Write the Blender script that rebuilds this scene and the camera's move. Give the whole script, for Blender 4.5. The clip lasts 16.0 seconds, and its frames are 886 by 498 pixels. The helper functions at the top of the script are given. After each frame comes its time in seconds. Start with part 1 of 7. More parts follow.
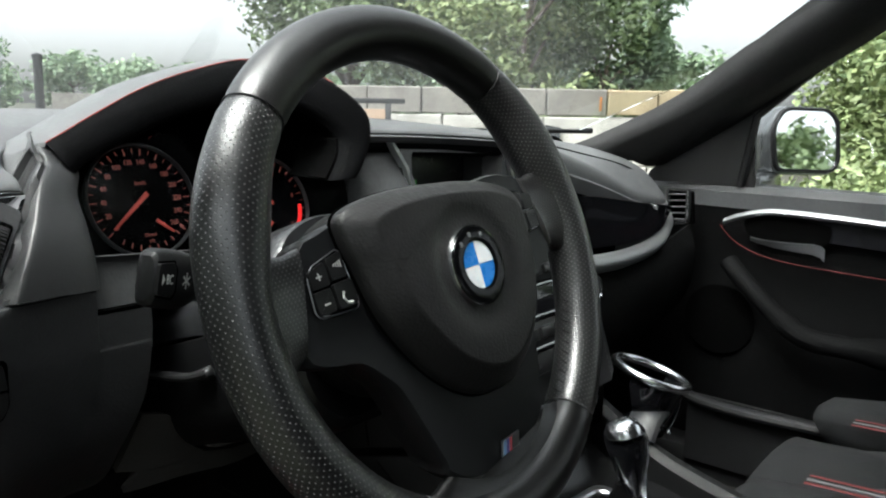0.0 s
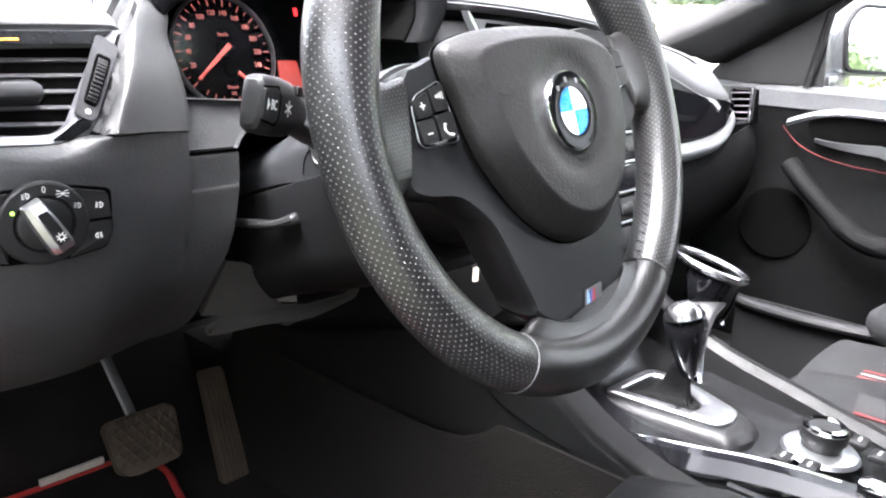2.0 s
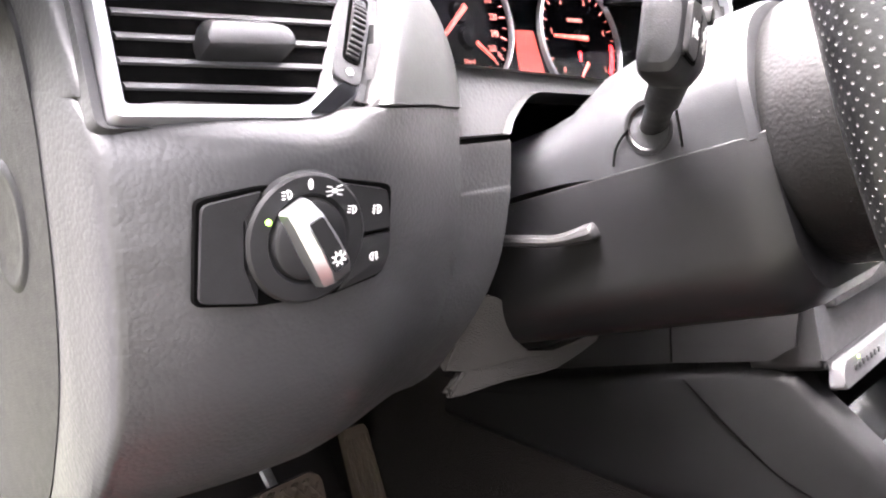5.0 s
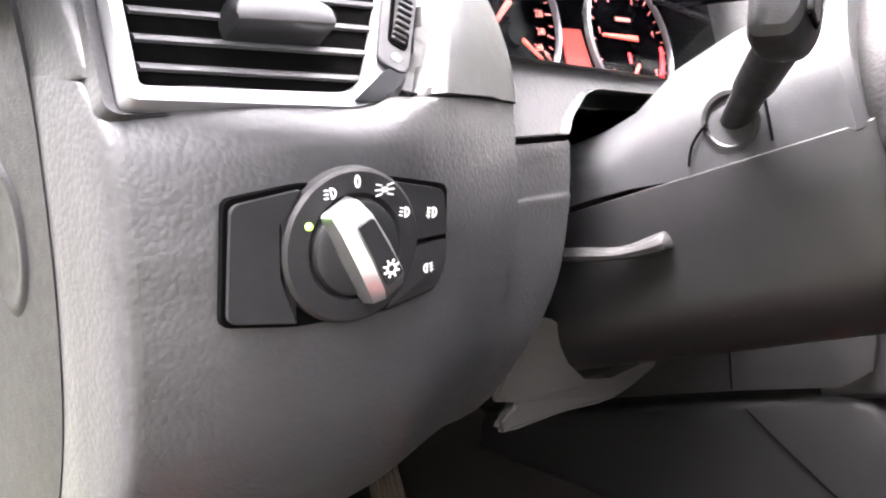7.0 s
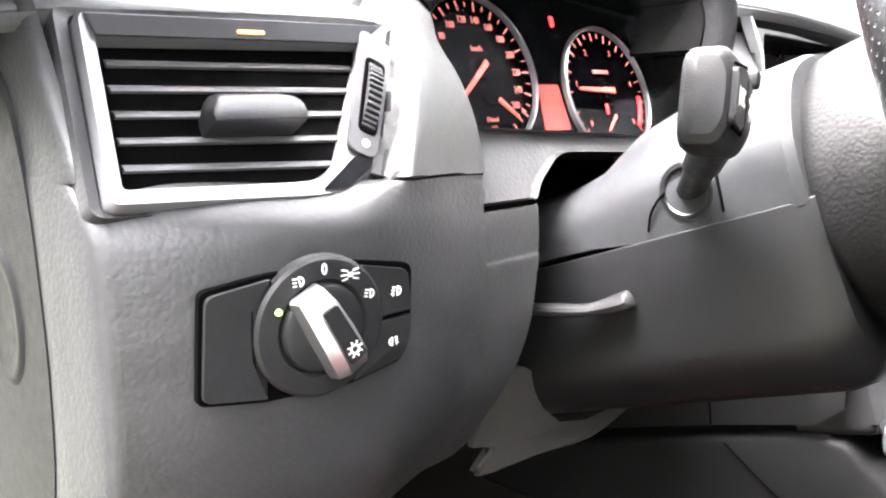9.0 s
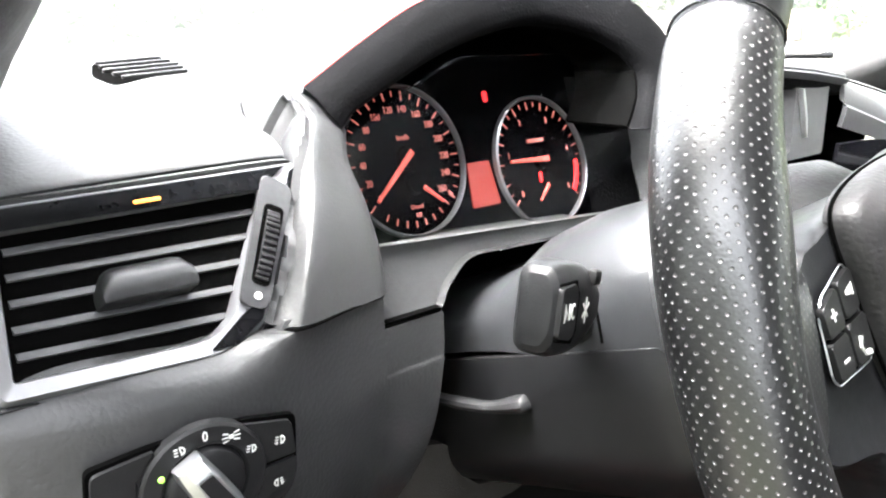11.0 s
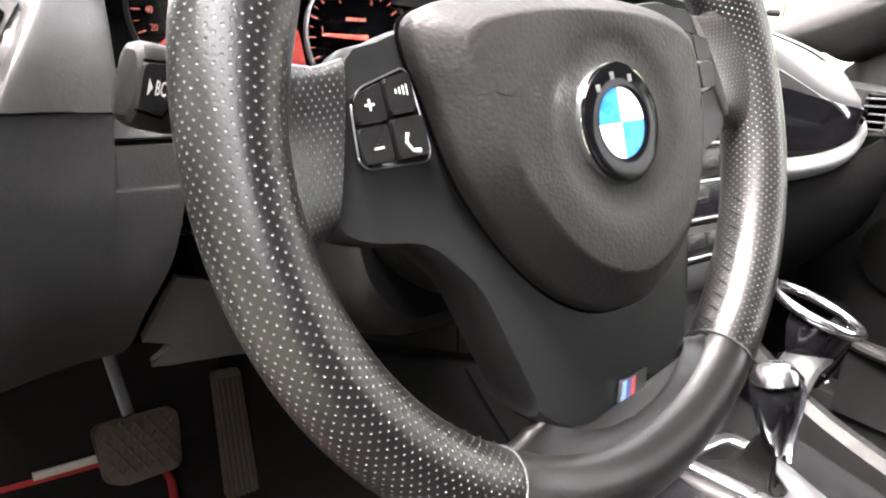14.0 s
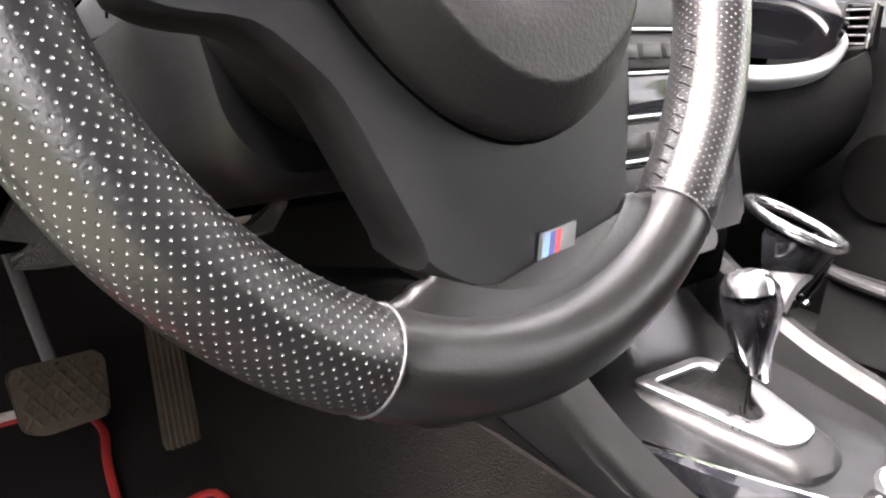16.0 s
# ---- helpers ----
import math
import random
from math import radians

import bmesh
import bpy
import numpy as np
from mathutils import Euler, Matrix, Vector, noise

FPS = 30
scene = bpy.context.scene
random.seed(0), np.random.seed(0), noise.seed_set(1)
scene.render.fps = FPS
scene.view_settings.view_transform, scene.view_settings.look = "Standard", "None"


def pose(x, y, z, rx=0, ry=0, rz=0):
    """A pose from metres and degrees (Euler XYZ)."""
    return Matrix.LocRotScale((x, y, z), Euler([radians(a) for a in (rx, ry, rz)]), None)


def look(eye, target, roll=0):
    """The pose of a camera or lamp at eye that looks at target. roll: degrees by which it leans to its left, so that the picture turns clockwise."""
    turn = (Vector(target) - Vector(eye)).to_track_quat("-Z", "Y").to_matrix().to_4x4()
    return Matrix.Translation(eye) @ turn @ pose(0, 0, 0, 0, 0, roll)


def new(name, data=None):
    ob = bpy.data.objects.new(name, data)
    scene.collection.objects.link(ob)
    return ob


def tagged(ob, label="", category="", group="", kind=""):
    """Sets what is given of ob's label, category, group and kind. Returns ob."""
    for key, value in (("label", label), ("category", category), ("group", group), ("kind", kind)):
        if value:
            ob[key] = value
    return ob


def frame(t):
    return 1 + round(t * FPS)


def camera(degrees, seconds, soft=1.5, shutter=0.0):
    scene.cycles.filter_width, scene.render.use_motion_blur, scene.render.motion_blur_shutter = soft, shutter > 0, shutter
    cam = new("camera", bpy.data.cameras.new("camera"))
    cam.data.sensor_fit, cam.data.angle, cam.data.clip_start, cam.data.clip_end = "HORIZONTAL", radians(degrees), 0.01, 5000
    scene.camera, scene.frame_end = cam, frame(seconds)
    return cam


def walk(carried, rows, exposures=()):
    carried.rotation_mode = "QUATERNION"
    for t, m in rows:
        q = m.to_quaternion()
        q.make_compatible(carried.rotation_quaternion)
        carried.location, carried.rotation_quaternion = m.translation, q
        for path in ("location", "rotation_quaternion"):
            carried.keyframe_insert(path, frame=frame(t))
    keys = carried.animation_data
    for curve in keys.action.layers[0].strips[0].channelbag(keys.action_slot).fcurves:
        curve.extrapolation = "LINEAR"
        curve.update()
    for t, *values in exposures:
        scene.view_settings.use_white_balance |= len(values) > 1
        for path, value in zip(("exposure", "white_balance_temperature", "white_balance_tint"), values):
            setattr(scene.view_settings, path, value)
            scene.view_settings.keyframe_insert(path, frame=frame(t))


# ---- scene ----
cam = camera(58.5, 16.0, soft=2.1)
EXPOSURES = [(0.0, 1.72, 6200, 3), (1.0, 3.45, 5950, 6), (2.0, 4.25, 6150, 14), (3.5, 5.2, 6500, 24), (5.0, 5.4, 6550, 22), (9.0, 5.3, 6450, 15), (10.0, 4.85, 6300, 10), (12.5, 4.32, 6500, 12), (14.5, 4.33, 6750, 17), (16.0, 4.65, 6750, 18)]
PATH = [
    (0, (-0.413, 0.163, 1.131), (1.114, 1.407, 0.784), 1.1),
    (0.5, (-0.424, 0.164, 1.116), (1.06, 1.433, 0.681), 2.1),
    (1, (-0.433, 0.168, 1.096), (1.029, 1.436, 0.591), 2.0),
    (1.5, (-0.441, 0.177, 1.089), (1.012, 1.445, 0.558), 2.2),
    (2, (-0.448, 0.184, 1.081), (0.996, 1.454, 0.532), 2.6),
    (2.5, (-0.46, 0.211, 1.076), (0.956, 1.508, 0.517), 2.8),
    (3, (-0.465, 0.265, 1.063), (0.902, 1.609, 0.494), 2.8),
    (3.5, (-0.466, 0.328, 1.05), (0.878, 1.693, 0.477), 3.0),
    (4, (-0.456, 0.375, 1.046), (0.911, 1.732, 0.505), 2.0),
    (4.5, (-0.444, 0.408, 1.034), (0.95, 1.753, 0.54), 1.2),
    (5, (-0.438, 0.43, 1.019), (0.954, 1.79, 0.559), 0.3),
    (7.5, (-0.417, 0.477, 1.0), (0.953, 1.886, 0.627), -0.7),
    (8, (-0.42, 0.474, 1.001), (0.939, 1.894, 0.632), -0.6),
    (8.5, (-0.421, 0.467, 1.01), (0.931, 1.893, 0.636), -0.7),
    (9, (-0.418, 0.45, 1.031), (0.946, 1.866, 0.664), -0.9),
    (9.5, (-0.412, 0.44, 1.058), (0.975, 1.834, 0.695), -1.1),
    (10, (-0.403, 0.43, 1.097), (0.976, 1.821, 0.693), -1.0),
    (12.5, (-0.333, 0.326, 1.134), (0.873, 1.804, 0.53), 1.9),
    (13, (-0.315, 0.287, 1.125), (0.88, 1.778, 0.533), 3.1),
    (13.5, (-0.307, 0.27, 1.107), (0.898, 1.755, 0.521), 4.1),
    (14, (-0.285, 0.255, 1.077), (0.974, 1.682, 0.462), 5.4),
    (14.5, (-0.266, 0.246, 1.054), (1.033, 1.613, 0.387), 5.9),
    (15, (-0.252, 0.243, 1.031), (1.057, 1.56, 0.288), 6.2),
    (15.5, (-0.237, 0.245, 1.019), (1.074, 1.552, 0.263), 5.8),
    (16, (-0.209, 0.267, 1.0), (1.065, 1.652, 0.324), 4.3),
]
walk(cam, [(t, look(eye, target, roll)) for t, eye, target, roll in PATH], exposures=EXPOSURES)
# === body ===
# ---------------------------------------------------------------- world, sun, light
SUN_ELEV, SUN_ROT = radians(66), radians(282)
world = bpy.data.worlds.new("world")
scene.world = world
world.use_nodes = True
wt = world.node_tree
sky = wt.nodes.new("ShaderNodeTexSky")
sky.sky_type = "NISHITA"
sky.sun_disc = False
sky.sun_elevation, sky.sun_rotation = SUN_ELEV, SUN_ROT
sky.dust_density, sky.air_density = 4.0, 1.0
pale = wt.nodes.new("ShaderNodeHueSaturation")      # overcast: the blue is mostly gone
pale.inputs["Saturation"].default_value = 0.12
wt.links.new(sky.outputs[0], pale.inputs["Color"])
wt.links.new(pale.outputs[0], wt.nodes["Background"].inputs["Color"])
wt.nodes["Background"].inputs["Strength"].default_value = 0.15
sun = new("sun", bpy.data.lights.new("sun", "SUN"))
sun.data.energy, sun.data.angle, sun.data.color = 2.8, radians(36), (1.0, 0.97, 0.92)
sun.matrix_world = look((0, 0, 0), (-math.sin(SUN_ROT) * math.cos(SUN_ELEV), -math.cos(SUN_ROT) * math.cos(SUN_ELEV), -math.sin(SUN_ELEV)))


# ---------------------------------------------------------------- materials
def nodes_of(name):
    m = bpy.data.materials.new(name)
    m.use_nodes = True
    t = m.node_tree
    return m, t, t.nodes["Principled BSDF"]


def mat(name, color, rough=0.5, metal=0.0, grain=None, vary=0.25, vary_scale=9.0, coat=0.0, spec=0.25, glow=None, dust=0.0):
    """A surface with two scales of variation. grain: (cells a metre, depth in mm, stretch) of a fine relief."""
    m, t, b = nodes_of(name)
    b.inputs["Metallic"].default_value = metal
    b.inputs["Specular IOR Level"].default_value = spec
    b.inputs["Coat Weight"].default_value = coat
    b.inputs["Coat Roughness"].default_value = 0.06
    co = t.nodes.new("ShaderNodeTexCoord")
    big = t.nodes.new("ShaderNodeTexNoise")
    big.inputs["Scale"].default_value, big.inputs["Detail"].default_value = vary_scale, 3
    small = t.nodes.new("ShaderNodeTexNoise")
    small.inputs["Scale"].default_value, small.inputs["Detail"].default_value = vary_scale * 22, 4
    t.links.new(co.outputs["Object"], big.inputs["Vector"])
    t.links.new(co.outputs["Object"], small.inputs["Vector"])
    add = t.nodes.new("ShaderNodeMath")
    add.operation = "ADD"
    t.links.new(big.outputs["Fac"], add.inputs[0])
    t.links.new(small.outputs["Fac"], add.inputs[1])
    ramp = t.nodes.new("ShaderNodeMapRange")
    ramp.inputs["From Min"].default_value, ramp.inputs["From Max"].default_value = 0.6, 1.4
    ramp.inputs["To Min"].default_value, ramp.inputs["To Max"].default_value = 1 - vary, 1 + vary
    t.links.new(add.outputs[0], ramp.inputs["Value"])
    mul = t.nodes.new("ShaderNodeVectorMath")
    mul.operation = "SCALE"
    mul.inputs[0].default_value = color
    t.links.new(ramp.outputs[0], mul.inputs["Scale"])
    out = mul.outputs[0]
    if dust > 0:                                          # pale specks of dust and lint
        sp = t.nodes.new("ShaderNodeTexVoronoi")
        sp.inputs["Scale"].default_value = 130
        t.links.new(co.outputs["Object"], sp.inputs["Vector"])
        lim = t.nodes.new("ShaderNodeMapRange")
        lim.inputs["From Min"].default_value, lim.inputs["From Max"].default_value = 0.07, 0.04
        lim.inputs["To Min"].default_value, lim.inputs["To Max"].default_value = 0, dust
        t.links.new(sp.outputs["Distance"], lim.inputs["Value"])
        mix = t.nodes.new("ShaderNodeMix")
        mix.data_type = "RGBA"
        mix.inputs["B"].default_value = (0.35, 0.34, 0.32, 1)
        few = t.nodes.new("ShaderNodeMapRange")              # only one cell in nine carries a speck
        few.inputs["From Min"].default_value, few.inputs["From Max"].default_value = 0.88, 0.90
        t.links.new(sp.outputs["Color"], few.inputs["Value"])
        both_ = t.nodes.new("ShaderNodeMath")
        both_.operation = "MULTIPLY"
        t.links.new(lim.outputs[0], both_.inputs[0])
        t.links.new(few.outputs[0], both_.inputs[1])
        t.links.new(both_.outputs[0], mix.inputs["Factor"])
        t.links.new(out, mix.inputs["A"])
        out = mix.outputs["Result"]
    t.links.new(out, b.inputs["Base Color"])
    rr = t.nodes.new("ShaderNodeMapRange")
    rr.inputs["From Min"].default_value, rr.inputs["From Max"].default_value = 0.6, 1.4
    rr.inputs["To Min"].default_value, rr.inputs["To Max"].default_value = max(rough * 0.82, 0.02), min(rough * 1.18, 1)
    t.links.new(add.outputs[0], rr.inputs["Value"])
    t.links.new(rr.outputs[0], b.inputs["Roughness"])
    if grain:
        scale, depth, stretch = grain
        mp = t.nodes.new("ShaderNodeMapping")
        mp.inputs["Scale"].default_value = (1.0, 1.0, stretch)
        t.links.new(co.outputs["Object"], mp.inputs["Vector"])
        wob = t.nodes.new("ShaderNodeTexNoise")
        wob.inputs["Scale"].default_value = scale * 0.6
        t.links.new(mp.outputs[0], wob.inputs["Vector"])
        va = t.nodes.new("ShaderNodeVectorMath")
        va.operation = "MULTIPLY_ADD"
        va.inputs[1].default_value = (0.9 / scale,) * 3
        t.links.new(wob.outputs["Color"], va.inputs[0])
        t.links.new(mp.outputs[0], va.inputs[2])
        vo = t.nodes.new("ShaderNodeTexVoronoi")
        vo.feature = "F1"
        vo.inputs["Scale"].default_value = scale
        t.links.new(va.outputs[0], vo.inputs["Vector"])
        bp = t.nodes.new("ShaderNodeBump")
        bp.invert = True
        bp.inputs["Strength"].default_value, bp.inputs["Distance"].default_value = 1.0, depth / 1000
        t.links.new(vo.outputs["Distance"], bp.inputs["Height"])
        t.links.new(bp.outputs[0], b.inputs["Normal"])
    if glow:
        b.inputs["Emission Color"].default_value = (*glow[:3], 1)
        b.inputs["Emission Strength"].default_value = glow[3]
    return m


def perforated(name, base, hole):
    """Leather with staggered punched holes, laid out along the rim's own coordinates (4.6 mm apart)."""
    m, t, b = nodes_of(name)
    uv = t.nodes.new("ShaderNodeUVMap")
    rot = t.nodes.new("ShaderNodeMapping")
    rot.inputs["Rotation"].default_value = (0, 0, radians(45))
    rot.inputs["Scale"].default_value = (1.42, 1.42, 1)
    t.links.new(uv.outputs[0], rot.inputs["Vector"])
    vo = t.nodes.new("ShaderNodeTexVoronoi")
    vo.voronoi_dimensions = "2D"
    vo.inputs["Scale"].default_value, vo.inputs["Randomness"].default_value = 1.0, 0.03
    t.links.new(rot.outputs[0], vo.inputs["Vector"])
    dot = t.nodes.new("ShaderNodeMapRange")
    dot.interpolation_type = "SMOOTHSTEP"
    dot.inputs["From Min"].default_value, dot.inputs["From Max"].default_value = 0.19, 0.09
    t.links.new(vo.outputs["Distance"], dot.inputs["Value"])
    co = t.nodes.new("ShaderNodeTexCoord")
    wear = t.nodes.new("ShaderNodeTexNoise")
    wear.inputs["Scale"].default_value = 26
    t.links.new(co.outputs["Object"], wear.inputs["Vector"])
    ro = t.nodes.new("ShaderNodeMapRange")
    ro.inputs["To Min"].default_value, ro.inputs["To Max"].default_value = 0.27, 0.38
    b.inputs["Specular IOR Level"].default_value = 0.8
    t.links.new(wear.outputs["Fac"], ro.inputs["Value"])
    t.links.new(ro.outputs[0], b.inputs["Roughness"])
    mix = t.nodes.new("ShaderNodeMix")
    mix.data_type = "RGBA"
    # holes are dark pits; their pale colour paints the glint in each
    mix.inputs["A"].default_value, mix.inputs["B"].default_value = (*base, 1), (*hole, 1)
    t.links.new(dot.outputs[0], mix.inputs["Factor"])
    t.links.new(mix.outputs["Result"], b.inputs["Base Color"])
    fine = t.nodes.new("ShaderNodeTexVoronoi")
    fine.inputs["Scale"].default_value = 750
    t.links.new(co.outputs["Object"], fine.inputs["Vector"])
    sm = t.nodes.new("ShaderNodeMath")
    sm.operation = "MULTIPLY_ADD"
    sm.inputs[1].default_value = 0.12
    t.links.new(fine.outputs["Distance"], sm.inputs[0])
    t.links.new(dot.outputs[0], sm.inputs[2])
    bp = t.nodes.new("ShaderNodeBump")
    bp.invert = True
    bp.inputs["Strength"].default_value, bp.inputs["Distance"].default_value = 1.0, 0.0006
    t.links.new(sm.outputs[0], bp.inputs["Height"])
    t.links.new(bp.outputs[0], b.inputs["Normal"])
    return m


def glass(name, ior=1.45):
    m, t, b = nodes_of(name)
    b.inputs["Base Color"].default_value = (1, 1, 1, 1)
    b.inputs["Transmission Weight"].default_value = 1.0
    b.inputs["Roughness"].default_value = 0.0
    b.inputs["IOR"].default_value = ior
    return m


SOFT = mat("grained_soft_plastic", (0.0158, 0.0158, 0.0166), 0.41, spec=0.36, grain=(430, 0.15, 1.0), dust=0.12)
CHEEK = mat("fine_grained_cheek", (0.0138, 0.0138, 0.0145), 0.42, spec=0.34, grain=(430, 0.06, 1.0), dust=0.1)
# base raised: brightness from the windscreen sky is in the pad colour
TOPPAD = mat("sky_lightened_grained_pad", (0.045, 0.046, 0.048), 0.48, grain=(480, 0.12, 1.0), dust=0.1)
SMOOTH = mat("satin_dark_plastic", (0.0072, 0.0072, 0.0077), 0.46, spec=0.2, grain=(1400, 0.06, 1.0), dust=0.2)
# one shroud plastic twice: lit above, shaded below, both by base colour
UPSHROUD = mat("sheen_lit_upper_shroud", (0.0095, 0.0098, 0.0108), 0.36, spec=0.42, grain=(1500, 0.05, 1.0), dust=0.3)
SHROUD = mat("shaded_column_shroud", (0.0026, 0.0026, 0.0029), 0.38, spec=0.26, grain=(1500, 0.05, 1.0), dust=0.3)
# base lowered: shade on the hood's front and far end is in the colour
HOODC = mat("shade_darkened_hood_cover", (0.0015, 0.0015, 0.0017), 0.78, spec=0.02, grain=(470, 0.22, 1.0))
HARD = mat("hard_black_plastic", (0.0040, 0.0040, 0.0043), 0.5, grain=(900, 0.12, 1.0))
TABTOP = mat("satin_vent_tab", (0.012, 0.012, 0.013), 0.36, spec=0.4, grain=(1400, 0.04, 1.0))
SLAT = mat("vent_slat_plastic", (0.038, 0.038, 0.040), 0.34, grain=(1500, 0.04, 1.0))
# for joints, and for the shade in hollows, which is painted as black
PIT = mat("joint_and_shade_black", (0.0013, 0.0013, 0.0013), 0.9, spec=0.0)
# copy of the piano black, darkened to stand for a dark reflection
DIMGLOSS = mat("dim_reflection_gloss", (0.0025, 0.0026, 0.0030), 0.10, spec=0.09)
GLOSS = mat("piano_black", (0.005, 0.005, 0.006), 0.07)
VENTGREY = mat("dark_satin_vent_frame", (0.175, 0.175, 0.184), 0.36, metal=0.7, vary=0.03)
GREYTRIM = mat("dark_grey_trim", (0.020, 0.020, 0.0215), 0.42, grain=(1400, 0.04, 1.0))
SATIN = mat("satin_silver_trim", (0.52, 0.53, 0.55), 0.32, metal=1.0, vary=0.06)
SILVER = mat("brushed_silver_paint", (0.21, 0.214, 0.222), 0.38, metal=0.75, vary=0.08)
BRIGHT = mat("soft_polished_chrome", (0.62, 0.63, 0.65), 0.22, metal=1.0, vary=0.05)
CHROME = mat("polished_chrome", (0.72, 0.73, 0.75), 0.10, metal=1.0, vary=0.05)
LEATHER = mat("smooth_black_leather", (0.0050, 0.0049, 0.0050), 0.34, spec=0.62, grain=(620, 0.05, 1.0))
# second colour: painted glint of the holes
PERF = perforated("perforated_black_leather", (0.0056, 0.0056, 0.0060), (0.105, 0.102, 0.100))
AIRBAG = mat("grained_airbag_cover", (0.0105, 0.0101, 0.0105), 0.50, spec=0.26, grain=(430, 0.19, 1.2), dust=0.15)
SPOKE = mat("spoke_satin_plastic", (0.0075, 0.0077, 0.0085), 0.42, grain=(1500, 0.05, 1.0))
BUTTON = mat("button_black_rubber", (0.0055, 0.0055, 0.0057), 0.38, grain=(1500, 0.03, 1.0))
WHITE = mat("white_print", (0.4320, 0.4320, 0.4200), 0.6, vary=0.08)
BLUE = mat("emblem_blue", (0.006, 0.125, 0.42), 0.3, vary=0.08)
EWHITE = mat("emblem_white", (0.62, 0.63, 0.64), 0.3, vary=0.04)
STRIPE_B = mat("badge_light_blue", (0.22, 0.36, 0.55), 0.3, vary=0.05)
STRIPE_D = mat("badge_dark_blue", (0.10, 0.11, 0.30), 0.3, vary=0.05)
STRIPE_R = mat("badge_red", (0.50, 0.10, 0.11), 0.3, vary=0.05)
DIAL = mat("dial_black", (0.0004, 0.0004, 0.0005), 0.5, spec=0.0, vary=0.1)
DIALRING = mat("grey_dial_ring", (0.085, 0.085, 0.09), 0.36, metal=0.8, vary=0.08)
COLLAR = mat("grained_hub_collar", (0.0019, 0.0019, 0.0020), 0.5, spec=0.18, grain=(500, 0.16, 1.0))
# base lifted and faintly pink: the screen's reflection painted in
LCD = mat("display_dark_with_reflection", (0.026, 0.024, 0.025), 0.25, vary=0.1)
NUM = mat("lit_red_numbers", (0.10, 0.035, 0.030), 0.6, glow=(1.0, 0.25, 0.20, 0.024), vary=0.05)
NEEDLE = mat("lit_needle", (0.20, 0.03, 0.025), 0.5, glow=(1.0, 0.15, 0.10, 0.030), vary=0.05)
WARN = mat("lit_warning_lamp", (0.8, 0.02, 0.02), 0.4, glow=(1.0, 0.015, 0.02, 0.0672), vary=0.03)
ORANGE = mat("lit_red_display", (0.06, 0.008, 0.006), 0.4, glow=(1.0, 0.05, 0.035, 0.0125), vary=0.1)
SCREENGREEN = mat("dim_green_screen_light", (0.03, 0.12, 0.03), 0.4, glow=(0.2, 1.0, 0.15, 0.012), vary=0.05)
GREEN = mat("lit_green_dot", (0.3, 0.8, 0.1), 0.4, glow=(0.45, 1.0, 0.08, 0.0924), vary=0.03)
AMBER = mat("lit_amber_strip", (0.8, 0.3, 0.05), 0.4, glow=(1.0, 0.22, 0.02, 0.0504), vary=0.03)
REDTHREAD = mat("red_thread", (0.19, 0.018, 0.018), 0.7, vary=0.2, vary_scale=200)
REDSEAM = mat("dark_red_thread", (0.065, 0.006, 0.0065), 0.75, vary=0.2, vary_scale=200)
GREYTHREAD = mat("grey_thread", (0.06, 0.06, 0.063), 0.6, vary=0.2, vary_scale=200)
CARPET = mat("black_carpet", (0.0092, 0.0079, 0.0072), 0.95, grain=(900, 1.4, 1.0), vary=0.45, vary_scale=14, spec=0.1)
MATCLOTH = mat("floor_mat_pile", (0.0074, 0.0066, 0.0063), 0.95, grain=(1100, 1.2, 1.0), vary=0.4, vary_scale=16, spec=0.1)
# black trim set far darker than plastic: low cabin shade in its base
SHADETRIM = mat("shade_darkened_black_trim", (0.0016, 0.0016, 0.0017), 0.75, grain=(500, 0.3, 1.0), spec=0.05)
CONSOLE = mat("dark_satin_console", (0.0035, 0.0035, 0.0038), 0.20, spec=0.30)
FLANK = mat("dull_black_side_trim", (0.0038, 0.0038, 0.0040), 0.55, grain=(900, 0.10, 1.0), spec=0.15)
REDBIND = mat("red_mat_binding", (0.2160, 0.0132, 0.0120), 0.75, grain=(900, 0.5, 1.0))
RUBBER = mat("dusty_pedal_rubber", (0.040, 0.030, 0.021), 0.70, grain=(700, 0.3, 1.0), vary=0.45, vary_scale=40, dust=0.3)
STEEL = mat("bare_steel_arm", (0.1800, 0.1800, 0.1800), 0.45, metal=0.8, vary=0.2)
FELT = mat("grey_felt_lining", (0.0190, 0.0173, 0.0158), 0.95, grain=(1100, 0.7, 1.0), vary=0.3, vary_scale=25)
CLOTH = mat("dark_seat_cloth", (0.0060, 0.0062, 0.0068), 0.92, spec=0.2, grain=(1400, 0.6, 1.0), vary=0.3)
GREYCLOTH = mat("grey_seat_cloth", (0.014, 0.014, 0.015), 0.92, grain=(1400, 0.6, 1.0), vary=0.2)
HEADLINER = mat("dark_headliner", (0.022, 0.022, 0.023), 0.9, grain=(1500, 0.3, 1.0))
PILLAR = mat("dark_pillar_cloth", (0.0049, 0.0049, 0.0052), 0.75, spec=0.3, grain=(1300, 0.25, 1.0))
PAINT = mat("grey_car_paint", (0.10, 0.105, 0.11), 0.22, metal=0.6, coat=0.8, vary=0.06)
GLASS = glass("clear_glass")
COATED = glass("coated_cover_glass", 1.17)
MIRROR = mat("mirror_glass", (0.86, 0.87, 0.88), 0.015, metal=1.0, vary=0.01)
PAPER = mat("white_tag", (0.33, 0.30, 0.26), 0.7)


# ---------------------------------------------------------------- mesh helpers
HOME = {}


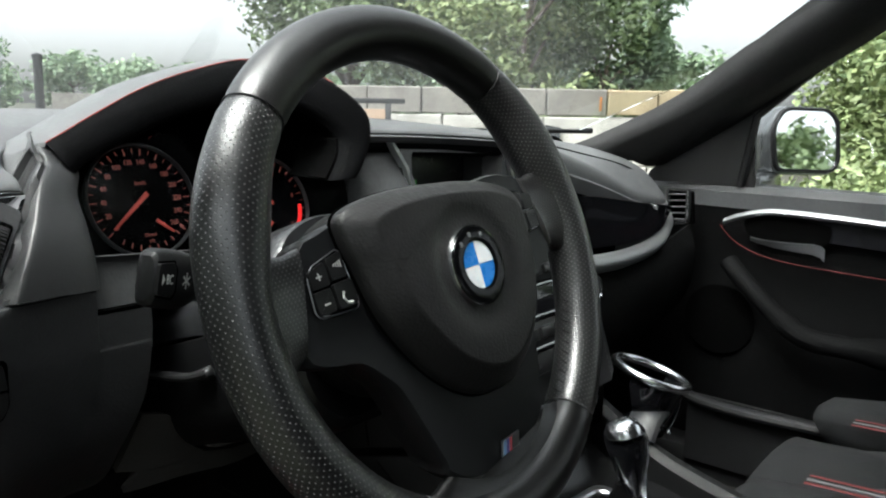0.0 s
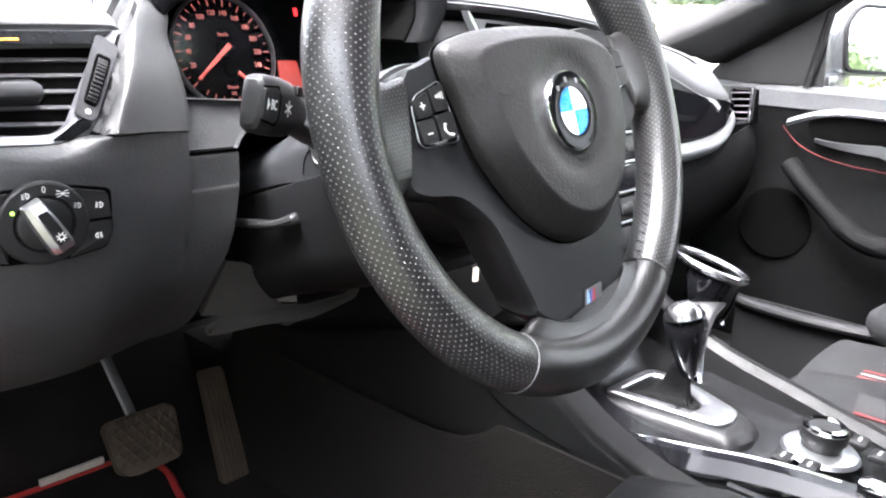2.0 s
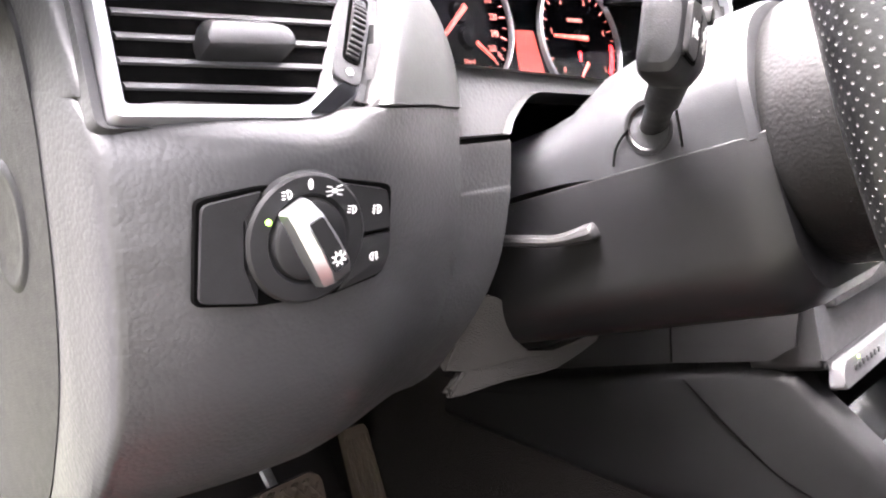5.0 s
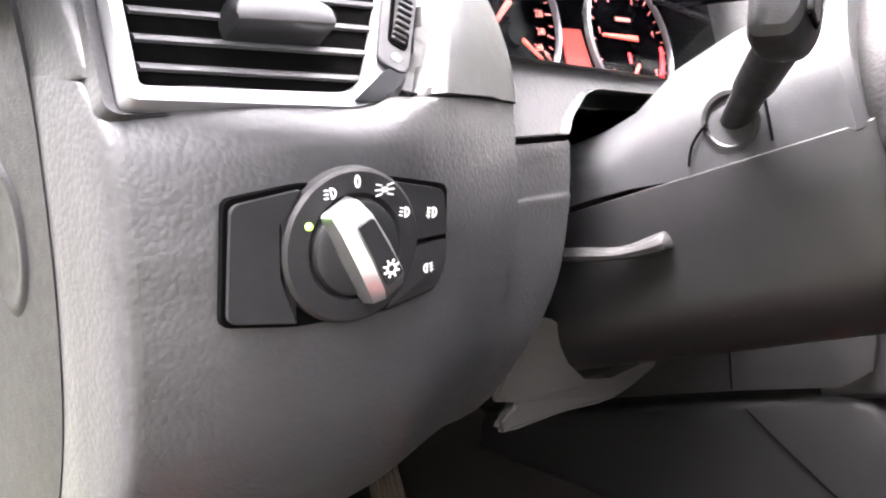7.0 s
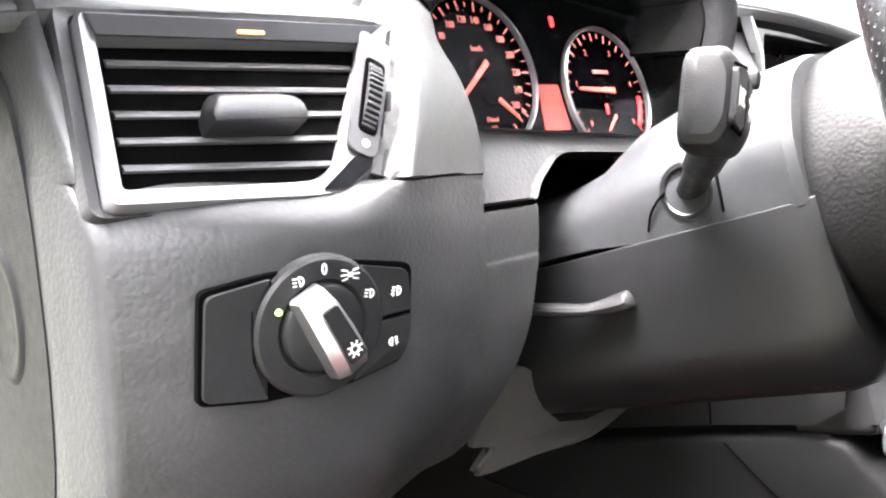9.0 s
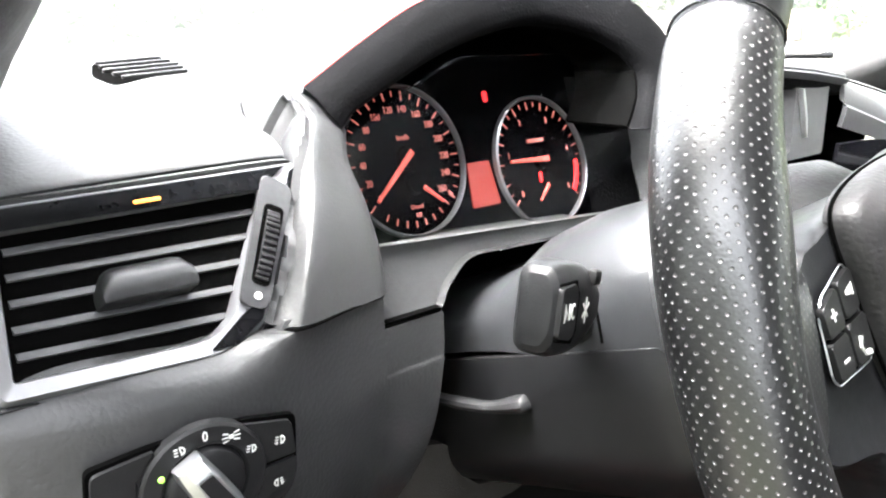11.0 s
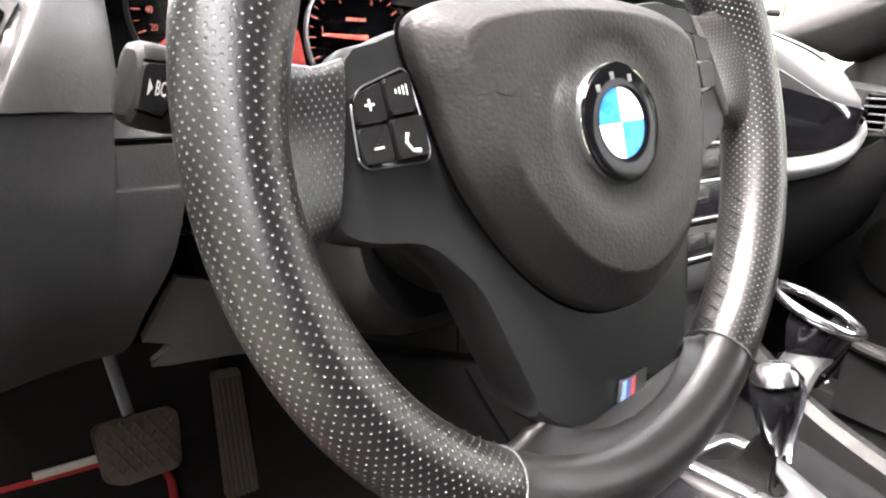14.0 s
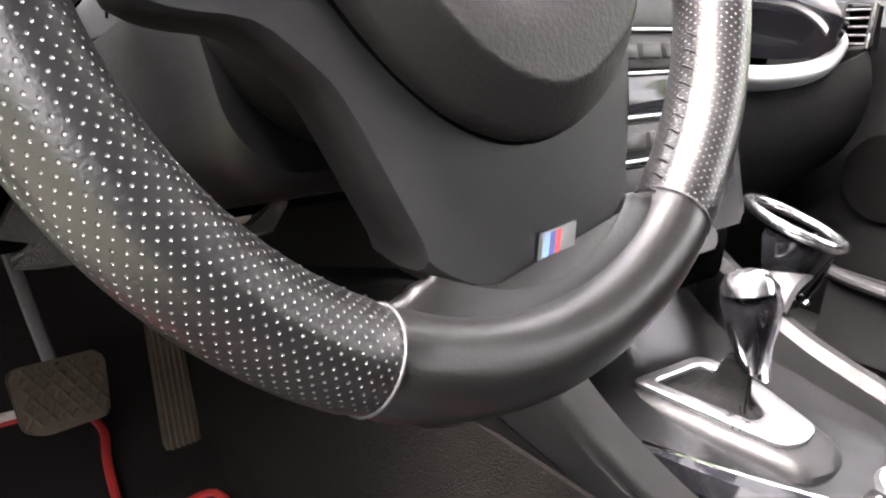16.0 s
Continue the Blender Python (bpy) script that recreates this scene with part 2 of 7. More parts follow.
def thing(name, at, label, category, group="", kind=""):
    ob = new(name)
    ob.empty_display_size = 0.02
    ob.location = at
    HOME[ob] = Matrix.Translation(at)
    return tagged(ob, label, category, group, kind)


def part(name, bm, material, parent=None, label="", smooth=35):
    """Links a bmesh (in world places) as ONE mesh object under a thing or a part."""
    bmesh.ops.recalc_face_normals(bm, faces=bm.faces)
    me = bpy.data.meshes.new(name)
    bm.to_mesh(me)
    bm.free()
    if smooth:
        me.shade_smooth()
        me.set_sharp_from_angle(angle=radians(smooth))
    me.materials.append(material)
    ob = new(name, me)
    if parent:
        ob.parent = parent
        ob.matrix_parent_inverse = HOME.get(parent, Matrix()).inverted()
    if label:
        tagged(ob, label)
    return ob


def alone(name, bm, material, label, category="", kind="", group="", smooth=35):
    return tagged(part(name, bm, material, None, "", smooth), label, category, group, kind)


def frame_m(o, xa, ya):
    """A local frame: origin, the way of x, roughly that of y."""
    x = Vector(xa).normalized()
    z = x.cross(Vector(ya)).normalized()
    y = z.cross(x)
    return Matrix(((x.x, y.x, z.x, o[0]), (x.y, y.y, z.y, o[1]), (x.z, y.z, z.z, o[2]), (0, 0, 0, 1)))


def spline(pts, n, closed=False):
    """Catmull-Rom through pts, n steps a span."""
    pts = [Vector(p) for p in pts]
    k, out = len(pts), []
    for i in range(k if closed else k - 1):
        if closed:
            a, b, c, d = (pts[(i + j) % k] for j in (-1, 0, 1, 2))
        else:
            a, b, c, d = pts[max(i - 1, 0)], pts[i], pts[i + 1], pts[min(i + 2, k - 1)]
        for s in range(n):
            u = s / n
            out.append(0.5 * (2 * b + (c - a) * u + (2 * a - 5 * b + 4 * c - d) * u * u + (3 * b - a - 3 * c + d) * u ** 3))
    if not closed:
        out.append(pts[-1])
    return out


def loft(rings, closed=True, caps=True, loop=False, bm=None):
    bm = bm or bmesh.new()
    vs = [[bm.verts.new(p) for p in r] for r in rings]
    m = len(vs[0])
    for i in range(len(vs) if loop else len(vs) - 1):
        a, b = vs[i], vs[(i + 1) % len(vs)]
        for j in range(m if closed else m - 1):
            bm.faces.new((a[j], a[(j + 1) % m], b[(j + 1) % m], b[j]))
    if caps and closed and not loop:
        bm.faces.new(vs[0])
        bm.faces.new(reversed(vs[-1]))
    return bm


def sheet(rows, thick=0.004, inward=None, bm=None):
    """A curved panel through rows of points, given thickness away from its front."""
    rows = [[Vector(p) for p in r] for r in rows]
    n, m = len(rows), len(rows[0])
    off = []
    for i in range(n):
        line = []
        for j in range(m):
            du = rows[min(i + 1, n - 1)][j] - rows[max(i - 1, 0)][j]
            dv = rows[i][min(j + 1, m - 1)] - rows[i][max(j - 1, 0)]
            nn = du.cross(dv)
            nn = nn.normalized() if nn.length > 1e-12 else Vector((0, 1, 0))
            if inward and nn.dot(Vector(inward)) < 0:
                nn = -nn
            line.append(rows[i][j] + nn * thick)
        off.append(line)
    bm = bm or bmesh.new()
    a = [[bm.verts.new(p) for p in r] for r in rows]
    b = [[bm.verts.new(p) for p in r] for r in off]
    for i in range(n - 1):
        for j in range(m - 1):
            bm.faces.new((a[i][j], a[i][j + 1], a[i + 1][j + 1], a[i + 1][j]))
            bm.faces.new((b[i][j], b[i + 1][j], b[i + 1][j + 1], b[i][j + 1]))
    for i in range(n - 1):
        for j in (0, m - 1):
            bm.faces.new((a[i][j], a[i + 1][j], b[i + 1][j], b[i][j]))
    for j in range(m - 1):
        for i in (0, n - 1):
            bm.faces.new((a[i][j], b[i][j], b[i][j + 1], a[i][j + 1]))
    return bm


def smooth_rows(ctrl, nu, nv):
    """A finer net of points through a coarse one."""
    across = [spline(r, nv) for r in ctrl]
    cols = [spline([r[j] for r in across], nu) for j in range(len(across[0]))]
    return [[c[i] for c in cols] for i in range(len(cols[0]))]


def box(c, size, bevel=0.002, m=None, bm=None, seg=2):
    bm2 = bmesh.new()
    bmesh.ops.create_cube(bm2, size=1)
    bmesh.ops.scale(bm2, vec=size, verts=bm2.verts)
    if bevel:
        bmesh.ops.bevel(bm2, geom=bm2.edges[:], offset=min(bevel, min(size) * 0.45), segments=seg, affect="EDGES", profile=0.5)
    mm = (m or Matrix()) @ Matrix.Translation(c)
    bmesh.ops.transform(bm2, matrix=mm, verts=bm2.verts)
    return join(bm, bm2)


def join(bm, bm2):
    if bm is None:
        return bm2
    me = bpy.data.meshes.new("tmp")
    bm2.to_mesh(me)
    bm2.free()
    bm.from_mesh(me)
    bpy.data.meshes.remove(me)
    return bm


def prism(poly, depth, m, bevel=0.0, base=0.0, bm=None, seg=2):
    """A flat outline in m's xy plane, raised from base to base + depth along m's z, with a rounded front edge."""
    bm2 = bmesh.new()
    n = len(poly)
    lo = [bm2.verts.new((p[0], p[1], base)) for p in poly]
    hi = [bm2.verts.new((p[0], p[1], base + depth)) for p in poly]
    for i in range(n):
        bm2.faces.new((lo[i], lo[(i + 1) % n], hi[(i + 1) % n], hi[i]))
    top = bm2.faces.new(hi)
    bm2.faces.new(reversed(lo))
    if bevel:
        bmesh.ops.bevel(bm2, geom=list(top.edges), offset=bevel, segments=seg, affect="EDGES", profile=0.5, clamp_overlap=True)
        bm2.normal_update()
        face = max(bm2.faces, key=lambda f: f.calc_area() * (f.normal.z > 0.9))
        bmesh.ops.inset_individual(bm2, faces=[face], thickness=bevel * 0.35)      # keeps the flat front flat under smooth shading
    bmesh.ops.transform(bm2, matrix=m, verts=bm2.verts)
    return join(bm, bm2)


def band(outer, inner, depth, m, base=0.0, bm=None, lip=0.0):
    """A frame between two outlines of equal count; lip: how far its inner edge lies lower."""
    bm2 = bmesh.new()
    n = len(outer)
    rings = [[(*p, base) for p in outer], [(*p, base + depth * 0.7) for p in outer],
             [((p[0] * 0.85 + q[0] * 0.15), (p[1] * 0.85 + q[1] * 0.15), base + depth) for p, q in zip(outer, inner)],
             [((p[0] * 0.15 + q[0] * 0.85), (p[1] * 0.15 + q[1] * 0.85), base + depth - lip) for p, q in zip(outer, inner)],
             [(*q, base + depth * 0.6 - lip) for q in inner], [(*q, base) for q in inner]]
    loft(rings, bm=bm2, loop=True)
    bmesh.ops.transform(bm2, matrix=m, verts=bm2.verts)
    return join(bm, bm2)


def lathe(profile, m, n=48, bm=None, closed=False):
    """Turns (radius, height) round m's z."""
    bm2 = bmesh.new()
    rings = []
    for r, h in profile:
        rings.append([bm2.verts.new((max(r, 1e-5) * math.cos(2 * math.pi * i / n), max(r, 1e-5) * math.sin(2 * math.pi * i / n), h)) for i in range(n)])
    for a, b in zip(rings, rings[1:] + (rings[:1] if closed else [])):
        for i in range(n):
            bm2.faces.new((a[i], a[(i + 1) % n], b[(i + 1) % n], b[i]))
    if not closed:
        if profile[0][0] > 1e-4:
            bm2.faces.new(rings[0])
        if profile[-1][0] > 1e-4:
            bm2.faces.new(rings[-1])
    bmesh.ops.transform(bm2, matrix=m, verts=bm2.verts)
    return join(bm, bm2)


def tube(pts, r, n=10, closed=False, flat=1.0, bm=None, up=(0, 0, 1)):
    pts = [Vector(p) for p in pts]
    k = len(pts)
    rings = []
    for i, p in enumerate(pts):
        d = (pts[(i + 1) % k] - pts[i - 1]) if closed else (pts[min(i + 1, k - 1)] - pts[max(i - 1, 0)])
        d.normalize()
        s = d.cross(Vector(up))
        if s.length < 1e-3:
            s = d.cross(Vector((0, 1, 0.01)))
        s.normalize()
        v = s.cross(d)
        rr = r[i] if isinstance(r, (list, tuple)) else r
        rings.append([p + rr * (math.cos(2 * math.pi * j / n) * s + flat * math.sin(2 * math.pi * j / n) * v) for j in range(n)])
    return loft(rings, loop=closed, bm=bm)


def rounded(pts, r, n=5):
    """A closed outline with its corners rounded."""
    out, k = [], len(pts)
    rs = r if isinstance(r, (list, tuple)) else [r] * k
    for i in range(k):
        p, a, b = Vector(pts[i]), Vector(pts[i - 1]), Vector(pts[(i + 1) % k])
        da, db = (a - p), (b - p)
        q = min(rs[i], da.length * 0.45, db.length * 0.45)
        s, e = p + da.normalized() * q, p + db.normalized() * q
        for j in range(n + 1):
            u = j / n
            out.append(tuple((1 - u) ** 2 * s + 2 * u * (1 - u) * p + u * u * e))
    return out


def arc(c, r, a0, a1, n):
    return [(c[0] + r * math.cos(radians(a0 + (a1 - a0) * i / n)), c[1] + r * math.sin(radians(a0 + (a1 - a0) * i / n))) for i in range(n + 1)]


def text(s, size, m, bm=None, squash=1.0, depth=0.0003):
    """Raised characters in m's xy plane, centred."""
    cu = bpy.data.curves.new("txt", "FONT")
    cu.body, cu.size, cu.align_x, cu.align_y, cu.extrude, cu.resolution_u = s, size, "CENTER", "CENTER", depth, 2
    ob = bpy.data.objects.new("txt", cu)
    me = bpy.data.meshes.new_from_object(ob)
    b2 = bmesh.new()
    b2.from_mesh(me)
    bmesh.ops.transform(b2, matrix=m @ Matrix.Diagonal((squash, 1, 1, 1)), verts=b2.verts)
    bpy.data.objects.remove(ob)
    bpy.data.curves.remove(cu)
    bpy.data.meshes.remove(me)
    return join(bm, b2)


# ---------------------------------------------------------------- dashboard, driver's side
def knee_y(x):
    """The panel's front at its waist: bowed towards the door, swept back beside the column."""
    if x < -0.22:
        return 0.686 + 1.7 * (x + 0.22) ** 2
    u = min((x + 0.22) / 0.088, 1.0)
    return 0.686 + 0.025 * (0.45 * u + 0.55 * u * u * (3 - 2 * u))


dash = thing("dashboard", (0.36, 0.85, 0.75), "black grained plastic car dashboard with red stitched instrument hood", "dashboard")

# knee panel:rolls from under the air vent down and forward over the footwell
def knee_right(z):
    """The panel's edge towards the steering column, at a height."""
    edge = ((1.1, -0.0935), (0.980, -0.0935), (0.945, -0.0955), (0.916, -0.100), (0.885, -0.108), (0.862, -0.118), (0.836, -0.120), (0.78, -0.112), (0.70, -0.10))
    for (z0, x0), (z1, x1) in zip(edge, edge[1:]):
        if z1 <= z <= z0:
            return x0 + (x1 - x0) * (z0 - z) / (z0 - z1)
    return -0.100


KNEE = ((0.026, 1.0010), (0.018, 0.9978), (0.0075, 0.9920), (0.0022, 0.9862), (0.0002, 0.978), (-0.0005, 0.962), (-0.0005, 0.945), (0.003, 0.905), (0.016, 0.866), (0.058, 0.820), (0.165, 0.770))
STEEP = ((0.0140, 0.9990), (0.0050, 0.9994), (0.0036, 0.9975), (0.0032, 0.990), (0.0024, 0.980), (0.0010, 0.963), (0.0, 0.945))
UPRIGHT = ((0.0090, 0.9775), (0.0042, 0.9770), (0.0030, 0.9750), (0.0026, 0.968), (0.0022, 0.960), (0.0018, 0.952), (0.0010, 0.945))


def knee_point(u, i):
    """A point of the panel: u runs from the door to the column, i down its profile."""
    dy, z = KNEE[i]
    xx = -0.322 + u * (knee_right(z) + 0.322)
    if u > 0.810 and i < len(UPRIGHT):                       # the short upright beside the column, under the bezel
        dy, z = UPRIGHT[i]
    elif i < len(STEEP):                                     # the bevel under the vent rises and dies out beside the cheek
        f = min(max((xx + 0.238) / 0.040, 0), 1)
        f = f * f * (3 - 2 * f)
        dy, z = dy + (STEEP[i][0] - dy) * f, z + (STEEP[i][1] - z) * f
    return (xx, knee_y(xx) + dy, z + ledge_lift(xx, i))


def ledge_lift(x, i):
    """How far the ledge under the vent climbs towards the door."""
    return 0.13 * max(0.0, -0.25 - x) * (1.0, 1.0, 0.65, 0.25, 0, 0, 0, 0, 0, 0, 0)[i]


cols = [0.0810 * k / 3 for k in range(30)] + [0.8098, 0.8106, 0.82, 0.85, 0.88, 0.905, 0.93, 0.96, 0.985, 1.0]
rows = [spline([knee_point(u, i) for i in range(len(KNEE))], 5) for u in cols]
part("knee_panel", sheet(rows, 0.004, (0, 1, 0)), SOFT, dash, "grained black plastic knee panel")

# the corner beside the door opening, up past the vent, and the end cap
ctrl = []
for dx, dy in ((0, 0), (-0.0035, 0.0022), (-0.0055, 0.008), (-0.0075, 0.024), (-0.0095, 0.048), (-0.0085, 0.11), (-0.0080, 0.20)):
    f = 1 - min(dy / 0.024, 1) * 0.5
    ctrl.append([(-0.322 + dx, 0.752 + dy, 1.070), (-0.322 + dx, 0.731 + dy, 1.034), (-0.322 + dx, 0.716 + dy, 1.008)] + [(-0.322 + dx, knee_y(-0.322) + q * f + dy, z + ledge_lift(-0.322, i + 1)) for i, (q, z) in enumerate(KNEE[1:])])
part("panel_corner", sheet(smooth_rows(ctrl, 4, 6), 0.003, (0.8, 0.6, 0)), SOFT, dash)
cap_m = frame_m((-0.332, 0.90, 0.95), (0, -1, 0), (0, 0, 1))   # its z looks to the open door
cap_out = rounded([(-0.25, -0.25), (0.045, -0.190), (0.115, -0.135), (0.148, -0.065), (0.156, -0.01), (0.153, 0.055), (0.135, 0.10), (-0.25, 0.16)], 0.03)
bm = prism(cap_out, 0.006, cap_m @ Matrix.Translation((0, 0, -0.006)), 0.002)
part("end_cap", bm, FLANK, dash, "smooth black end cap with a round recess")
ring_m = cap_m @ Matrix.Translation((0.108, 0.0, 0.0))
part("cap_recess", lathe([(0.0, 0.0004), (0.018, 0.0006), (0.0225, 0.0008), (0.0245, 0.0014), (0.027, 0.0012), (0.029, 0.0)], ring_m @ Matrix.Diagonal((0.8, 1.0, 1, 1)), 40), FLANK, dash)
# black boxes give the dark behind the dash panels
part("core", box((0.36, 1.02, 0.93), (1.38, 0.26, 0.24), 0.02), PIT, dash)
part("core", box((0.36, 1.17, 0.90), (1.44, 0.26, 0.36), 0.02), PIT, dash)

# top pad, rising from the lip above the vent to the windscreen
ctrl = []
for x, zl, yl in ((-0.345, 1.064, 0.760), (-0.318, 1.068, 0.752), (-0.24, 1.071, 0.750), (-0.176, 1.072, 0.752), (-0.165, 1.068, 0.757), (-0.158, 1.056, 0.772)):
    k = min(max((x + 0.345) / 0.03, 0), 1)
    e = min(max((x + 0.20) / 0.05, 0), 1)                    # behind its corner the pad runs on under the hood
    ctrl.append([(x, yl + 0.004, zl - 0.006), (x, yl, zl - 0.002), (x + 0.004 * e, yl + 0.014, zl + 0.0050), (x + 0.014 * e, yl + 0.06, 1.0895 - 0.008 * (1 - k)), (x + 0.12 * e, yl + 0.15, 1.1125 - 0.01 * (1 - k)),
                 (x + 0.20 * e, yl + 0.28, 1.124 - 0.012 * (1 - k)), (x + 0.20 * e, yl + 0.40, 1.12)])
part("top_pad", sheet(smooth_rows(ctrl, 4, 5), 0.005, (0, 0, -1)), TOPPAD, dash, "dark grey grained dashboard top pad")
# demister grille let into the pad
g_m = frame_m((-0.185, 0.880, 1.1078), (0.965, 0.26, 0.05), (0, 0.97, 0.235)) @ Matrix.Diagonal((0.62, 0.75, 1, 1))
g_out = rounded([(-0.055, -0.030), (0.03, -0.016), (0.052, 0.012), (0.05, 0.026), (-0.03, 0.024), (-0.056, -0.006)], 0.008)
grille = part("demister_grille", prism(g_out, 0.0012, g_m, 0.0004), PIT, dash, "black demister grille")
for i in range(5):
    part("grille_bar", box((0.0 + 0.002 * i, -0.020 + 0.010 * i, 0.002), (0.086 - 0.006 * abs(i - 2), 0.0035, 0.0025), 0.0008, g_m), SMOOTH, grille)

# cheek between the vent and the instruments: side wall, soft ridge and face, running up under the hood
ctrl = []
for a, r, b in (((-0.1240, 0.8300, 1.1040), (-0.1225, 0.8250, 1.1062), (-0.106, 0.835, 1.100)),
                ((-0.1428, 0.7870, 1.0930), (-0.1405, 0.7750, 1.0960), (-0.117, 0.784, 1.0870)),
                ((-0.1440, 0.774, 1.0820), (-0.1430, 0.762, 1.0860), (-0.119, 0.768, 1.0780)),
                ((-0.1600, 0.7530, 1.0690), (-0.1590, 0.7390, 1.0730), (-0.129, 0.752, 1.0620)),
                ((-0.1760, 0.7375, 1.0460), (-0.1735, 0.7180, 1.0480), (-0.1335, 0.732, 1.0420)),
                ((-0.1885, 0.7230, 1.0240), (-0.1870, 0.7035, 1.0250), (-0.1350, 0.7195, 1.0190)),
                ((-0.2080, 0.7060, 1.0000), (-0.1995, 0.6925, 1.0010), (-0.1365, 0.7130, 0.9965))):
    a, r, b = Vector(a), Vector(r), Vector(b)
    ctrl.append([a + (Vector((-0.010, 0.010, -0.024)) if a.z > 1.075 else Vector((0.004, 0.016, -0.010))), a, a.lerp(r, 0.75) + Vector((-0.0012, 0, 0)), r.lerp(b, 0.06), r.lerp(b, 0.5) + Vector((0, -0.0012, 0)), b, b + Vector((0.005, 0.012, 0)), b + Vector((0.016, 0.075, 0))])
part("cheek_panel", sheet(smooth_rows(ctrl, 5, 4), 0.004, (0, 1, 0)), CHEEK, dash, "ridged grained cheek panel beside the instruments")
part("cheek_seam", tube(spline([(-0.2075, 0.7045, 0.9990), (-0.1990, 0.6925, 0.9998), (-0.165, 0.7030, 0.9986), (-0.1375, 0.7130, 0.9962)], 5), 0.0007, 6), PIT, dash)

# lower instrument bezel and the ledge by the column gap
bz = rounded([(-0.1365, 0.9800), (-0.0945, 0.9800), (-0.0885, 0.988), (-0.066, 1.0030), (0.10, 1.0060), (0.118, 0.996), (0.118, 0.966), (0.17, 0.972), (0.17, 1.0165), (-0.1345, 1.0185)], [0.002, 0.002, 0.014, 0.014, 0.012, 0.012, 0.002, 0.002, 0.002, 0.002])
bm = bmesh.new()
rings = []
for dy, dz in ((0.006, 0), (0.0, 0.0), (0.010, -0.0015), (0.125, -0.045)):
    rings.append([Vector((p[0], 0.7125 + dy + (p[1] - 0.978) * 0.36 + 0.05 * max(0, p[0] + 0.08) ** 2, p[1] + dz * (p[1] > 1.010) - 0.075 * max(0, p[0] + 0.07) * (p[1] > 0.984))) for p in bz])
loft(rings, bm=bm)
part("instrument_bezel", bm, SOFT, dash)
part("bezel_seam", box((-0.1155, 0.7205, 0.9785), (0.042, 0.012, 0.0034), 0.0005), PIT, dash)

# instrument hood: an arch with a padded front roll and a red seam
SHRINK = Matrix.Translation((-0.40, 0.33, 1.11)) @ Matrix.Scale(0.936, 4) @ Matrix.Translation((0.40, -0.33, -1.11))
hood_pts = [(-0.178, 1.066), (-0.174, 1.084), (-0.163, 1.099), (-0.152, 1.106), (-0.122, 1.123), (-0.088, 1.140), (-0.046, 1.154), (0.0, 1.163), (0.062, 1.158), (0.108, 1.146), (0.146, 1.124), (0.153, 1.100), (0.147, 1.080), (0.138, 1.064)]


def hood_ring(dy, grow, drop=0.0, n=5):
    """One line along the arch; the arch leans back towards its top."""
    out = []
    for p in spline([(a, b, 0) for a, b in hood_pts], n):
        x, z = p.x * (1 + grow), 1.06 + (p.y - 1.06) * (1 + grow * (2.2 if grow < 0 else 1))
        if grow < 0 < x:                                     # the front roll grows broader towards its far end
            x += grow * 0.11 * min(x / 0.13, 1)
        f = min(max((x + 0.02) / 0.15, 0), 1)
        y = 0.785 - 0.035 * f * f * (3 - 2 * f) + 0.45 * (z - 1.07)
        k = (y - 0.29) / 0.425
        out.append(SHRINK @ Vector((-0.41 + (x + 0.41) * k - 0.035 * max(0, x), y + dy, 1.117 + (z - 1.117) * k - drop)))
    return out


def from_end(line, first, last=65, n=64):
    """The same line from its point number first to number last, in even steps."""
    out = []
    for k in range(n):
        u = first + (last - first) * k / (n - 1)
        i = min(int(u), len(line) - 2)
        out.append(line[i].lerp(line[i + 1], u - i))
    return out


roll = ((0.016, -0.135, 6.8), (0.006, -0.128, 6.8), (0.0, -0.105, 7.0), (0.0, -0.05, 8.0), (0.0014, -0.022, 8.8), (0.004, 0.0, 9.5), (0.0085, 0.022, 10.5), (0.0112, 0.0325, 11.2))
part("instrument_hood", sheet([from_end(hood_ring(dy, gr), f) for dy, gr, f in roll], 0.0006, (0, 1, -0.6)), HOODC, dash, "padded front roll of the instrument hood, shade in its colour", smooth=85)
back = ((0.0114, 0.0330, 0.0, 11.2), (0.0150, 0.0380, 0.0, 11.6), (0.022, 0.046, 0.0, 10.5), (0.04, 0.050, 0.0, 7.5), (0.08, 0.045, 0.002, 7.0), (0.16, 0.035, 0.024, 7.0), (0.30, 0.05, 0.060, 5.0))
rows = [from_end(hood_ring(dy, gr, dr), f, 43) for dy, gr, dr, f in back]
rows = [[r[0] + Vector((-0.012, 0.002, -0.030)) * (0.1 if i < 2 else 1.0)] + r for i, r in enumerate(rows)]     # its end turns down into the pad
part("hood_top", sheet(rows, 0.0008, (0, 0.3, -1)), TOPPAD, dash, "grained top of the instrument hood, sky light in its colour")
# same hood as hood_top, its far end painted dark for shade
part("hood_end", sheet([from_end(hood_ring(dy, gr, dr), 43, 65, 24) for dy, gr, dr, f in back[:6]], 0.0008, (-0.7, 0, -0.7)), HOODC, dash, "padded end of the instrument hood, darkened as in shade")
# sheet added to keep the hood's inside dark; its shade is colour
liner = from_end(hood_ring(0, -0.134), 8.0)
rows = [[Vector((0.045 + (p.x - 0.045) * s, p.y + dy, p.z)) for p in liner] for dy, s in ((0.012, 1.0), (0.04, 1.015), (0.07, 1.03))]
part("hood_shade_sheet", sheet(rows, 0.003, (0, 0, 1)), PIT, dash, "pitch-black sheet for the shade inside the hood")
part("red_seam", tube([p + Vector((0, 0, 0.0004)) for p in from_end(hood_ring(0.0115, 0.0335), 11.2, 44)], 0.00045, 6), REDTHREAD, dash, "red stitched seam")

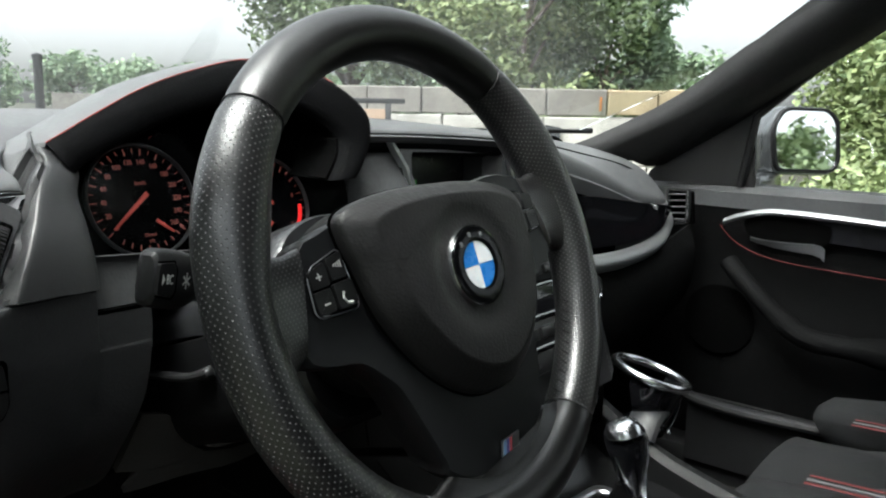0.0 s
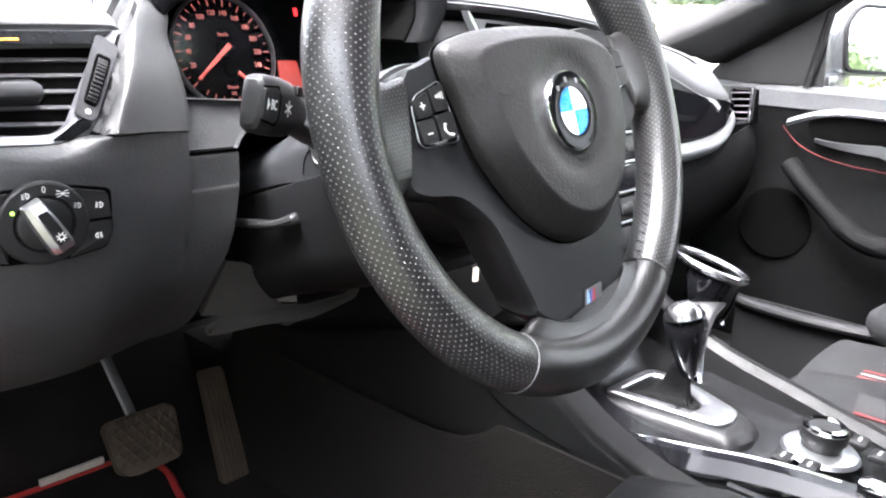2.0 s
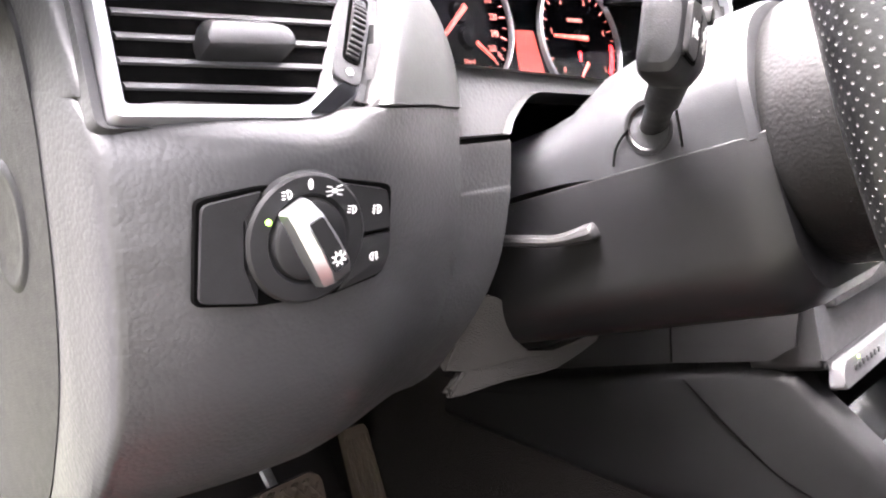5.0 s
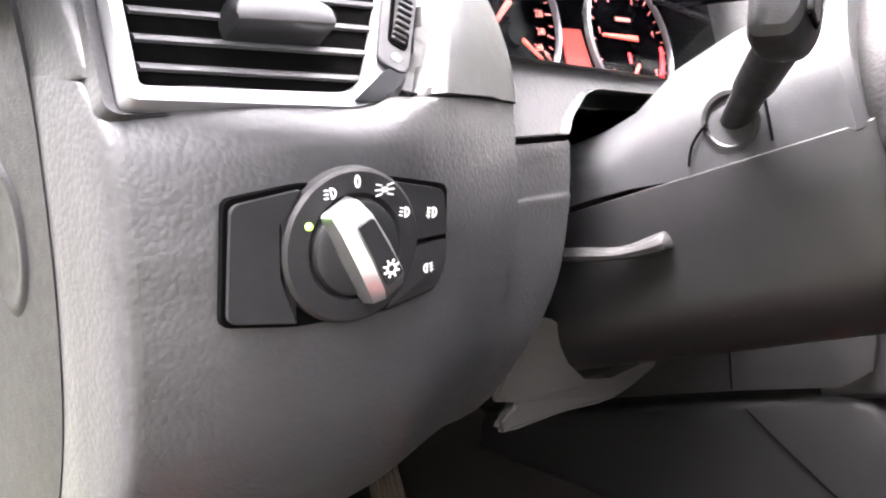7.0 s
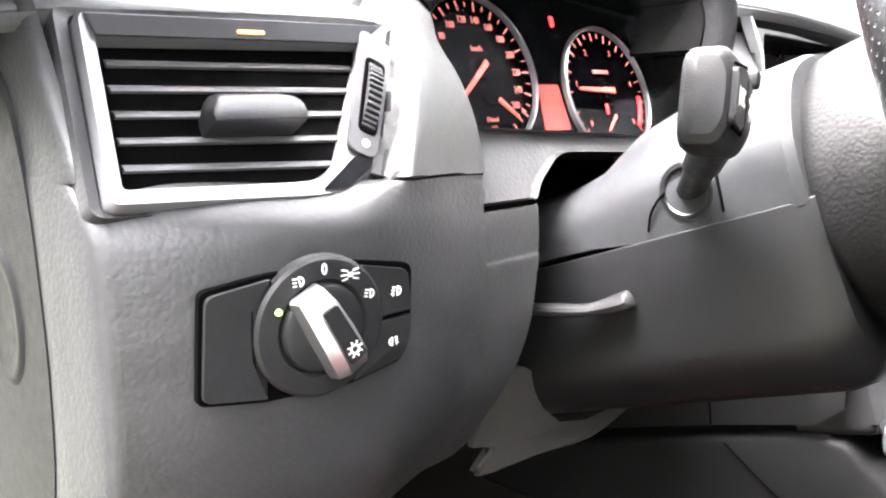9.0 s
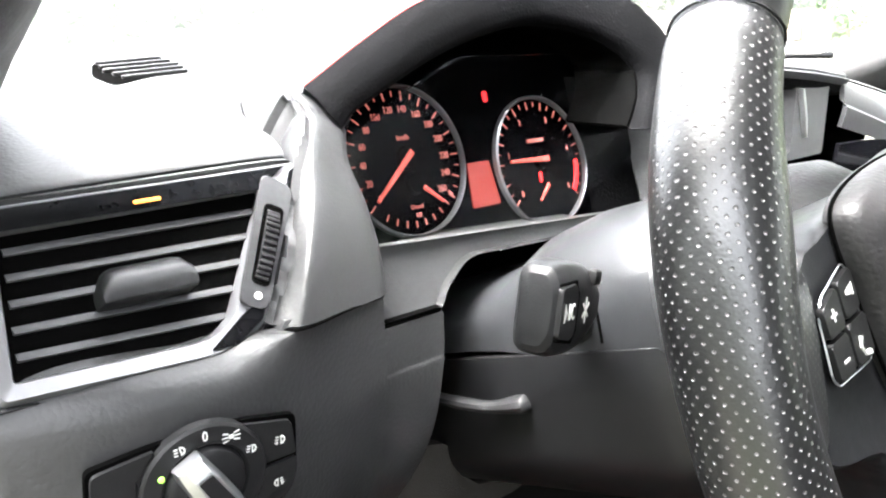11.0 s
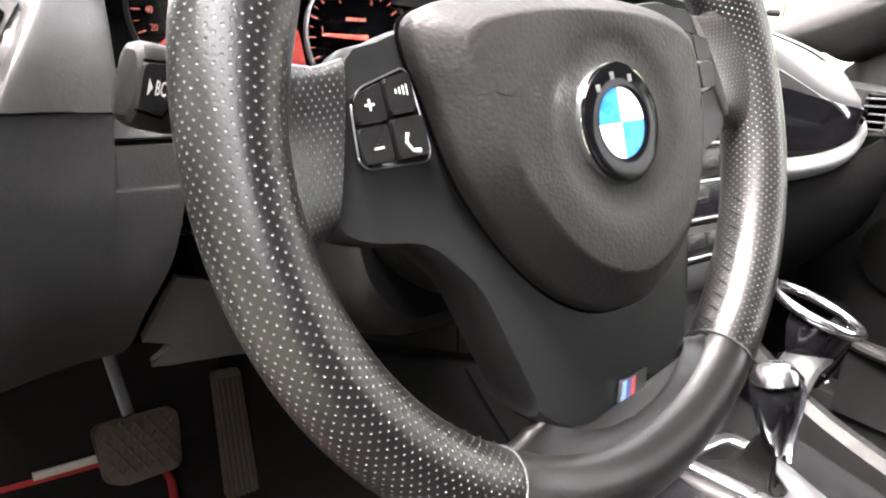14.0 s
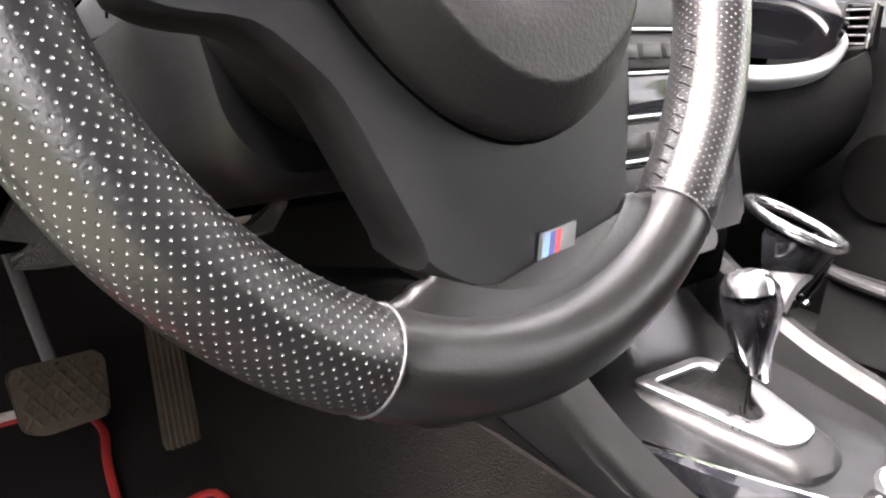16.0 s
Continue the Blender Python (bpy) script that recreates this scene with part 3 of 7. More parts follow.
# instrument panel
clu = thing("instrument_cluster", (0.02, 0.80, 0.99), "black instrument cluster with red lit speedometer and rev counter", "instrument cluster")
part("backplate", prism([(-0.150, -0.087), (0.190, -0.087), (0.190, 0.030), (0.160, 0.085), (0.060, 0.112), (-0.020, 0.104), (-0.090, 0.068), (-0.125, 0.030), (-0.150, -0.010)], 0.006, SHRINK @ frame_m((0.045, 0.828, 1.04), (1, 0, 0), (0, 0.30, 0.954)), 0.001, base=-0.009), DIAL, clu)


def dial(x, z, r, marks, tick_n, a0, a1, redfrom):
    m = SHRINK @ frame_m((x, 0.828 + (z - 1.04) * 0.314, z), (1, 0, 0), (0, 0.30, 0.954))         # its z looks at the driver
    g = part("dial_face", lathe([(0, 0.0), (r * 0.99, 0.0), (r * 0.99, -0.003)], m, 64), DIAL, clu)
    part("dial_ring", lathe([(r * 0.985, 0.0005), (r * 0.990, 0.004), (r * 1.005, 0.0052), (r * 1.028, 0.004), (r * 1.035, 0.0)], m, 72, closed=True), DIALRING, clu, "thin polished dial ring")
    tb = None
    for i in range(tick_n + 1):
        f = i / tick_n
        a = radians(a0 + (a1 - a0) * f)
        long = i % 2 == 0
        q = m @ Matrix.Rotation(a, 4, "Z")
        tb = box((r * (0.885 if long else 0.905), 0, 0.0008), (r * (0.12 if long else 0.07), r * (0.017 if long else 0.010), 0.0008), 0, q, tb)
    part("scale_marks", tb, NUM, g, "red lit scale marks", smooth=0)
    for f, s in marks:
        a = radians(a0 + (a1 - a0) * f)
        part("scale_number", text(s, r * 0.130, m @ Matrix.Translation((r * 0.70 * math.cos(a), r * 0.70 * math.sin(a), 0.0008)), None, 0.82), NUM, g, "red lit scale number", smooth=0)
    return m, g


def needle(m, g, ang, r0, r1, w, at=(0, 0)):
    q = m @ Matrix.Translation((at[0], at[1], 0.004)) @ Matrix.Rotation(radians(ang), 4, "Z")
    part("needle", prism([(r0, -w), (r1, -w * 0.45), (r1, w * 0.45), (r0, w)], 0.0015, q, 0.0004), NEEDLE, g, "glowing red needle", smooth=0)
    part("needle_hub", lathe([(0, 0.0045), (abs(r0) * 0.7 + 0.003, 0.0040), (abs(r0) * 0.7 + 0.0042, 0.0)], m @ Matrix.Translation((at[0], at[1], 0.0)), 32), PIT, g)


R_DIAL = 0.0525
m, g = dial(-0.026, 1.0440, R_DIAL, [(i / 13, str(20 * i)) for i in range(14)], 26, 219, -39, 1)
needle(m, g, 219, -0.006, 0.043, 0.0022, (0, 0.002))
needle(m, g, -39, 0.006, 0.026, 0.0016, (0.004, -0.016))
for s, z, h in (("km/h", 0.0165, 0.0055), ("Diesel", -0.0325, 0.0045), ("1/2", -0.0385, 0.0045)):
    part("dial_word", text(s, h, m @ Matrix.Translation((0.002, z, 0.0008))), NUM, g, smooth=0)
tb = None
for i in range(9):
    a = radians(-125 + i * 11)
    tb = box((0.0445, 0, 0.0009), (0.0045, 0.0009, 0.0008), 0, m @ Matrix.Rotation(a, 4, "Z"), tb)
part("fuel_marks", tb, NUM, g, smooth=0)
m, g = dial(0.114, 1.0290, R_DIAL, [(i / 5, str(i)) for i in range(6)], 25, 219, -39, 1)
needle(m, g, 178, -0.006, 0.039, 0.0022, (0, 0.002))
needle(m, g, 222, 0.004, 0.022, 0.0016, (0.003, -0.016))
part("red_zone", band([(0.046 * math.cos(radians(a)), 0.046 * math.sin(radians(a))) for a in range(-38, -2, 3)] + [(0.0455 * math.cos(radians(a)), 0.0455 * math.sin(radians(a))) for a in range(-3, -39, -3)],
     [(0.0415 * math.cos(radians(a)), 0.0415 * math.sin(radians(a))) for a in range(-38, -2, 3)] + [(0.042 * math.cos(radians(a)), 0.042 * math.sin(radians(a))) for a in range(-3, -39, -3)], 0.0008, m @ Matrix.Translation((0, 0, 0.0006))), WARN, g, smooth=0)
part("dial_words", box((-0.002, 0.018, 0.0008), (0.020, 0.0028, 0.0006), 0, m), NUM, g, smooth=0)
part("warning_mark", box((-0.004, -0.012, 0.0009), (0.003, 0.008, 0.0006), 0, m), WARN, g, smooth=0)
cm = SHRINK @ frame_m((0.046, 0.816, 0.998), (1, 0, 0), (0, 0.30, 0.954))
part("info_display", prism(rounded([(-0.016, 0.006), (0.014, 0.006), (0.010, 0.040), (-0.013, 0.040)], 0.002), 0.0008, cm, 0.0002), ORANGE, clu, "red lit message window")
part("warning_lamp", prism(rounded([(-0.002, -0.004), (0.002, -0.004), (0.0025, 0.004), (-0.002, 0.004)], 0.0015), 0.0008, cm @ Matrix.Translation((0.0205, 0.0890, 0)), 0.0002), WARN, clu, "bright red warning lamp")
rows = [[SHRINK @ Vector((x, 0.812 - (z - 1.0) * 0.21 - 0.004 * (x == 0.045), z)) for x in (x0, 0.045, x1)] for z, x0, x1 in ((0.975, -0.120, 0.215), (1.02, -0.118, 0.215), (1.05, -0.112, 0.212), (1.075, -0.086, 0.205), (1.095, -0.056, 0.195), (1.115, -0.012, 0.165))]
cover = part("cover_glass", sheet(rows, 0.0012, (0, 1, 0)), COATED, clu, "clear curved cover glass")
cover.visible_shadow = False

# ---------------------------------------------------------------- driver's air vent
VUP = Vector((0, 0.507, 0.862)).normalized()
v_m = frame_m((-0.25, 0.7065, 0.9985), (1, 0, 0), VUP)        # x across, y up the vent's face, z to the driver
vent = thing("air_vent", (-0.25, 0.72, 0.9985), "satin grey framed dashboard air vent with five black slats", "air vent", "air vents")
out_o = rounded([(-0.0715, -0.0015), (0.018, -0.0065), (0.040, 0.0020), (0.0825, 0.0735), (0.0830, 0.0775), (-0.0625, 0.0745)], [0.004, 0.03, 0.03, 0.004, 0.003, 0.004])
out_i = rounded([(-0.0635, 0.0062), (0.010, 0.0030), (0.0235, 0.0090), (0.0590, 0.0640), (0.0595, 0.0665), (-0.0565, 0.0640)], [0.002, 0.018, 0.018, 0.002, 0.002, 0.002])
part("vent_frame", band(out_o, out_i, 0.010, v_m, -0.006, lip=0.0015), VENTGREY, vent, "satin grey vent frame")
part("vent_surround", band(rounded([(-0.0770, -0.0030), (0.018, -0.0080), (0.0415, 0.0004), (0.0834, 0.0734), (0.0836, 0.0790), (-0.0690, 0.0780)], [0.006, 0.03, 0.03, 0.004, 0.003, 0.004]), out_o, 0.010, v_m, -0.0100, lip=0.001), SOFT, vent, "black moulded surround of the vent frame")
part("gloss_strip", prism([(-0.0580, 0.0632), (0.0585, 0.0650), (0.0745, 0.0752), (-0.0600, 0.0722)], 0.0006, v_m, 0.0002, base=0.0042), DIMGLOSS, vent, "gloss black strip above the slats")
part("lit_strip", prism(rounded([(-0.0025, 0.0664), (0.0095, 0.0666), (0.0095, 0.0682), (-0.0025, 0.0680)], 0.0006), 0.0008, v_m, base=0.0046), AMBER, vent, "small amber light strip")
# duct behind the slats
bm = bmesh.new()
loft([[(*p, -0.004) for p in out_i], [(p[0] * 0.96, p[1], -0.05) for p in out_i]], bm=bm)
bmesh.ops.transform(bm, matrix=v_m, verts=bm.verts)
part("duct", bm, PIT, vent)
for i in range(5):
    bl, br = 0.0160 + 0.0104 * i, 0.0118 + 0.01145 * i
    xl, xr = -0.0600 + 0.0014 * i, 0.0250 + 0.0076 * i
    prof = [(0.0005, -0.0020), (0.0018, -0.0010), (0.0016, 0.0002), (-0.0016, 0.0026), (-0.016, 0.0008), (-0.022, 0.0), (-0.016, -0.0010)]
    rings = [[v_m @ Vector((x, b + q - p * 0.5, p - 0.004)) for p, q in prof] for x, b in ((xl, bl), ((xl + xr) / 2, (bl + br) / 2), (xr, br))]
    part("slat", loft(rings), SLAT, vent)
for i in range(7):
    part("rear_vane", box((-0.052 + i * 0.014, 0.038, -0.034), (0.0014, 0.056, 0.016), 0.0004, v_m), SLAT, vent)
rings = []                                                   # a thick tab whose upper front slopes to the driver
for x, lo, hi in ((-0.0270, 0.0005, 0.30), (-0.0260, 0.0, 0.55), (-0.0220, 0.0, 0.93), (-0.0190, 0.0, 1.0), (0.0070, 0.0, 1.0), (0.0105, 0.0, 0.95), (0.0125, 0.0010, 0.80), (0.0130, 0.0030, 0.62)):
    rings.append([v_m @ Vector((x, 0.0258 + lo + (y - lo) * hi, z)) for z, y in ((-0.006, 0.0), (0.0075, 0.0), (0.0088, 0.0008), (0.0093, 0.0028), (0.0090, 0.0088), (0.0080, 0.0110), (0.0030, 0.0150), (0.0008, 0.0160), (-0.006, 0.0160))])
part("steering_tab", loft(rings), TABTOP, vent, "rounded black steering tab", smooth=40)
wh_m = v_m @ Matrix.Translation((0.0512, 0.0372, 0.0)) @ Matrix.Rotation(radians(-30), 4, "Z")
part("wheel_housing", prism(rounded([(-0.0078, -0.031), (0.0060, -0.031), (0.0078, 0.034), (-0.0090, 0.036)], 0.004), 0.0022, wh_m, 0.0008, base=0.0032), GREYTRIM, vent, "satin grey thumb wheel housing")
part("wheel_slot", prism(rounded([(-0.0045, -0.020), (0.0045, -0.020), (0.005, 0.021), (-0.005, 0.021)], 0.003), 0.0006, wh_m, base=0.0054), PIT, vent)
tw = part("thumb_wheel", loft([[wh_m @ Vector((x, 0.0185 * math.sin(radians(a)), 0.0026 + 0.006 * math.cos(radians(a)))) for x in (-0.003, 0.003)] + [wh_m @ Vector((x, 0.016 * math.sin(radians(a)), -0.002)) for x in (0.003, -0.003)] for a in range(-66, 67, 12)]), SMOOTH, vent, "ribbed black thumb wheel")
for i in range(13):
    a = radians(-62 + i * 10.3)
    part("rib", box((0, 0.019 * math.sin(a), 0.0030 + 0.006 * math.cos(a)), (0.0065, 0.0018, 0.0020), 0.0005, wh_m), SMOOTH, tw)
part("white_mark", lathe([(0, 0.0062), (0.0018, 0.0060), (0.0018, 0.0050)], wh_m @ Matrix.Translation((0, -0.0255, 0)), 16), WHITE, vent)
part("gloss_corner", prism(rounded([(0.010, -0.0030), (0.022, -0.0035), (0.0375, 0.0045), (0.0800, 0.0735), (0.0765, 0.0725), (0.0420, 0.0140), (0.0290, 0.0090), (0.0230, 0.0050)], 0.002), 0.0006, v_m, base=0.0042), DIMGLOSS, vent)
part("ledge_shadow_gap", tube([v_m @ Vector((p[0] * 1.01, p[1] - 0.001, -0.005)) for p in out_o], 0.0016, 6, closed=True), PIT, vent)

# ---------------------------------------------------------------- light switch
sw = thing("light_switch", (-0.2535, 0.69, 0.915), "black rotary headlight switch with silver ridge and green lit dot", "light switch")
s_m = frame_m((-0.2558, 0.6862, 0.9506), (0.9945, -0.095, 0), (0, -0.06, 1))
part("base_plate", prism(rounded([(-0.0470, -0.0205), (-0.022, -0.0250), (0.014, -0.0265), (0.038, -0.0220), (0.0425, -0.012), (0.0425, 0.0175), (0.018, 0.0220), (-0.020, 0.0222), (-0.0445, 0.0195)], 0.003), 0.0030, s_m, 0.0003, base=-0.0022), PIT, sw)
part("blank_cover", prism(rounded([(-0.0455, -0.0190), (-0.0215, -0.0232), (-0.0270, -0.008), (-0.0270, 0.010), (-0.0190, 0.0208), (-0.0430, 0.0178)], [0.003, 0.001, 0.001, 0.001, 0.001, 0.003]), 0.0028, s_m, 0.0009), SMOOTH, sw, "plain black cover")
btn1 = part("fog_button", prism(rounded([(0.0265, -0.0012), (0.0415, -0.0006), (0.0395, 0.0160), (0.0175, 0.0205), (0.0240, 0.013)], [0.001, 0.001, 0.003, 0.001, 0.001]), 0.0026, s_m, 0.0008), SMOOTH, sw, "fog lamp button")
btn2 = part("fog_button", prism(rounded([(0.0265, -0.0036), (0.0415, -0.0028), (0.0412, -0.0130), (0.0370, -0.0205), (0.0140, -0.0250), (0.0240, -0.012)], [0.001, 0.001, 0.004, 0.004, 0.001, 0.001]), 0.0026, s_m, 0.0008), SMOOTH, sw, "rear fog lamp button")
ring = part("ring", lathe([(0, 0.0030), (0.0172, 0.0032), (0.0180, 0.0046), (0.0186, 0.0052), (0.0256, 0.0046), (0.0268, 0.0034), (0.0272, 0.0)], s_m, 72), SMOOTH, sw, "black bezel ring with white symbols")


def lamp_sign(m, s, parent, flip=1, slash=True):
    """A little headlamp symbol: a D and its beams."""
    bm = band([(s * (0.1 + 0.9 * math.cos(radians(a))) * flip if abs(a) < 89 else 0, s * 0.9 * math.sin(radians(a))) for a in range(-90, 91, 15)],
              [(s * (0.25 + 0.45 * math.cos(radians(a))) * flip, s * 0.55 * math.sin(radians(a))) for a in range(-90, 91, 15)], 0.0003, m)
    for k in (-0.6, 0, 0.6):
        box((-s * 0.75 * flip, s * k, 0.0002), (s * 0.7, s * 0.22, 0.0003), 0, m @ Matrix.Rotation(radians(-12 * flip), 4, "Z"), bm)
    if slash:
        box((-s * 0.75 * flip, 0, 0.0002), (s * 0.16, s * 1.7, 0.0003), 0, m, bm)
    return part("symbol", bm, WHITE, parent, "white lamp symbol", smooth=0)


RT = 0.0052
lamp_sign(s_m @ Matrix.Translation((0.0340, 0.0080, 0.0027)), 0.0023, btn1)
lamp_sign(s_m @ Matrix.Translation((0.0325, -0.0125, 0.0027)), 0.0021, btn2, -1)
lamp_sign(s_m @ Matrix.Translation((0.0198, 0.0100, RT)), 0.0021, ring, 1, False)
lamp_sign(s_m @ Matrix.Translation((-0.0100, 0.0190, RT)) @ Matrix.Rotation(radians(14), 4, "Z"), 0.0022, ring, 1, False)
pk = None                                                    # parking lamps: two small lamps back to back
for sx in (-1, 1):
    for k in (-1, 0, 1):
        pk = box((sx * 0.0027, 0.0011 * k, 0.0002), (0.0026, 0.0005, 0.0003), 0, s_m @ Matrix.Translation((0.0112, 0.0187, RT)) @ Matrix.Rotation(radians(sx * k * 14), 4, "Z"), pk)
box((0, 0, 0.0002), (0.0022, 0.0017, 0.0003), 0, s_m @ Matrix.Translation((0.0112, 0.0187, RT)), pk)
part("symbol", pk, WHITE, ring, "white parking lamp symbol", smooth=0)
part("symbol", text("0", 0.0062, s_m @ Matrix.Translation((0.0004, 0.0220, RT)), None, 0.8), WHITE, ring, "white figure nought", smooth=0)
part("green_dot", lathe([(0, RT + 0.0006), (0.0012, RT + 0.0004), (0.0014, RT - 0.0006)], s_m @ Matrix.Translation((-0.0180, 0.0092, 0)), 16), GREEN, ring, "small green light")
knob = part("knob", lathe([(0, 0.0075), (0.0142, 0.0075), (0.0160, 0.0066), (0.0168, 0.0040), (0.0170, 0.0030)], s_m, 56), SMOOTH, sw, "black rotary knob")
k_m = s_m @ Matrix.Rotation(radians(30), 4, "Z")             # the grip's own y runs along it
rings = []
for y, hw, h in ((-0.0190, 0.0050, 0.0080), (-0.0182, 0.0064, 0.0130), (-0.0120, 0.0070, 0.0165), (0.0, 0.0067, 0.0178), (0.0120, 0.0060, 0.0172), (0.0172, 0.0052, 0.0140), (0.0180, 0.0044, 0.0080)):
    rings.append([k_m @ Vector(p) for p in ((-hw * 1.25, y, 0.006), (-hw * 1.02, y, h * 0.80), (-hw * 0.42, y, h), (hw * 0.86, y, h), (hw, y, h * 0.90), (hw * 1.12, y, 0.006))])
grip = part("grip", loft(rings), SATIN, knob, "satin silver grip", smooth=30)
part("grip_inlay", prism(rounded([(-0.0022, -0.0115), (0.0052, -0.0112), (0.0044, 0.0120), (-0.0018, 0.0126)], 0.0010), 0.0010, k_m, 0.0003, base=0.0174), SMOOTH, knob, "black inlay with a lamp symbol")
lb = lathe([(0.0012, 0.0185), (0.0020, 0.0187), (0.0020, 0.0183)], k_m @ Matrix.Translation((0.0017, -0.0068, 0)), 16, closed=True)
for i in range(8):
    a = radians(45 * i)
    box((0.0027, 0, 0.0186), (0.0010, 0.0006, 0.0004), 0, k_m @ Matrix.Translation((0.0017, -0.0068, 0)) @ Matrix.Rotation(a, 4, "Z"), lb)
part("bulb_symbol", lb, WHITE, knob, smooth=0)


# ---------------------------------------------------------------- steering wheel
WC = Vector((0.0056, 0.5052, 1.0218))
TILT_W = radians(19.3)
w0_m = frame_m(WC, (1, 0, 0), (0, math.sin(TILT_W), math.cos(TILT_W)))   # x right, y up the wheel, z to the driver
w_m = w0_m @ Matrix.Rotation(radians(7), 4, "Z")            # the wheel is turned a little to the left
wheel = thing("steering_wheel", (0, 0.56, 1.0), "black leather three-spoke sports steering wheel with perforated grips", "steering wheel")
RW, RT_R = 0.1705, 0.0188


def rim_ring(th, grow=0.0, n=28):
    """One cross-section of the rim at angle th (degrees, from the right, anticlockwise)."""
    a = radians(th)
    d = lambda q: abs((th - q + 180) % 360 - 180)
    bulge = math.exp(-(min(d(24), d(156)) / 13) ** 2)
    flat = math.exp(-(min(d(270), 99) / 42) ** 2)
    rr, ra = RT_R + 0.0030 * bulge + grow + 0.0012 * flat, RT_R * 1.02 + 0.0016 * bulge + grow + 0.0014 * flat
    cr = RW - 0.0016 * bulge + 0.0016 * flat
    out = []
    for j in range(n):
        f = 2 * math.pi * j / n
        r = cr + rr * math.cos(f)
        out.append(w_m @ Vector((r * math.cos(a), r * math.sin(a), ra * math.sin(f))))
    return out


def rim_piece(name, a0, a1, material, label, n=28):
    k = max(int((a1 - a0) / 2.5), 6)
    rings = [rim_ring(a0 + (a1 - a0) * i / k, -0.0012 if i in (0, k) else 0.0, n) for i in range(k + 1)]
    rings = [rim_ring(a0, -0.006, n)] + rings + [rim_ring(a1, -0.006, n)]
    bm = bmesh.new()
    uv = bm.loops.layers.uv.new("UVMap")
    vs = [[bm.verts.new(p) for p in r] for r in rings]
    for i in range(len(vs) - 1):
        for j in range(n):
            f = bm.faces.new((vs[i][j], vs[i][(j + 1) % n], vs[i + 1][(j + 1) % n], vs[i + 1][j]))
            for lp, (ii, jj) in zip(f.loops, ((i, j), (i, j + 1), (i + 1, j + 1), (i + 1, j))):
                th = radians(a0 + (a1 - a0) * min(max(ii - 1, 0), k) / k)
                lp[uv].uv = (th * RW / 0.0046, jj / n * 24)
    return part(name, bm, material, wheel, label, smooth=60)


rim_piece("rim_top", 47, 133, LEATHER, "smooth black leather rim")
rim_piece("rim_grip", 133, 238, PERF, "perforated black leather grip")
rim_piece("rim_bottom", 238, 302, LEATHER, "smooth black leather rim, shiny with wear")
rim_piece("rim_grip", 302, 407, PERF, "perforated black leather grip")
for a in (47, 133, 238, 302):
    part("rim_seam", tube([p for p in rim_ring(a, -0.0004, 36)], 0.0006, 6, closed=True), GREYTHREAD if a > 200 else HARD, wheel, "light grey stitched joint" if a > 200 else "")
# lacing on the inner side of the lower rim
bm = None
for i in range(40):
    a = 205 + i * 3.3
    if 250 < a < 290:
        continue
    c = w_m @ Vector(((RW - RT_R + 0.0006) * math.cos(radians(a)), (RW - RT_R + 0.0006) * math.sin(radians(a)), 0.004))
    e = w_m @ Vector(((RW - RT_R + 0.0008) * math.cos(radians(a + 1.5)), (RW - RT_R + 0.0008) * math.sin(radians(a + 1.5)), -0.003))
    bm = tube([c, (c + e) / 2 + (WC - c).normalized() * 0.001, e], 0.0006, 5, bm=bm)
tagged(part("lacing", bm, HARD, wheel, "black thread lacing inside the rim"), kind="stuff")

# hub body with its two side spokes and the forked lower spoke
half = [(0.0, 0.050), (0.05, 0.052), (0.085, 0.053), (0.106, 0.049), (0.121, 0.044), (0.131, 0.012), (0.1395, -0.0165), (0.128, -0.027), (0.104, -0.034), (0.090, -0.048), (0.0800, -0.062), (0.0705, -0.091), (0.0610, -0.118), (0.0585, -0.1270), (0.036, -0.1420), (0.0, -0.1495)]
full = [(-x, y) for x, y in reversed(half)] + half[1:-1]
outl = [tuple(p)[:2] for p in spline([(x, y, 0) for x, y in full], 3, closed=True)]
body = bmesh.new()
ringsets = []
for z, s in ((-0.030, 0.93), (-0.012, 0.985), (0.000, 1.0), (0.004, 0.992), (0.0062, 0.975)):
    ringsets.append([w_m @ Vector((x * s, y * s - 0.0 * z, z - 0.35 * max(0, abs(x) - 0.09) * (z > -0.02) * 0.25 - 0.10 * max(0, -y - 0.09) * 0.6)) for x, y in outl])
loft(ringsets, bm=body)
part("spoke_body", body, SPOKE, wheel, "satin black spoke frame", smooth=40)
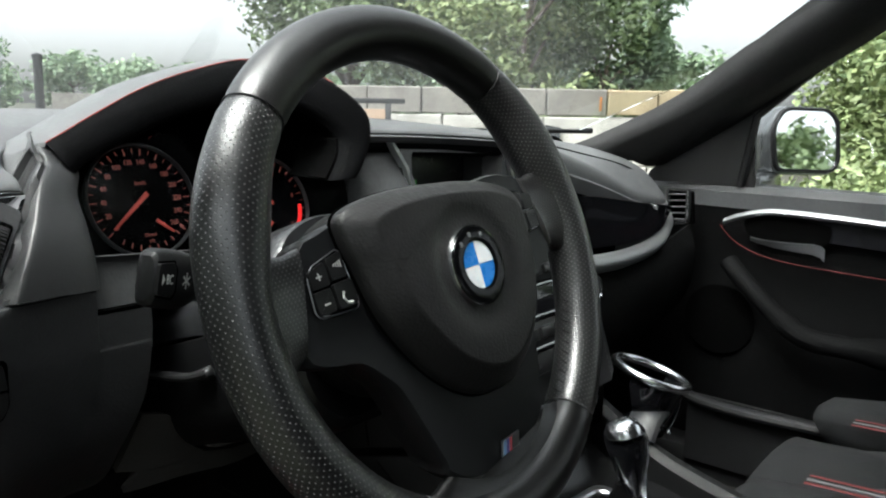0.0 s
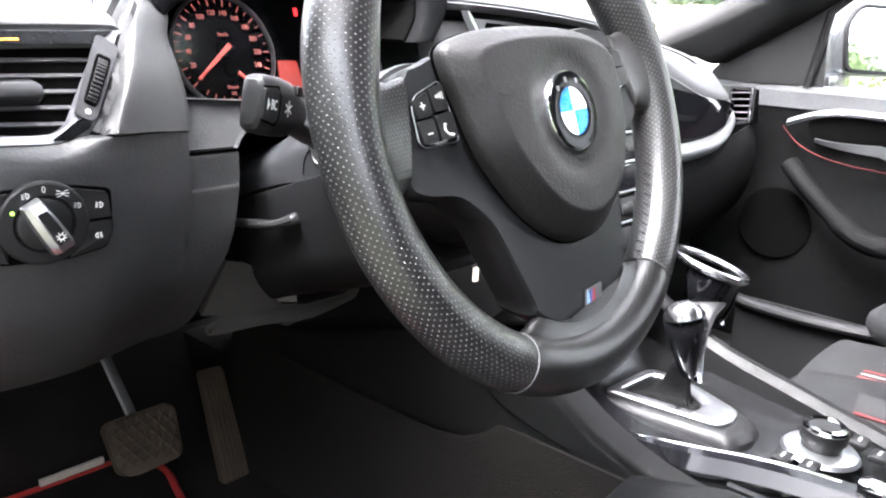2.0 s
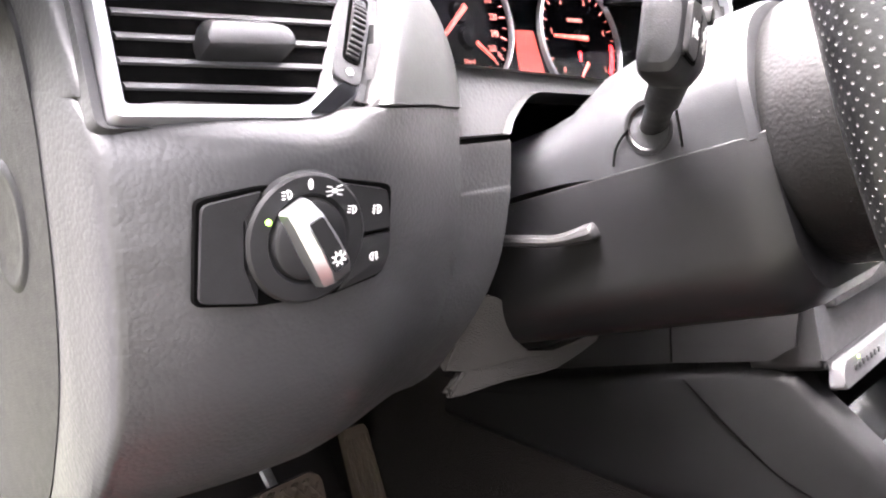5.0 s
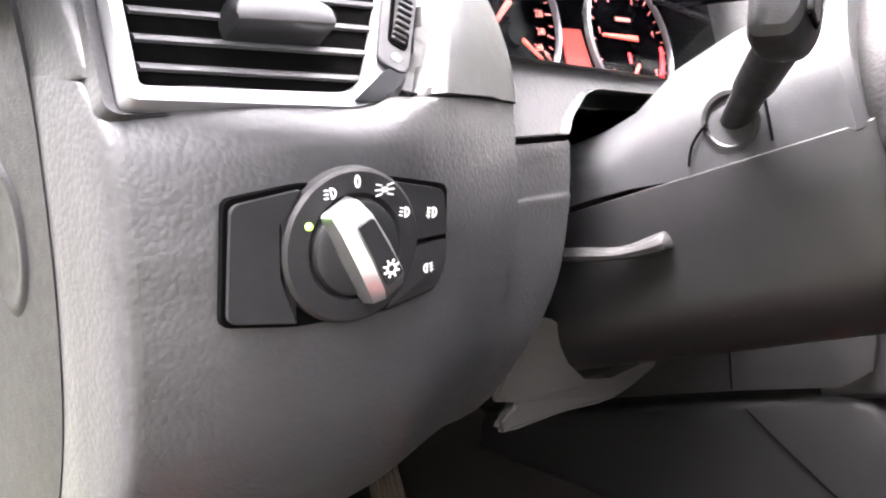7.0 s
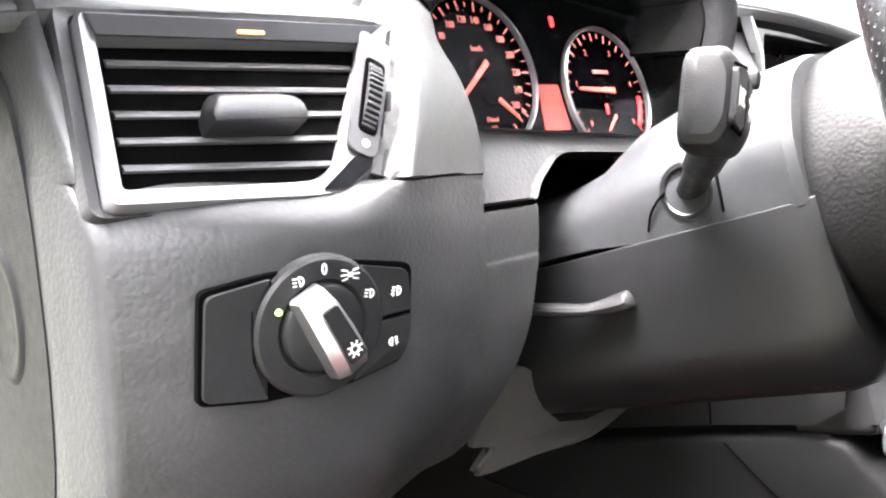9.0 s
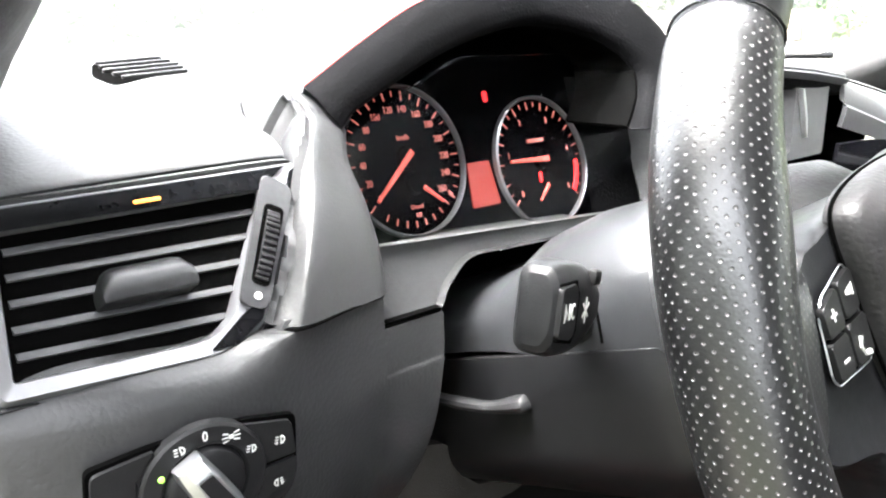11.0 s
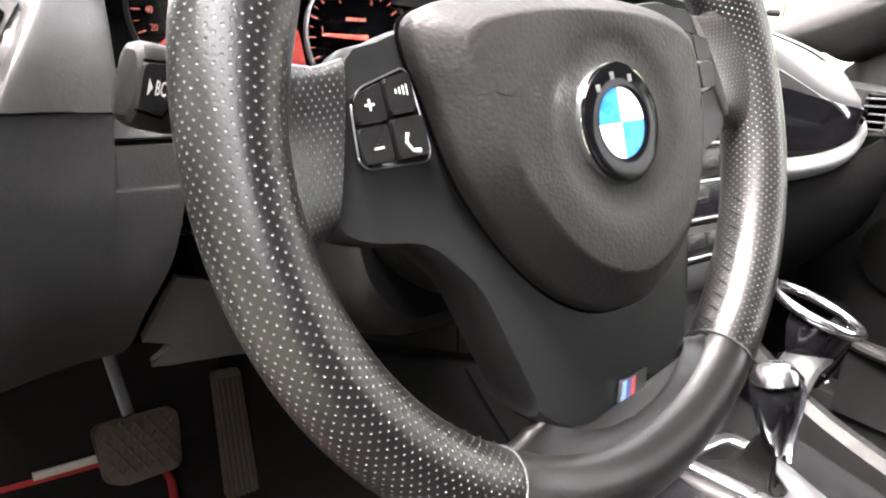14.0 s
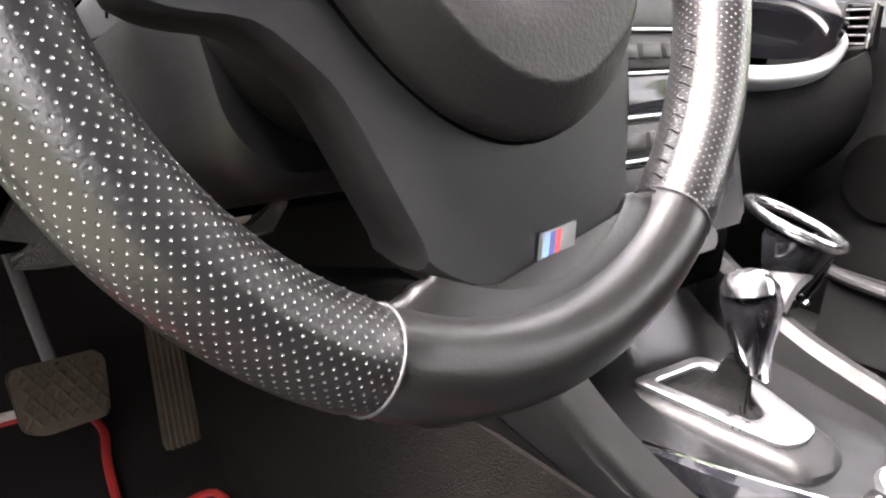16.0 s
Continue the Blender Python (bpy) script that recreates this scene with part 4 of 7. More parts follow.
# leather saddles that run from the spokes into the rim
def saddle(turn, r0, bow, hw, side, material, label="", slant=0.0):
    """turn: degrees of the spoke's way from the hub; r0: where the leather starts; hw: half widths towards the rim; side: shift across."""
    q = w_m @ Matrix.Rotation(radians(turn), 4, "Z")
    bm = bmesh.new()
    uv = bm.loops.layers.uv.new("UVMap")
    n, k = 36, 14
    grid = []
    for i in range(k + 1):
        s = i / k
        j0 = min(int(s * (len(hw) - 1)), len(hw) - 2)
        f = s * (len(hw) - 1) - j0
        f = f * f * (3 - 2 * f) if j0 == 0 else f
        h = hw[j0] * (1 - f) + hw[j0 + 1] * f
        zf, zb = 0.0068 + 0.0095 * s ** 1.6, 0.010 + 0.006 * s
        ring = []
        for j in range(n):
            a = 2 * math.pi * j / n
            w = h * math.copysign(abs(math.cos(a)) ** (0.7 + 0.3 * s), math.cos(a))
            z = (zf if math.sin(a) > 0 else zb) * math.copysign(abs(math.sin(a)) ** (0.55 + 0.4 * s), math.sin(a))
            ww = w + side * (1 - s)
            far = math.sqrt(max(0.1700 ** 2 - ww * ww, 0.0001))
            ring.append((Vector(((r0 - bow * w * w + slant * ww) * (1 - s) + far * s, ww, z)), ww, j))
        grid.append(ring)
    vs = [[bm.verts.new(q @ p[0]) for p in r] for r in grid]
    for i in range(k):
        for j in range(n):
            j2 = (j + 1) % n
            f = bm.faces.new((vs[i][j], vs[i][j2], vs[i + 1][j2], vs[i + 1][j]))
            for lp, (ii, jj) in zip(f.loops, ((i, j), (i, j2), (i + 1, j2), (i + 1, j))):
                lp[uv].uv = (grid[ii][jj][1] / 0.0046, ii * 0.0042 / 0.0046)
    bm.faces.new(vs[0][::-1])
    bm.faces.new(vs[-1])
    return part("leather_saddle", bm, material, wheel, label, smooth=60)


saddle(270, 0.1470, 6.0, (0.0585, 0.0670, 0.0780, 0.0890, 0.1000), 0.0, LEATHER, "smooth leather saddle at the lower spoke")
saddle(180, 0.1330, 0.0, (0.0305, 0.0320, 0.0380, 0.0500, 0.0700), -0.0138, PERF, "perforated leather saddle at a side spoke", 0.32)
saddle(0, 0.1330, 0.0, (0.0305, 0.0320, 0.0380, 0.0500, 0.0700), 0.0138, PERF, "perforated leather saddle at a side spoke", -0.32)

# airbag cover: a shield with a crowned face and a dished middle
sh_out = [(-0.091, 0.054), (-0.075, 0.060), (-0.045, 0.062), (-0.008, 0.060), (0.035, 0.0545), (0.070, 0.046), (0.092, 0.034), (0.0955, 0.018), (0.091, -0.010), (0.083, -0.036),
          (0.066, -0.064), (0.045, -0.081), (0.018, -0.0915), (-0.010, -0.0895), (-0.035, -0.077), (-0.055, -0.058), (-0.071, -0.034), (-0.082, -0.010), (-0.0885, 0.022), (-0.0925, 0.040)]
sh = [tuple(p)[:2] for p in spline([(x, y, 0) for x, y in sh_out], 4, closed=True)]


def crown(x, y):
    """The face inside the crease, with the round dish of the emblem."""
    r = math.hypot(x - 0.004, y + 0.004)
    return 0.0312 - 0.55 * x * x - 0.55 * (y + 0.012) ** 2 - 0.0034 / (1 + math.exp((r - 0.0415) / 0.0028))


CREASE = 0.80                                                # where the sloping border meets the face
R3 = [[w_m @ Vector((x, y, 0.0035)) for x, y in sh], [w_m @ Vector((x, y, 0.0100)) for x, y in sh]]
for sc in (0.985, 0.965, 0.93, 0.89, 0.85, 0.82, 0.80, 0.78, 0.75, 0.72, 0.69, 0.66, 0.63, 0.60, 0.57, 0.54, 0.51, 0.48, 0.45, 0.42, 0.39, 0.36, 0.33, 0.30, 0.25, 0.15, 0.04):
    line = []
    for x, y in sh:
        f = max(0.0, (sc - CREASE) / (0.985 - CREASE))
        z0 = crown(x * min(sc, CREASE), y * min(sc, CREASE))
        line.append(w_m @ Vector((x * sc, y * sc, z0 + (0.0150 - z0) * (0.75 * f + 0.25 * f * f))))
    R3.append(line)
part("airbag_cover", loft(R3), AIRBAG, wheel, "grained black airbag cover with a faint scratch", smooth=50)
part("cover_gap", band([(x * 1.012, y * 1.012) for x, y in sh], [(x * 0.985, y * 0.985) for x, y in sh], 0.0012, w_m, base=0.0058), PIT, wheel)
sc = spline([(-0.068, 0.020, 0), (-0.062, 0.0175, 0), (-0.054, 0.020, 0)], 3)
part("scratch", tube([w_m @ Vector((p.x, p.y, crown(p.x, p.y) - 0.00012)) for p in sc], 0.00035, 5), HARD, wheel)

# emblem: plain quarters in a black ring
e_m = w_m @ Matrix.Translation((0.004, -0.004, 0.0276))
emb = part("emblem", lathe([(0, 0.0012), (0.0264, 0.0012), (0.0270, 0.0022), (0.0276, 0.0024), (0.0282, 0.0010), (0.0284, -0.003)], e_m, 64), CHROME, wheel, "round emblem with blue and white quarters")
part("emblem_ring", lathe([(0.0163, 0.0014), (0.0165, 0.0030), (0.0210, 0.0036), (0.0262, 0.0030), (0.0270, 0.0014)], e_m, 64, closed=True), DIMGLOSS, emb, "gloss black ring")
for q in range(4):
    pts = [(0, 0)] + arc((0, 0), 0.0163, q * 90, q * 90 + 90, 10)
    part("emblem_quarter", prism(pts, 0.0026, e_m @ Matrix.Rotation(radians(-4), 4, "Z"), 0.0003), EWHITE if q % 2 == 0 else BLUE, emb)
for i, a in enumerate((128, 96, 62)):
    part("ring_bar", box((0.0214 * math.cos(radians(a)), 0.0214 * math.sin(radians(a)), 0.0034), (0.0030, 0.0034, 0.0004), 0.0001, e_m), SILVER, emb)

# switch pads on the side spokes
SU = 0.0                                                   # the pads sit above the spokes' middle
pl = [(x, y + SU) for x, y in ((-0.1225, 0.026), (-0.117, 0.0315), (-0.095, 0.0368), (-0.0925, 0.0345), (-0.0895, 0.003), (-0.092, -0.001), (-0.121, 0.001), (-0.1245, 0.0045))]
for sx in (-1, 1):
    out = [(-sx * x, y) for x, y in pl]
    if sx > 0:
        out = out[::-1]
    pad = part("switch_pad", prism(rounded(out, 0.003), 0.0012, w_m @ Matrix.Translation((0, 0, 0.0055)), 0.0004), GLOSS, wheel, "gloss black switch pad")
    for x0, x1, y0, y1, y2, y3 in ((-0.1230, -0.1092, 0.0028, 0.0025, 0.0165, 0.0165), (-0.1222, -0.1085, 0.0180, 0.0180, 0.0325, 0.0285), (-0.1070, -0.0915, 0.0022, 0.0018, 0.0178, 0.0175), (-0.1065, -0.0935, 0.0195, 0.0195, 0.0352, 0.0332)):
        poly = [(-sx * x0, y0 + SU), (-sx * x1, y1 + SU), (-sx * x1, y2 + SU), (-sx * x0, y3 + SU)]
        if sx > 0:
            poly = poly[::-1]
        part("pad_button", prism(rounded(poly, 0.0015), 0.0028, w_m @ Matrix.Translation((0, 0, 0.0060)), 0.0009), BUTTON, pad)
    edge = [w_m @ Vector((p[0], p[1], 0.0066)) for p in rounded(out, 0.003)]
    part("pad_edge", tube(edge, 0.0004, 6, closed=True), SATIN if sx < 0 else GLOSS, pad, "thin satin edge" if sx < 0 else "")
    if sx < 0:
        z = w_m @ Matrix.Translation((0.0035, 0.014, 0.0089))
        bm = box((-0.119, 0.0105, 0), (0.0045, 0.0009, 0.0003), 0, z)
        box((-0.119, 0.0105, 0), (0.0009, 0.0045, 0.0003), 0, z, bm)
        box((-0.119, -0.006, 0), (0.0045, 0.0009, 0.0003), 0, z, bm)
        part("plus_minus_marks", bm, WHITE, pad, "white plus and minus marks", smooth=0)
        bm = tube([z @ Vector(p) for p in ((-0.1045, -0.0025, 0), (-0.1058, -0.0060, 0), (-0.1035, -0.0095, 0), (-0.1000, -0.0102, 0))], [0.0012, 0.0008, 0.0008, 0.0012], 6)
        part("phone_mark", bm, WHITE, pad, "white telephone mark", smooth=0)
        bm = None
        for k in range(4):
            bm = box((-0.1055 + 0.0018 * k, 0.0140, 0), (0.0006, 0.0018 + 0.0009 * k, 0.0003), 0, z, bm)
        part("voice_mark", bm, WHITE, pad, "white voice mark", smooth=0)
# striped badge on the lower spoke
b_m = w_m @ Matrix.Translation((0.0052, -0.1330, 0.0046)) @ Matrix.Rotation(radians(-2), 4, "Z") @ Matrix.Rotation(radians(4), 4, "X")
bd = part("badge", prism(rounded([(-0.0125, -0.0050), (0.0085, -0.0050), (0.0125, 0.0055), (-0.0085, 0.0055)], 0.0008), 0.0016, b_m, 0.0004), SATIN, wheel, "small striped chrome badge")
for i, mt in enumerate((STRIPE_B, STRIPE_D, STRIPE_R)):
    x = -0.0108 + i * 0.0036
    part("stripe", prism([(x, -0.0042), (x + 0.0030, -0.0042), (x + 0.0064, 0.0047), (x + 0.0034, 0.0047)], 0.0003, b_m, base=0.0015), mt, bd, smooth=0)

# hub collar behind the wheel
part("hub_collar", lathe([(0.040, -0.092), (0.066, -0.0915), (0.0700, -0.087), (0.0715, -0.080), (0.0735, -0.055), (0.0720, -0.036), (0.062, -0.022), (0.050, -0.012)], w0_m @ Matrix.Translation((-0.002, -0.010, 0)), 64), COLLAR, wheel, "round black collar behind the hub")

# ---------------------------------------------------------------- steering column and stalk
AX = (w0_m.to_3x3() @ Vector((0, 0, -1)))                     # forward along the column
UPC = (w0_m.to_3x3() @ Vector((0, 1, 0)))


def col(s, x, h):
    return WC + AX * s + UPC * (h + 0.004) + Vector((x, 0, 0))


column = thing("steering_column", (0, 0.66, 0.86), "dark grey plastic steering column shroud", "steering column")


def shroud_rings(sec, spans):
    return [[col(s, x * wx + 0, h * hx + dh) for x, h in sec] for s, wx, hx, dh in spans]


upper = rounded([(-0.077, -0.013), (0.077, -0.013), (0.078, 0.020), (0.060, 0.047), (0.030, 0.058), (-0.030, 0.058), (-0.060, 0.047), (-0.078, 0.020)], [0.001, 0.001, 0.02, 0.02, 0.02, 0.02, 0.02, 0.02])
# paler upper half and darker lower half carry the fall of light
part("upper_shroud", loft(shroud_rings(upper, ((0.086, 0.96, 0.98, 0), (0.090, 1, 1, 0), (0.11, 1.0, 1.0, 0), (0.145, 0.99, 0.98, 0), (0.175, 0.98, 0.88, 0), (0.200, 0.97, 0.64, 0), (0.225, 0.96, 0.56, 0), (0.30, 0.95, 0.54, 0)))), UPSHROUD, column, "smooth upper shroud, sheen put into its colour")
lower = rounded([(0.0785, -0.0105), (-0.0785, -0.0105), (-0.0785, -0.030), (-0.072, -0.079), (-0.050, -0.103), (0.050, -0.103), (0.072, -0.079), (0.0785, -0.030)], [0.001, 0.001, 0.02, 0.03, 0.03, 0.03, 0.03, 0.02])
part("lower_shroud", loft(shroud_rings(lower, ((0.084, 0.93, 0.90, 0), (0.091, 0.98, 0.97, 0), (0.104, 1.0, 1.0, 0), (0.15, 0.99, 1.0, 0), (0.20, 0.97, 1.0, 0), (0.30, 0.95, 1.0, 0)))), SHROUD, column, "smooth lower shroud, shade put into its colour")
part("stalk_socket", lathe([(0.0, -0.0005), (0.0105, -0.0005), (0.0118, 0.0010), (0.0140, 0.0008), (0.0146, -0.006)], frame_m(col(0.140, -0.0765, 0.008), (0, -1, 0.35), (0, 0.35, 1)), 40), SHROUD, column)
part("shroud_joint", tube(spline([(-0.0722, 0.6602, 0.9650), (-0.0724, 0.6592, 0.9740), (-0.0726, 0.6555, 0.9810), (-0.0726, 0.6520, 0.9850)], 4), 0.0007, 6), PIT, column)
part("shroud_joint", tube([(-0.0722, 0.6212, 0.9785), (-0.0724, 0.6235, 0.9880), (-0.0726, 0.6262, 0.9980)], 0.0007, 6), PIT, column)
tl = spline([(-0.082, 0.765, 0.905), (-0.084, 0.735, 0.914), (-0.081, 0.712, 0.917), (-0.076, 0.693, 0.9195), (-0.071, 0.675, 0.926), (-0.070, 0.669, 0.929)], 4)
part("adjusting_lever", tube(tl, [0.0042, 0.0042, 0.0043, 0.0043, 0.0044, 0.0045, 0.0046, 0.0048, 0.005, 0.005, 0.0048, 0.0046, 0.0046, 0.005, 0.0058, 0.0066, 0.0072, 0.0074, 0.0072, 0.006, 0.003], 10, flat=0.75), SMOOTH, column, "short black adjusting lever")

stalk = thing("indicator_stalk", tuple(col(0.140, -0.078, 0.008)), "black indicator stalk with push buttons on its end", "indicator stalk")
p0, p1 = col(0.140, -0.072, 0.008), Vector((-0.136, 0.594, 1.016))
part("stalk_arm", tube(spline([p0, (p0 + p1) / 2 + Vector((0, 0, 0.001)), p1], 5), [0.0070] * 5 + [0.0085] * 6, 12, flat=0.8), SMOOTH, stalk)
st_m = frame_m((-0.1535, 0.5840, 1.0270), (0.95, 0.22, -0.22), (0.22, 0.06, 1)) @ Matrix.Diagonal((0.66, 1.04, 0.70, 1))     # x in along the stalk, z to the driver
rings = []
for x, h, d in ((-0.0365, 0.006, 0.005), (-0.0345, 0.0125, 0.0095), (-0.031, 0.0152, 0.0122), (-0.024, 0.0168, 0.0135), (-0.006, 0.0172, 0.0140), (0.010, 0.0160, 0.0130), (0.024, 0.0120, 0.0105), (0.036, 0.0085, 0.008)):
    rings.append([st_m @ Vector((x, y, z)) for y, z in rounded([(-h, -d), (h, -d), (h * 1.0, d * 0.55), (h * 0.55, d), (-h * 0.55, d), (-h, d * 0.55)], 0.006, 4)])
head = part("stalk_head", loft(rings), SMOOTH, stalk, "faceted black stalk head", smooth=25)
part("end_button", prism(rounded([(-0.0335, -0.0085), (-0.016, -0.0100), (-0.013, -0.006), (-0.013, 0.006), (-0.016, 0.0100), (-0.0335, 0.0085)], 0.002), 0.0030, st_m, 0.001, base=0.0118), SMOOTH, head)
part("button_gap", tube([st_m @ Vector(p) for p in ((-0.0335, -0.0095, 0.0128), (-0.016, -0.0108, 0.0140), (-0.0122, -0.0065, 0.0142), (-0.0122, 0.0065, 0.0142), (-0.016, 0.0108, 0.0140), (-0.0335, 0.0095, 0.0128))], 0.0006, 5), PIT, head)
bm = text("BC", 0.0082, st_m @ Matrix.Translation((-0.0205, 0, 0.0150)), None, 0.75)
prism([(-0.0292, -0.0032), (-0.0262, 0.0), (-0.0292, 0.0032)], 0.0003, st_m, base=0.0149, bm=bm)
part("button_words", bm, WHITE, head, "white letters on the button", smooth=0)
bm = None
for a in (0, 60, 120):
    bm = box((0, 0, 0), (0.0095, 0.0010, 0.0003), 0, st_m @ Matrix.Translation((0.0005, 0, 0.0143)) @ Matrix.Rotation(radians(a + 30), 4, "Z"), bm)
part("stalk_symbols", bm, WHITE, head, "white stalk symbols", smooth=0)
part("rocker", box((0.0145, 0.0115, 0.0115), (0.009, 0.006, 0.006), 0.0015, st_m), HARD, head)


# ---------------------------------------------------------------- cabin shell
CX = 0.36                                                   # the car's middle


def mirrored(p):
    return Vector((2 * CX - p[0], p[1], p[2]))


bm = sheet([[(x, y, 0.425 + (0.10 * max(0, (y - 1.27)) / 0.18 if y > 1.27 else 0)) for x in (-0.40, -0.1, 0.19)] for y in (-1.2, -0.4, 0.4, 1.27, 1.45)], 0.03, (0, 0, -1))
sheet([[(x, y, 0.425 + (0.10 * max(0, (y - 1.27)) / 0.18 if y > 1.27 else 0)) for x in (0.55, 0.8, 1.10)] for y in (-1.2, -0.4, 0.4, 1.27, 1.45)], 0.03, (0, 0, -1), bm)
sheet([[(0.19, y, 0.425), (0.20, y, 0.56), (0.52, y, 0.56), (0.55, y, 0.425)] for y in (-1.2, 0, 1.45)], 0.02, (0, 0, -1), bm)
alone("floor", bm, CARPET, "black carpeted car floor", "floor", "structure")
bm = sheet([[(x, 1.42 - 0.22 * (k == 0) + 0.02, z) for x in (-0.40, 0.2, 0.6, 1.12)] for k, z in ((0, 0.40), (1, 0.72), (2, 1.08))], 0.03, (0, 1, 0))
alone("firewall", bm, CARPET, "carpeted bulkhead at the end of the footwells", "bulkhead", "structure")
# left side below the dash: kick panel and sill
alone("kick_panel_right", box((1.130, 1.13, 0.66), (0.03, 0.64, 0.56), 0.012), HARD, "black plastic kick panel beside the footwell", "kick panel", "structure")
bm = box((-0.350, 1.17, 0.580), (0.03, 0.48, 0.35), 0.012)
alone("kick_panel", bm, HARD, "black plastic kick panel beside the footwell", "kick panel", "structure")
bm = box((-0.44, -0.15, 0.40), (0.13, 2.2, 0.10), 0.02)
alone("door_sill", bm, HARD, "black door sill", "sill", "structure")
alone("door_sill_right", box((1.13, 0.0, 0.42), (0.16, 2.6, 0.13), 0.02), HARD, "black door sill", "sill", "structure")
bm = box((-0.465, -0.15, 0.345), (0.12, 2.4, 0.11), 0.03)
alone("body_side", bm, PAINT, "grey painted body side under the door", "car body", "structure")
# roof, rear wall and rear side panels close the cabin behind the camera
rows = [[(x, y, 1.50 - 0.10 * ((x - CX) / 0.72) ** 2 - 0.09 * max(0, y - 0.1) - 0.03 * max(0, -y)) for x in (-0.30, -0.1, 0.36, 0.82, 1.02)] for y in (-1.6, -0.8, 0.0, 0.30, 0.42)]
alone("roof", sheet(smooth_rows(rows, 3, 3), 0.03, (0, 0, 1)), HEADLINER, "dark cloth headliner under the roof", "roof", "structure")
alone("rear_wall", box((CX, -1.62, 0.95), (1.5, 0.04, 1.1), 0.01), PILLAR, "dark rear end of the cabin", "rear wall", "structure")
alone("side_panel", box((-0.42, -1.15, 0.78), (0.06, 0.9, 0.80), 0.02), PILLAR, "dark rear side panel", "side panel", "structure")
alone("side_panel", box((1.14, -1.10, 0.70), (0.06, 1.0, 0.62), 0.02), PILLAR, "dark rear side panel", "side panel", "structure")


# rear door and pillar added out of view to block light from left rear
alone("unseen_rear_door", box((-0.415, -0.47, 0.78), (0.06, 0.50, 0.80), 0.02), PILLAR, "added unseen rear door that blocks light from behind", "car door", "structure")
bm = loft([[Vector((x + dx, y + dy, z)) for dx, dy in ((-0.03, -0.05), (0.03, -0.05), (0.03, 0.05), (-0.03, 0.05))] for x, y, z in ((-0.415, -0.20, 0.40), (-0.405, -0.21, 1.0), (-0.36, -0.26, 1.22), (-0.29, -0.30, 1.45))])
alone("unseen_middle_pillar", bm, PILLAR, "added unseen door pillar that blocks light from behind", "pillar", "structure")


# windscreen pillars
def pillar(sx, name):
    f = (lambda p: Vector(p)) if sx > 0 else mirrored
    ctrl = []
    for k in range(7):
        u = k / 6
        inner = Vector((1.03, 0.885, 1.055)).lerp(Vector((0.93, 0.43, 1.36)), u)
        outer = Vector((1.10, 0.83, 1.03)).lerp(Vector((1.02, 0.36, 1.33)), u)
        wid = outer - inner
        n = wid.cross(Vector((0.1, 0.45, -0.30))).normalized()
        if n.x > 0:
            n = -n
        ctrl.append([f(inner + Vector((0.01, 0.03, 0.01))), f(inner), f(inner + wid * 0.22 + n * 0.014), f(inner + wid * 0.6 + n * 0.016), f(outer), f(outer + Vector((0.02, 0.0, -0.005)))])
    rows = smooth_rows(ctrl, 2, 4)
    # the foot flares into the dashboard
    for i, r in enumerate(rows[:5]):
        s = (1 - i / 5) ** 2
        for j, p in enumerate(r):
            if j < len(r) * 0.35:
                p.y += 0.10 * s
                p.z -= 0.012 * s
                p.x -= (0.05 * s) * (1 if sx > 0 else -1)
    alone(name, sheet(rows, 0.02, (sx, 0.3, 0.2)), PILLAR, "dark cloth covered windscreen pillar", "pillar", "structure")


pillar(1, "pillar_right")
pillar(-1, "pillar_left")
ws = sheet([[(x, 1.20 - 0.25 * ((x - CX) / 0.72) ** 2 - (z - 1.09) * 2.35, z) for x in (-0.30, -0.1, 0.36, 0.82, 1.02)] for z in (1.09, 1.25, 1.42)], 0.004, (0, 1, 0.4))
ob = alone("windscreen", ws, GLASS, "clear windscreen", "windscreen", "structure")
ob.visible_shadow = False
alone("windscreen_seal", tube([(x, 1.197 - 0.25 * ((x - CX) / 0.72) ** 2, 1.094) for x in (-0.33, -0.15, 0.1, 0.36, 0.62, 0.87, 1.05)], 0.006, 8), HARD, "black seal along the windscreen foot", "seal", "structure")

# ---------------------------------------------------------------- dashboard, middle and passenger's side
edge = ((0.185, 0.766, 1.1085), (0.24, 0.757, 1.1075), (0.34, 0.752, 1.1035), (0.46, 0.752, 1.0955), (0.56, 0.757, 1.0855))
ctrl = [[(x, y0 + 0.012, z0 - 0.016), (x, y0 + 0.001, z0 - 0.007), (x, y0 + 0.005, z0 + 0.001), (x, y0 + 0.05, z0 + 0.009), (x, y0 + 0.16, z0 + 0.015), (x, y0 + 0.30, z0 + 0.015), (x, y0 + 0.43, z0 + 0.004)] for x, y0, z0 in edge]
part("screen_hood", sheet(smooth_rows(ctrl, 3, 4), 0.005, (0, 0, -1)), TOPPAD, dash, "dark grey padded hood over the screen")
# the shaded underside of the screen hood, as a near-black strip
ctrl = [[(x, y0 - 0.0005, z0 - 0.008), (x, y0 + 0.002, z0 - 0.020), (x, y0 + 0.012, z0 - 0.025), (x, y0 + 0.05, z0 - 0.024)] for x, y0, z0 in edge]
part("screen_lip", sheet(smooth_rows(ctrl, 3, 3), 0.003, (0, 1, 0)), HOODC, dash, "lip under the screen hood, darkened as in shade")
ctrl = []
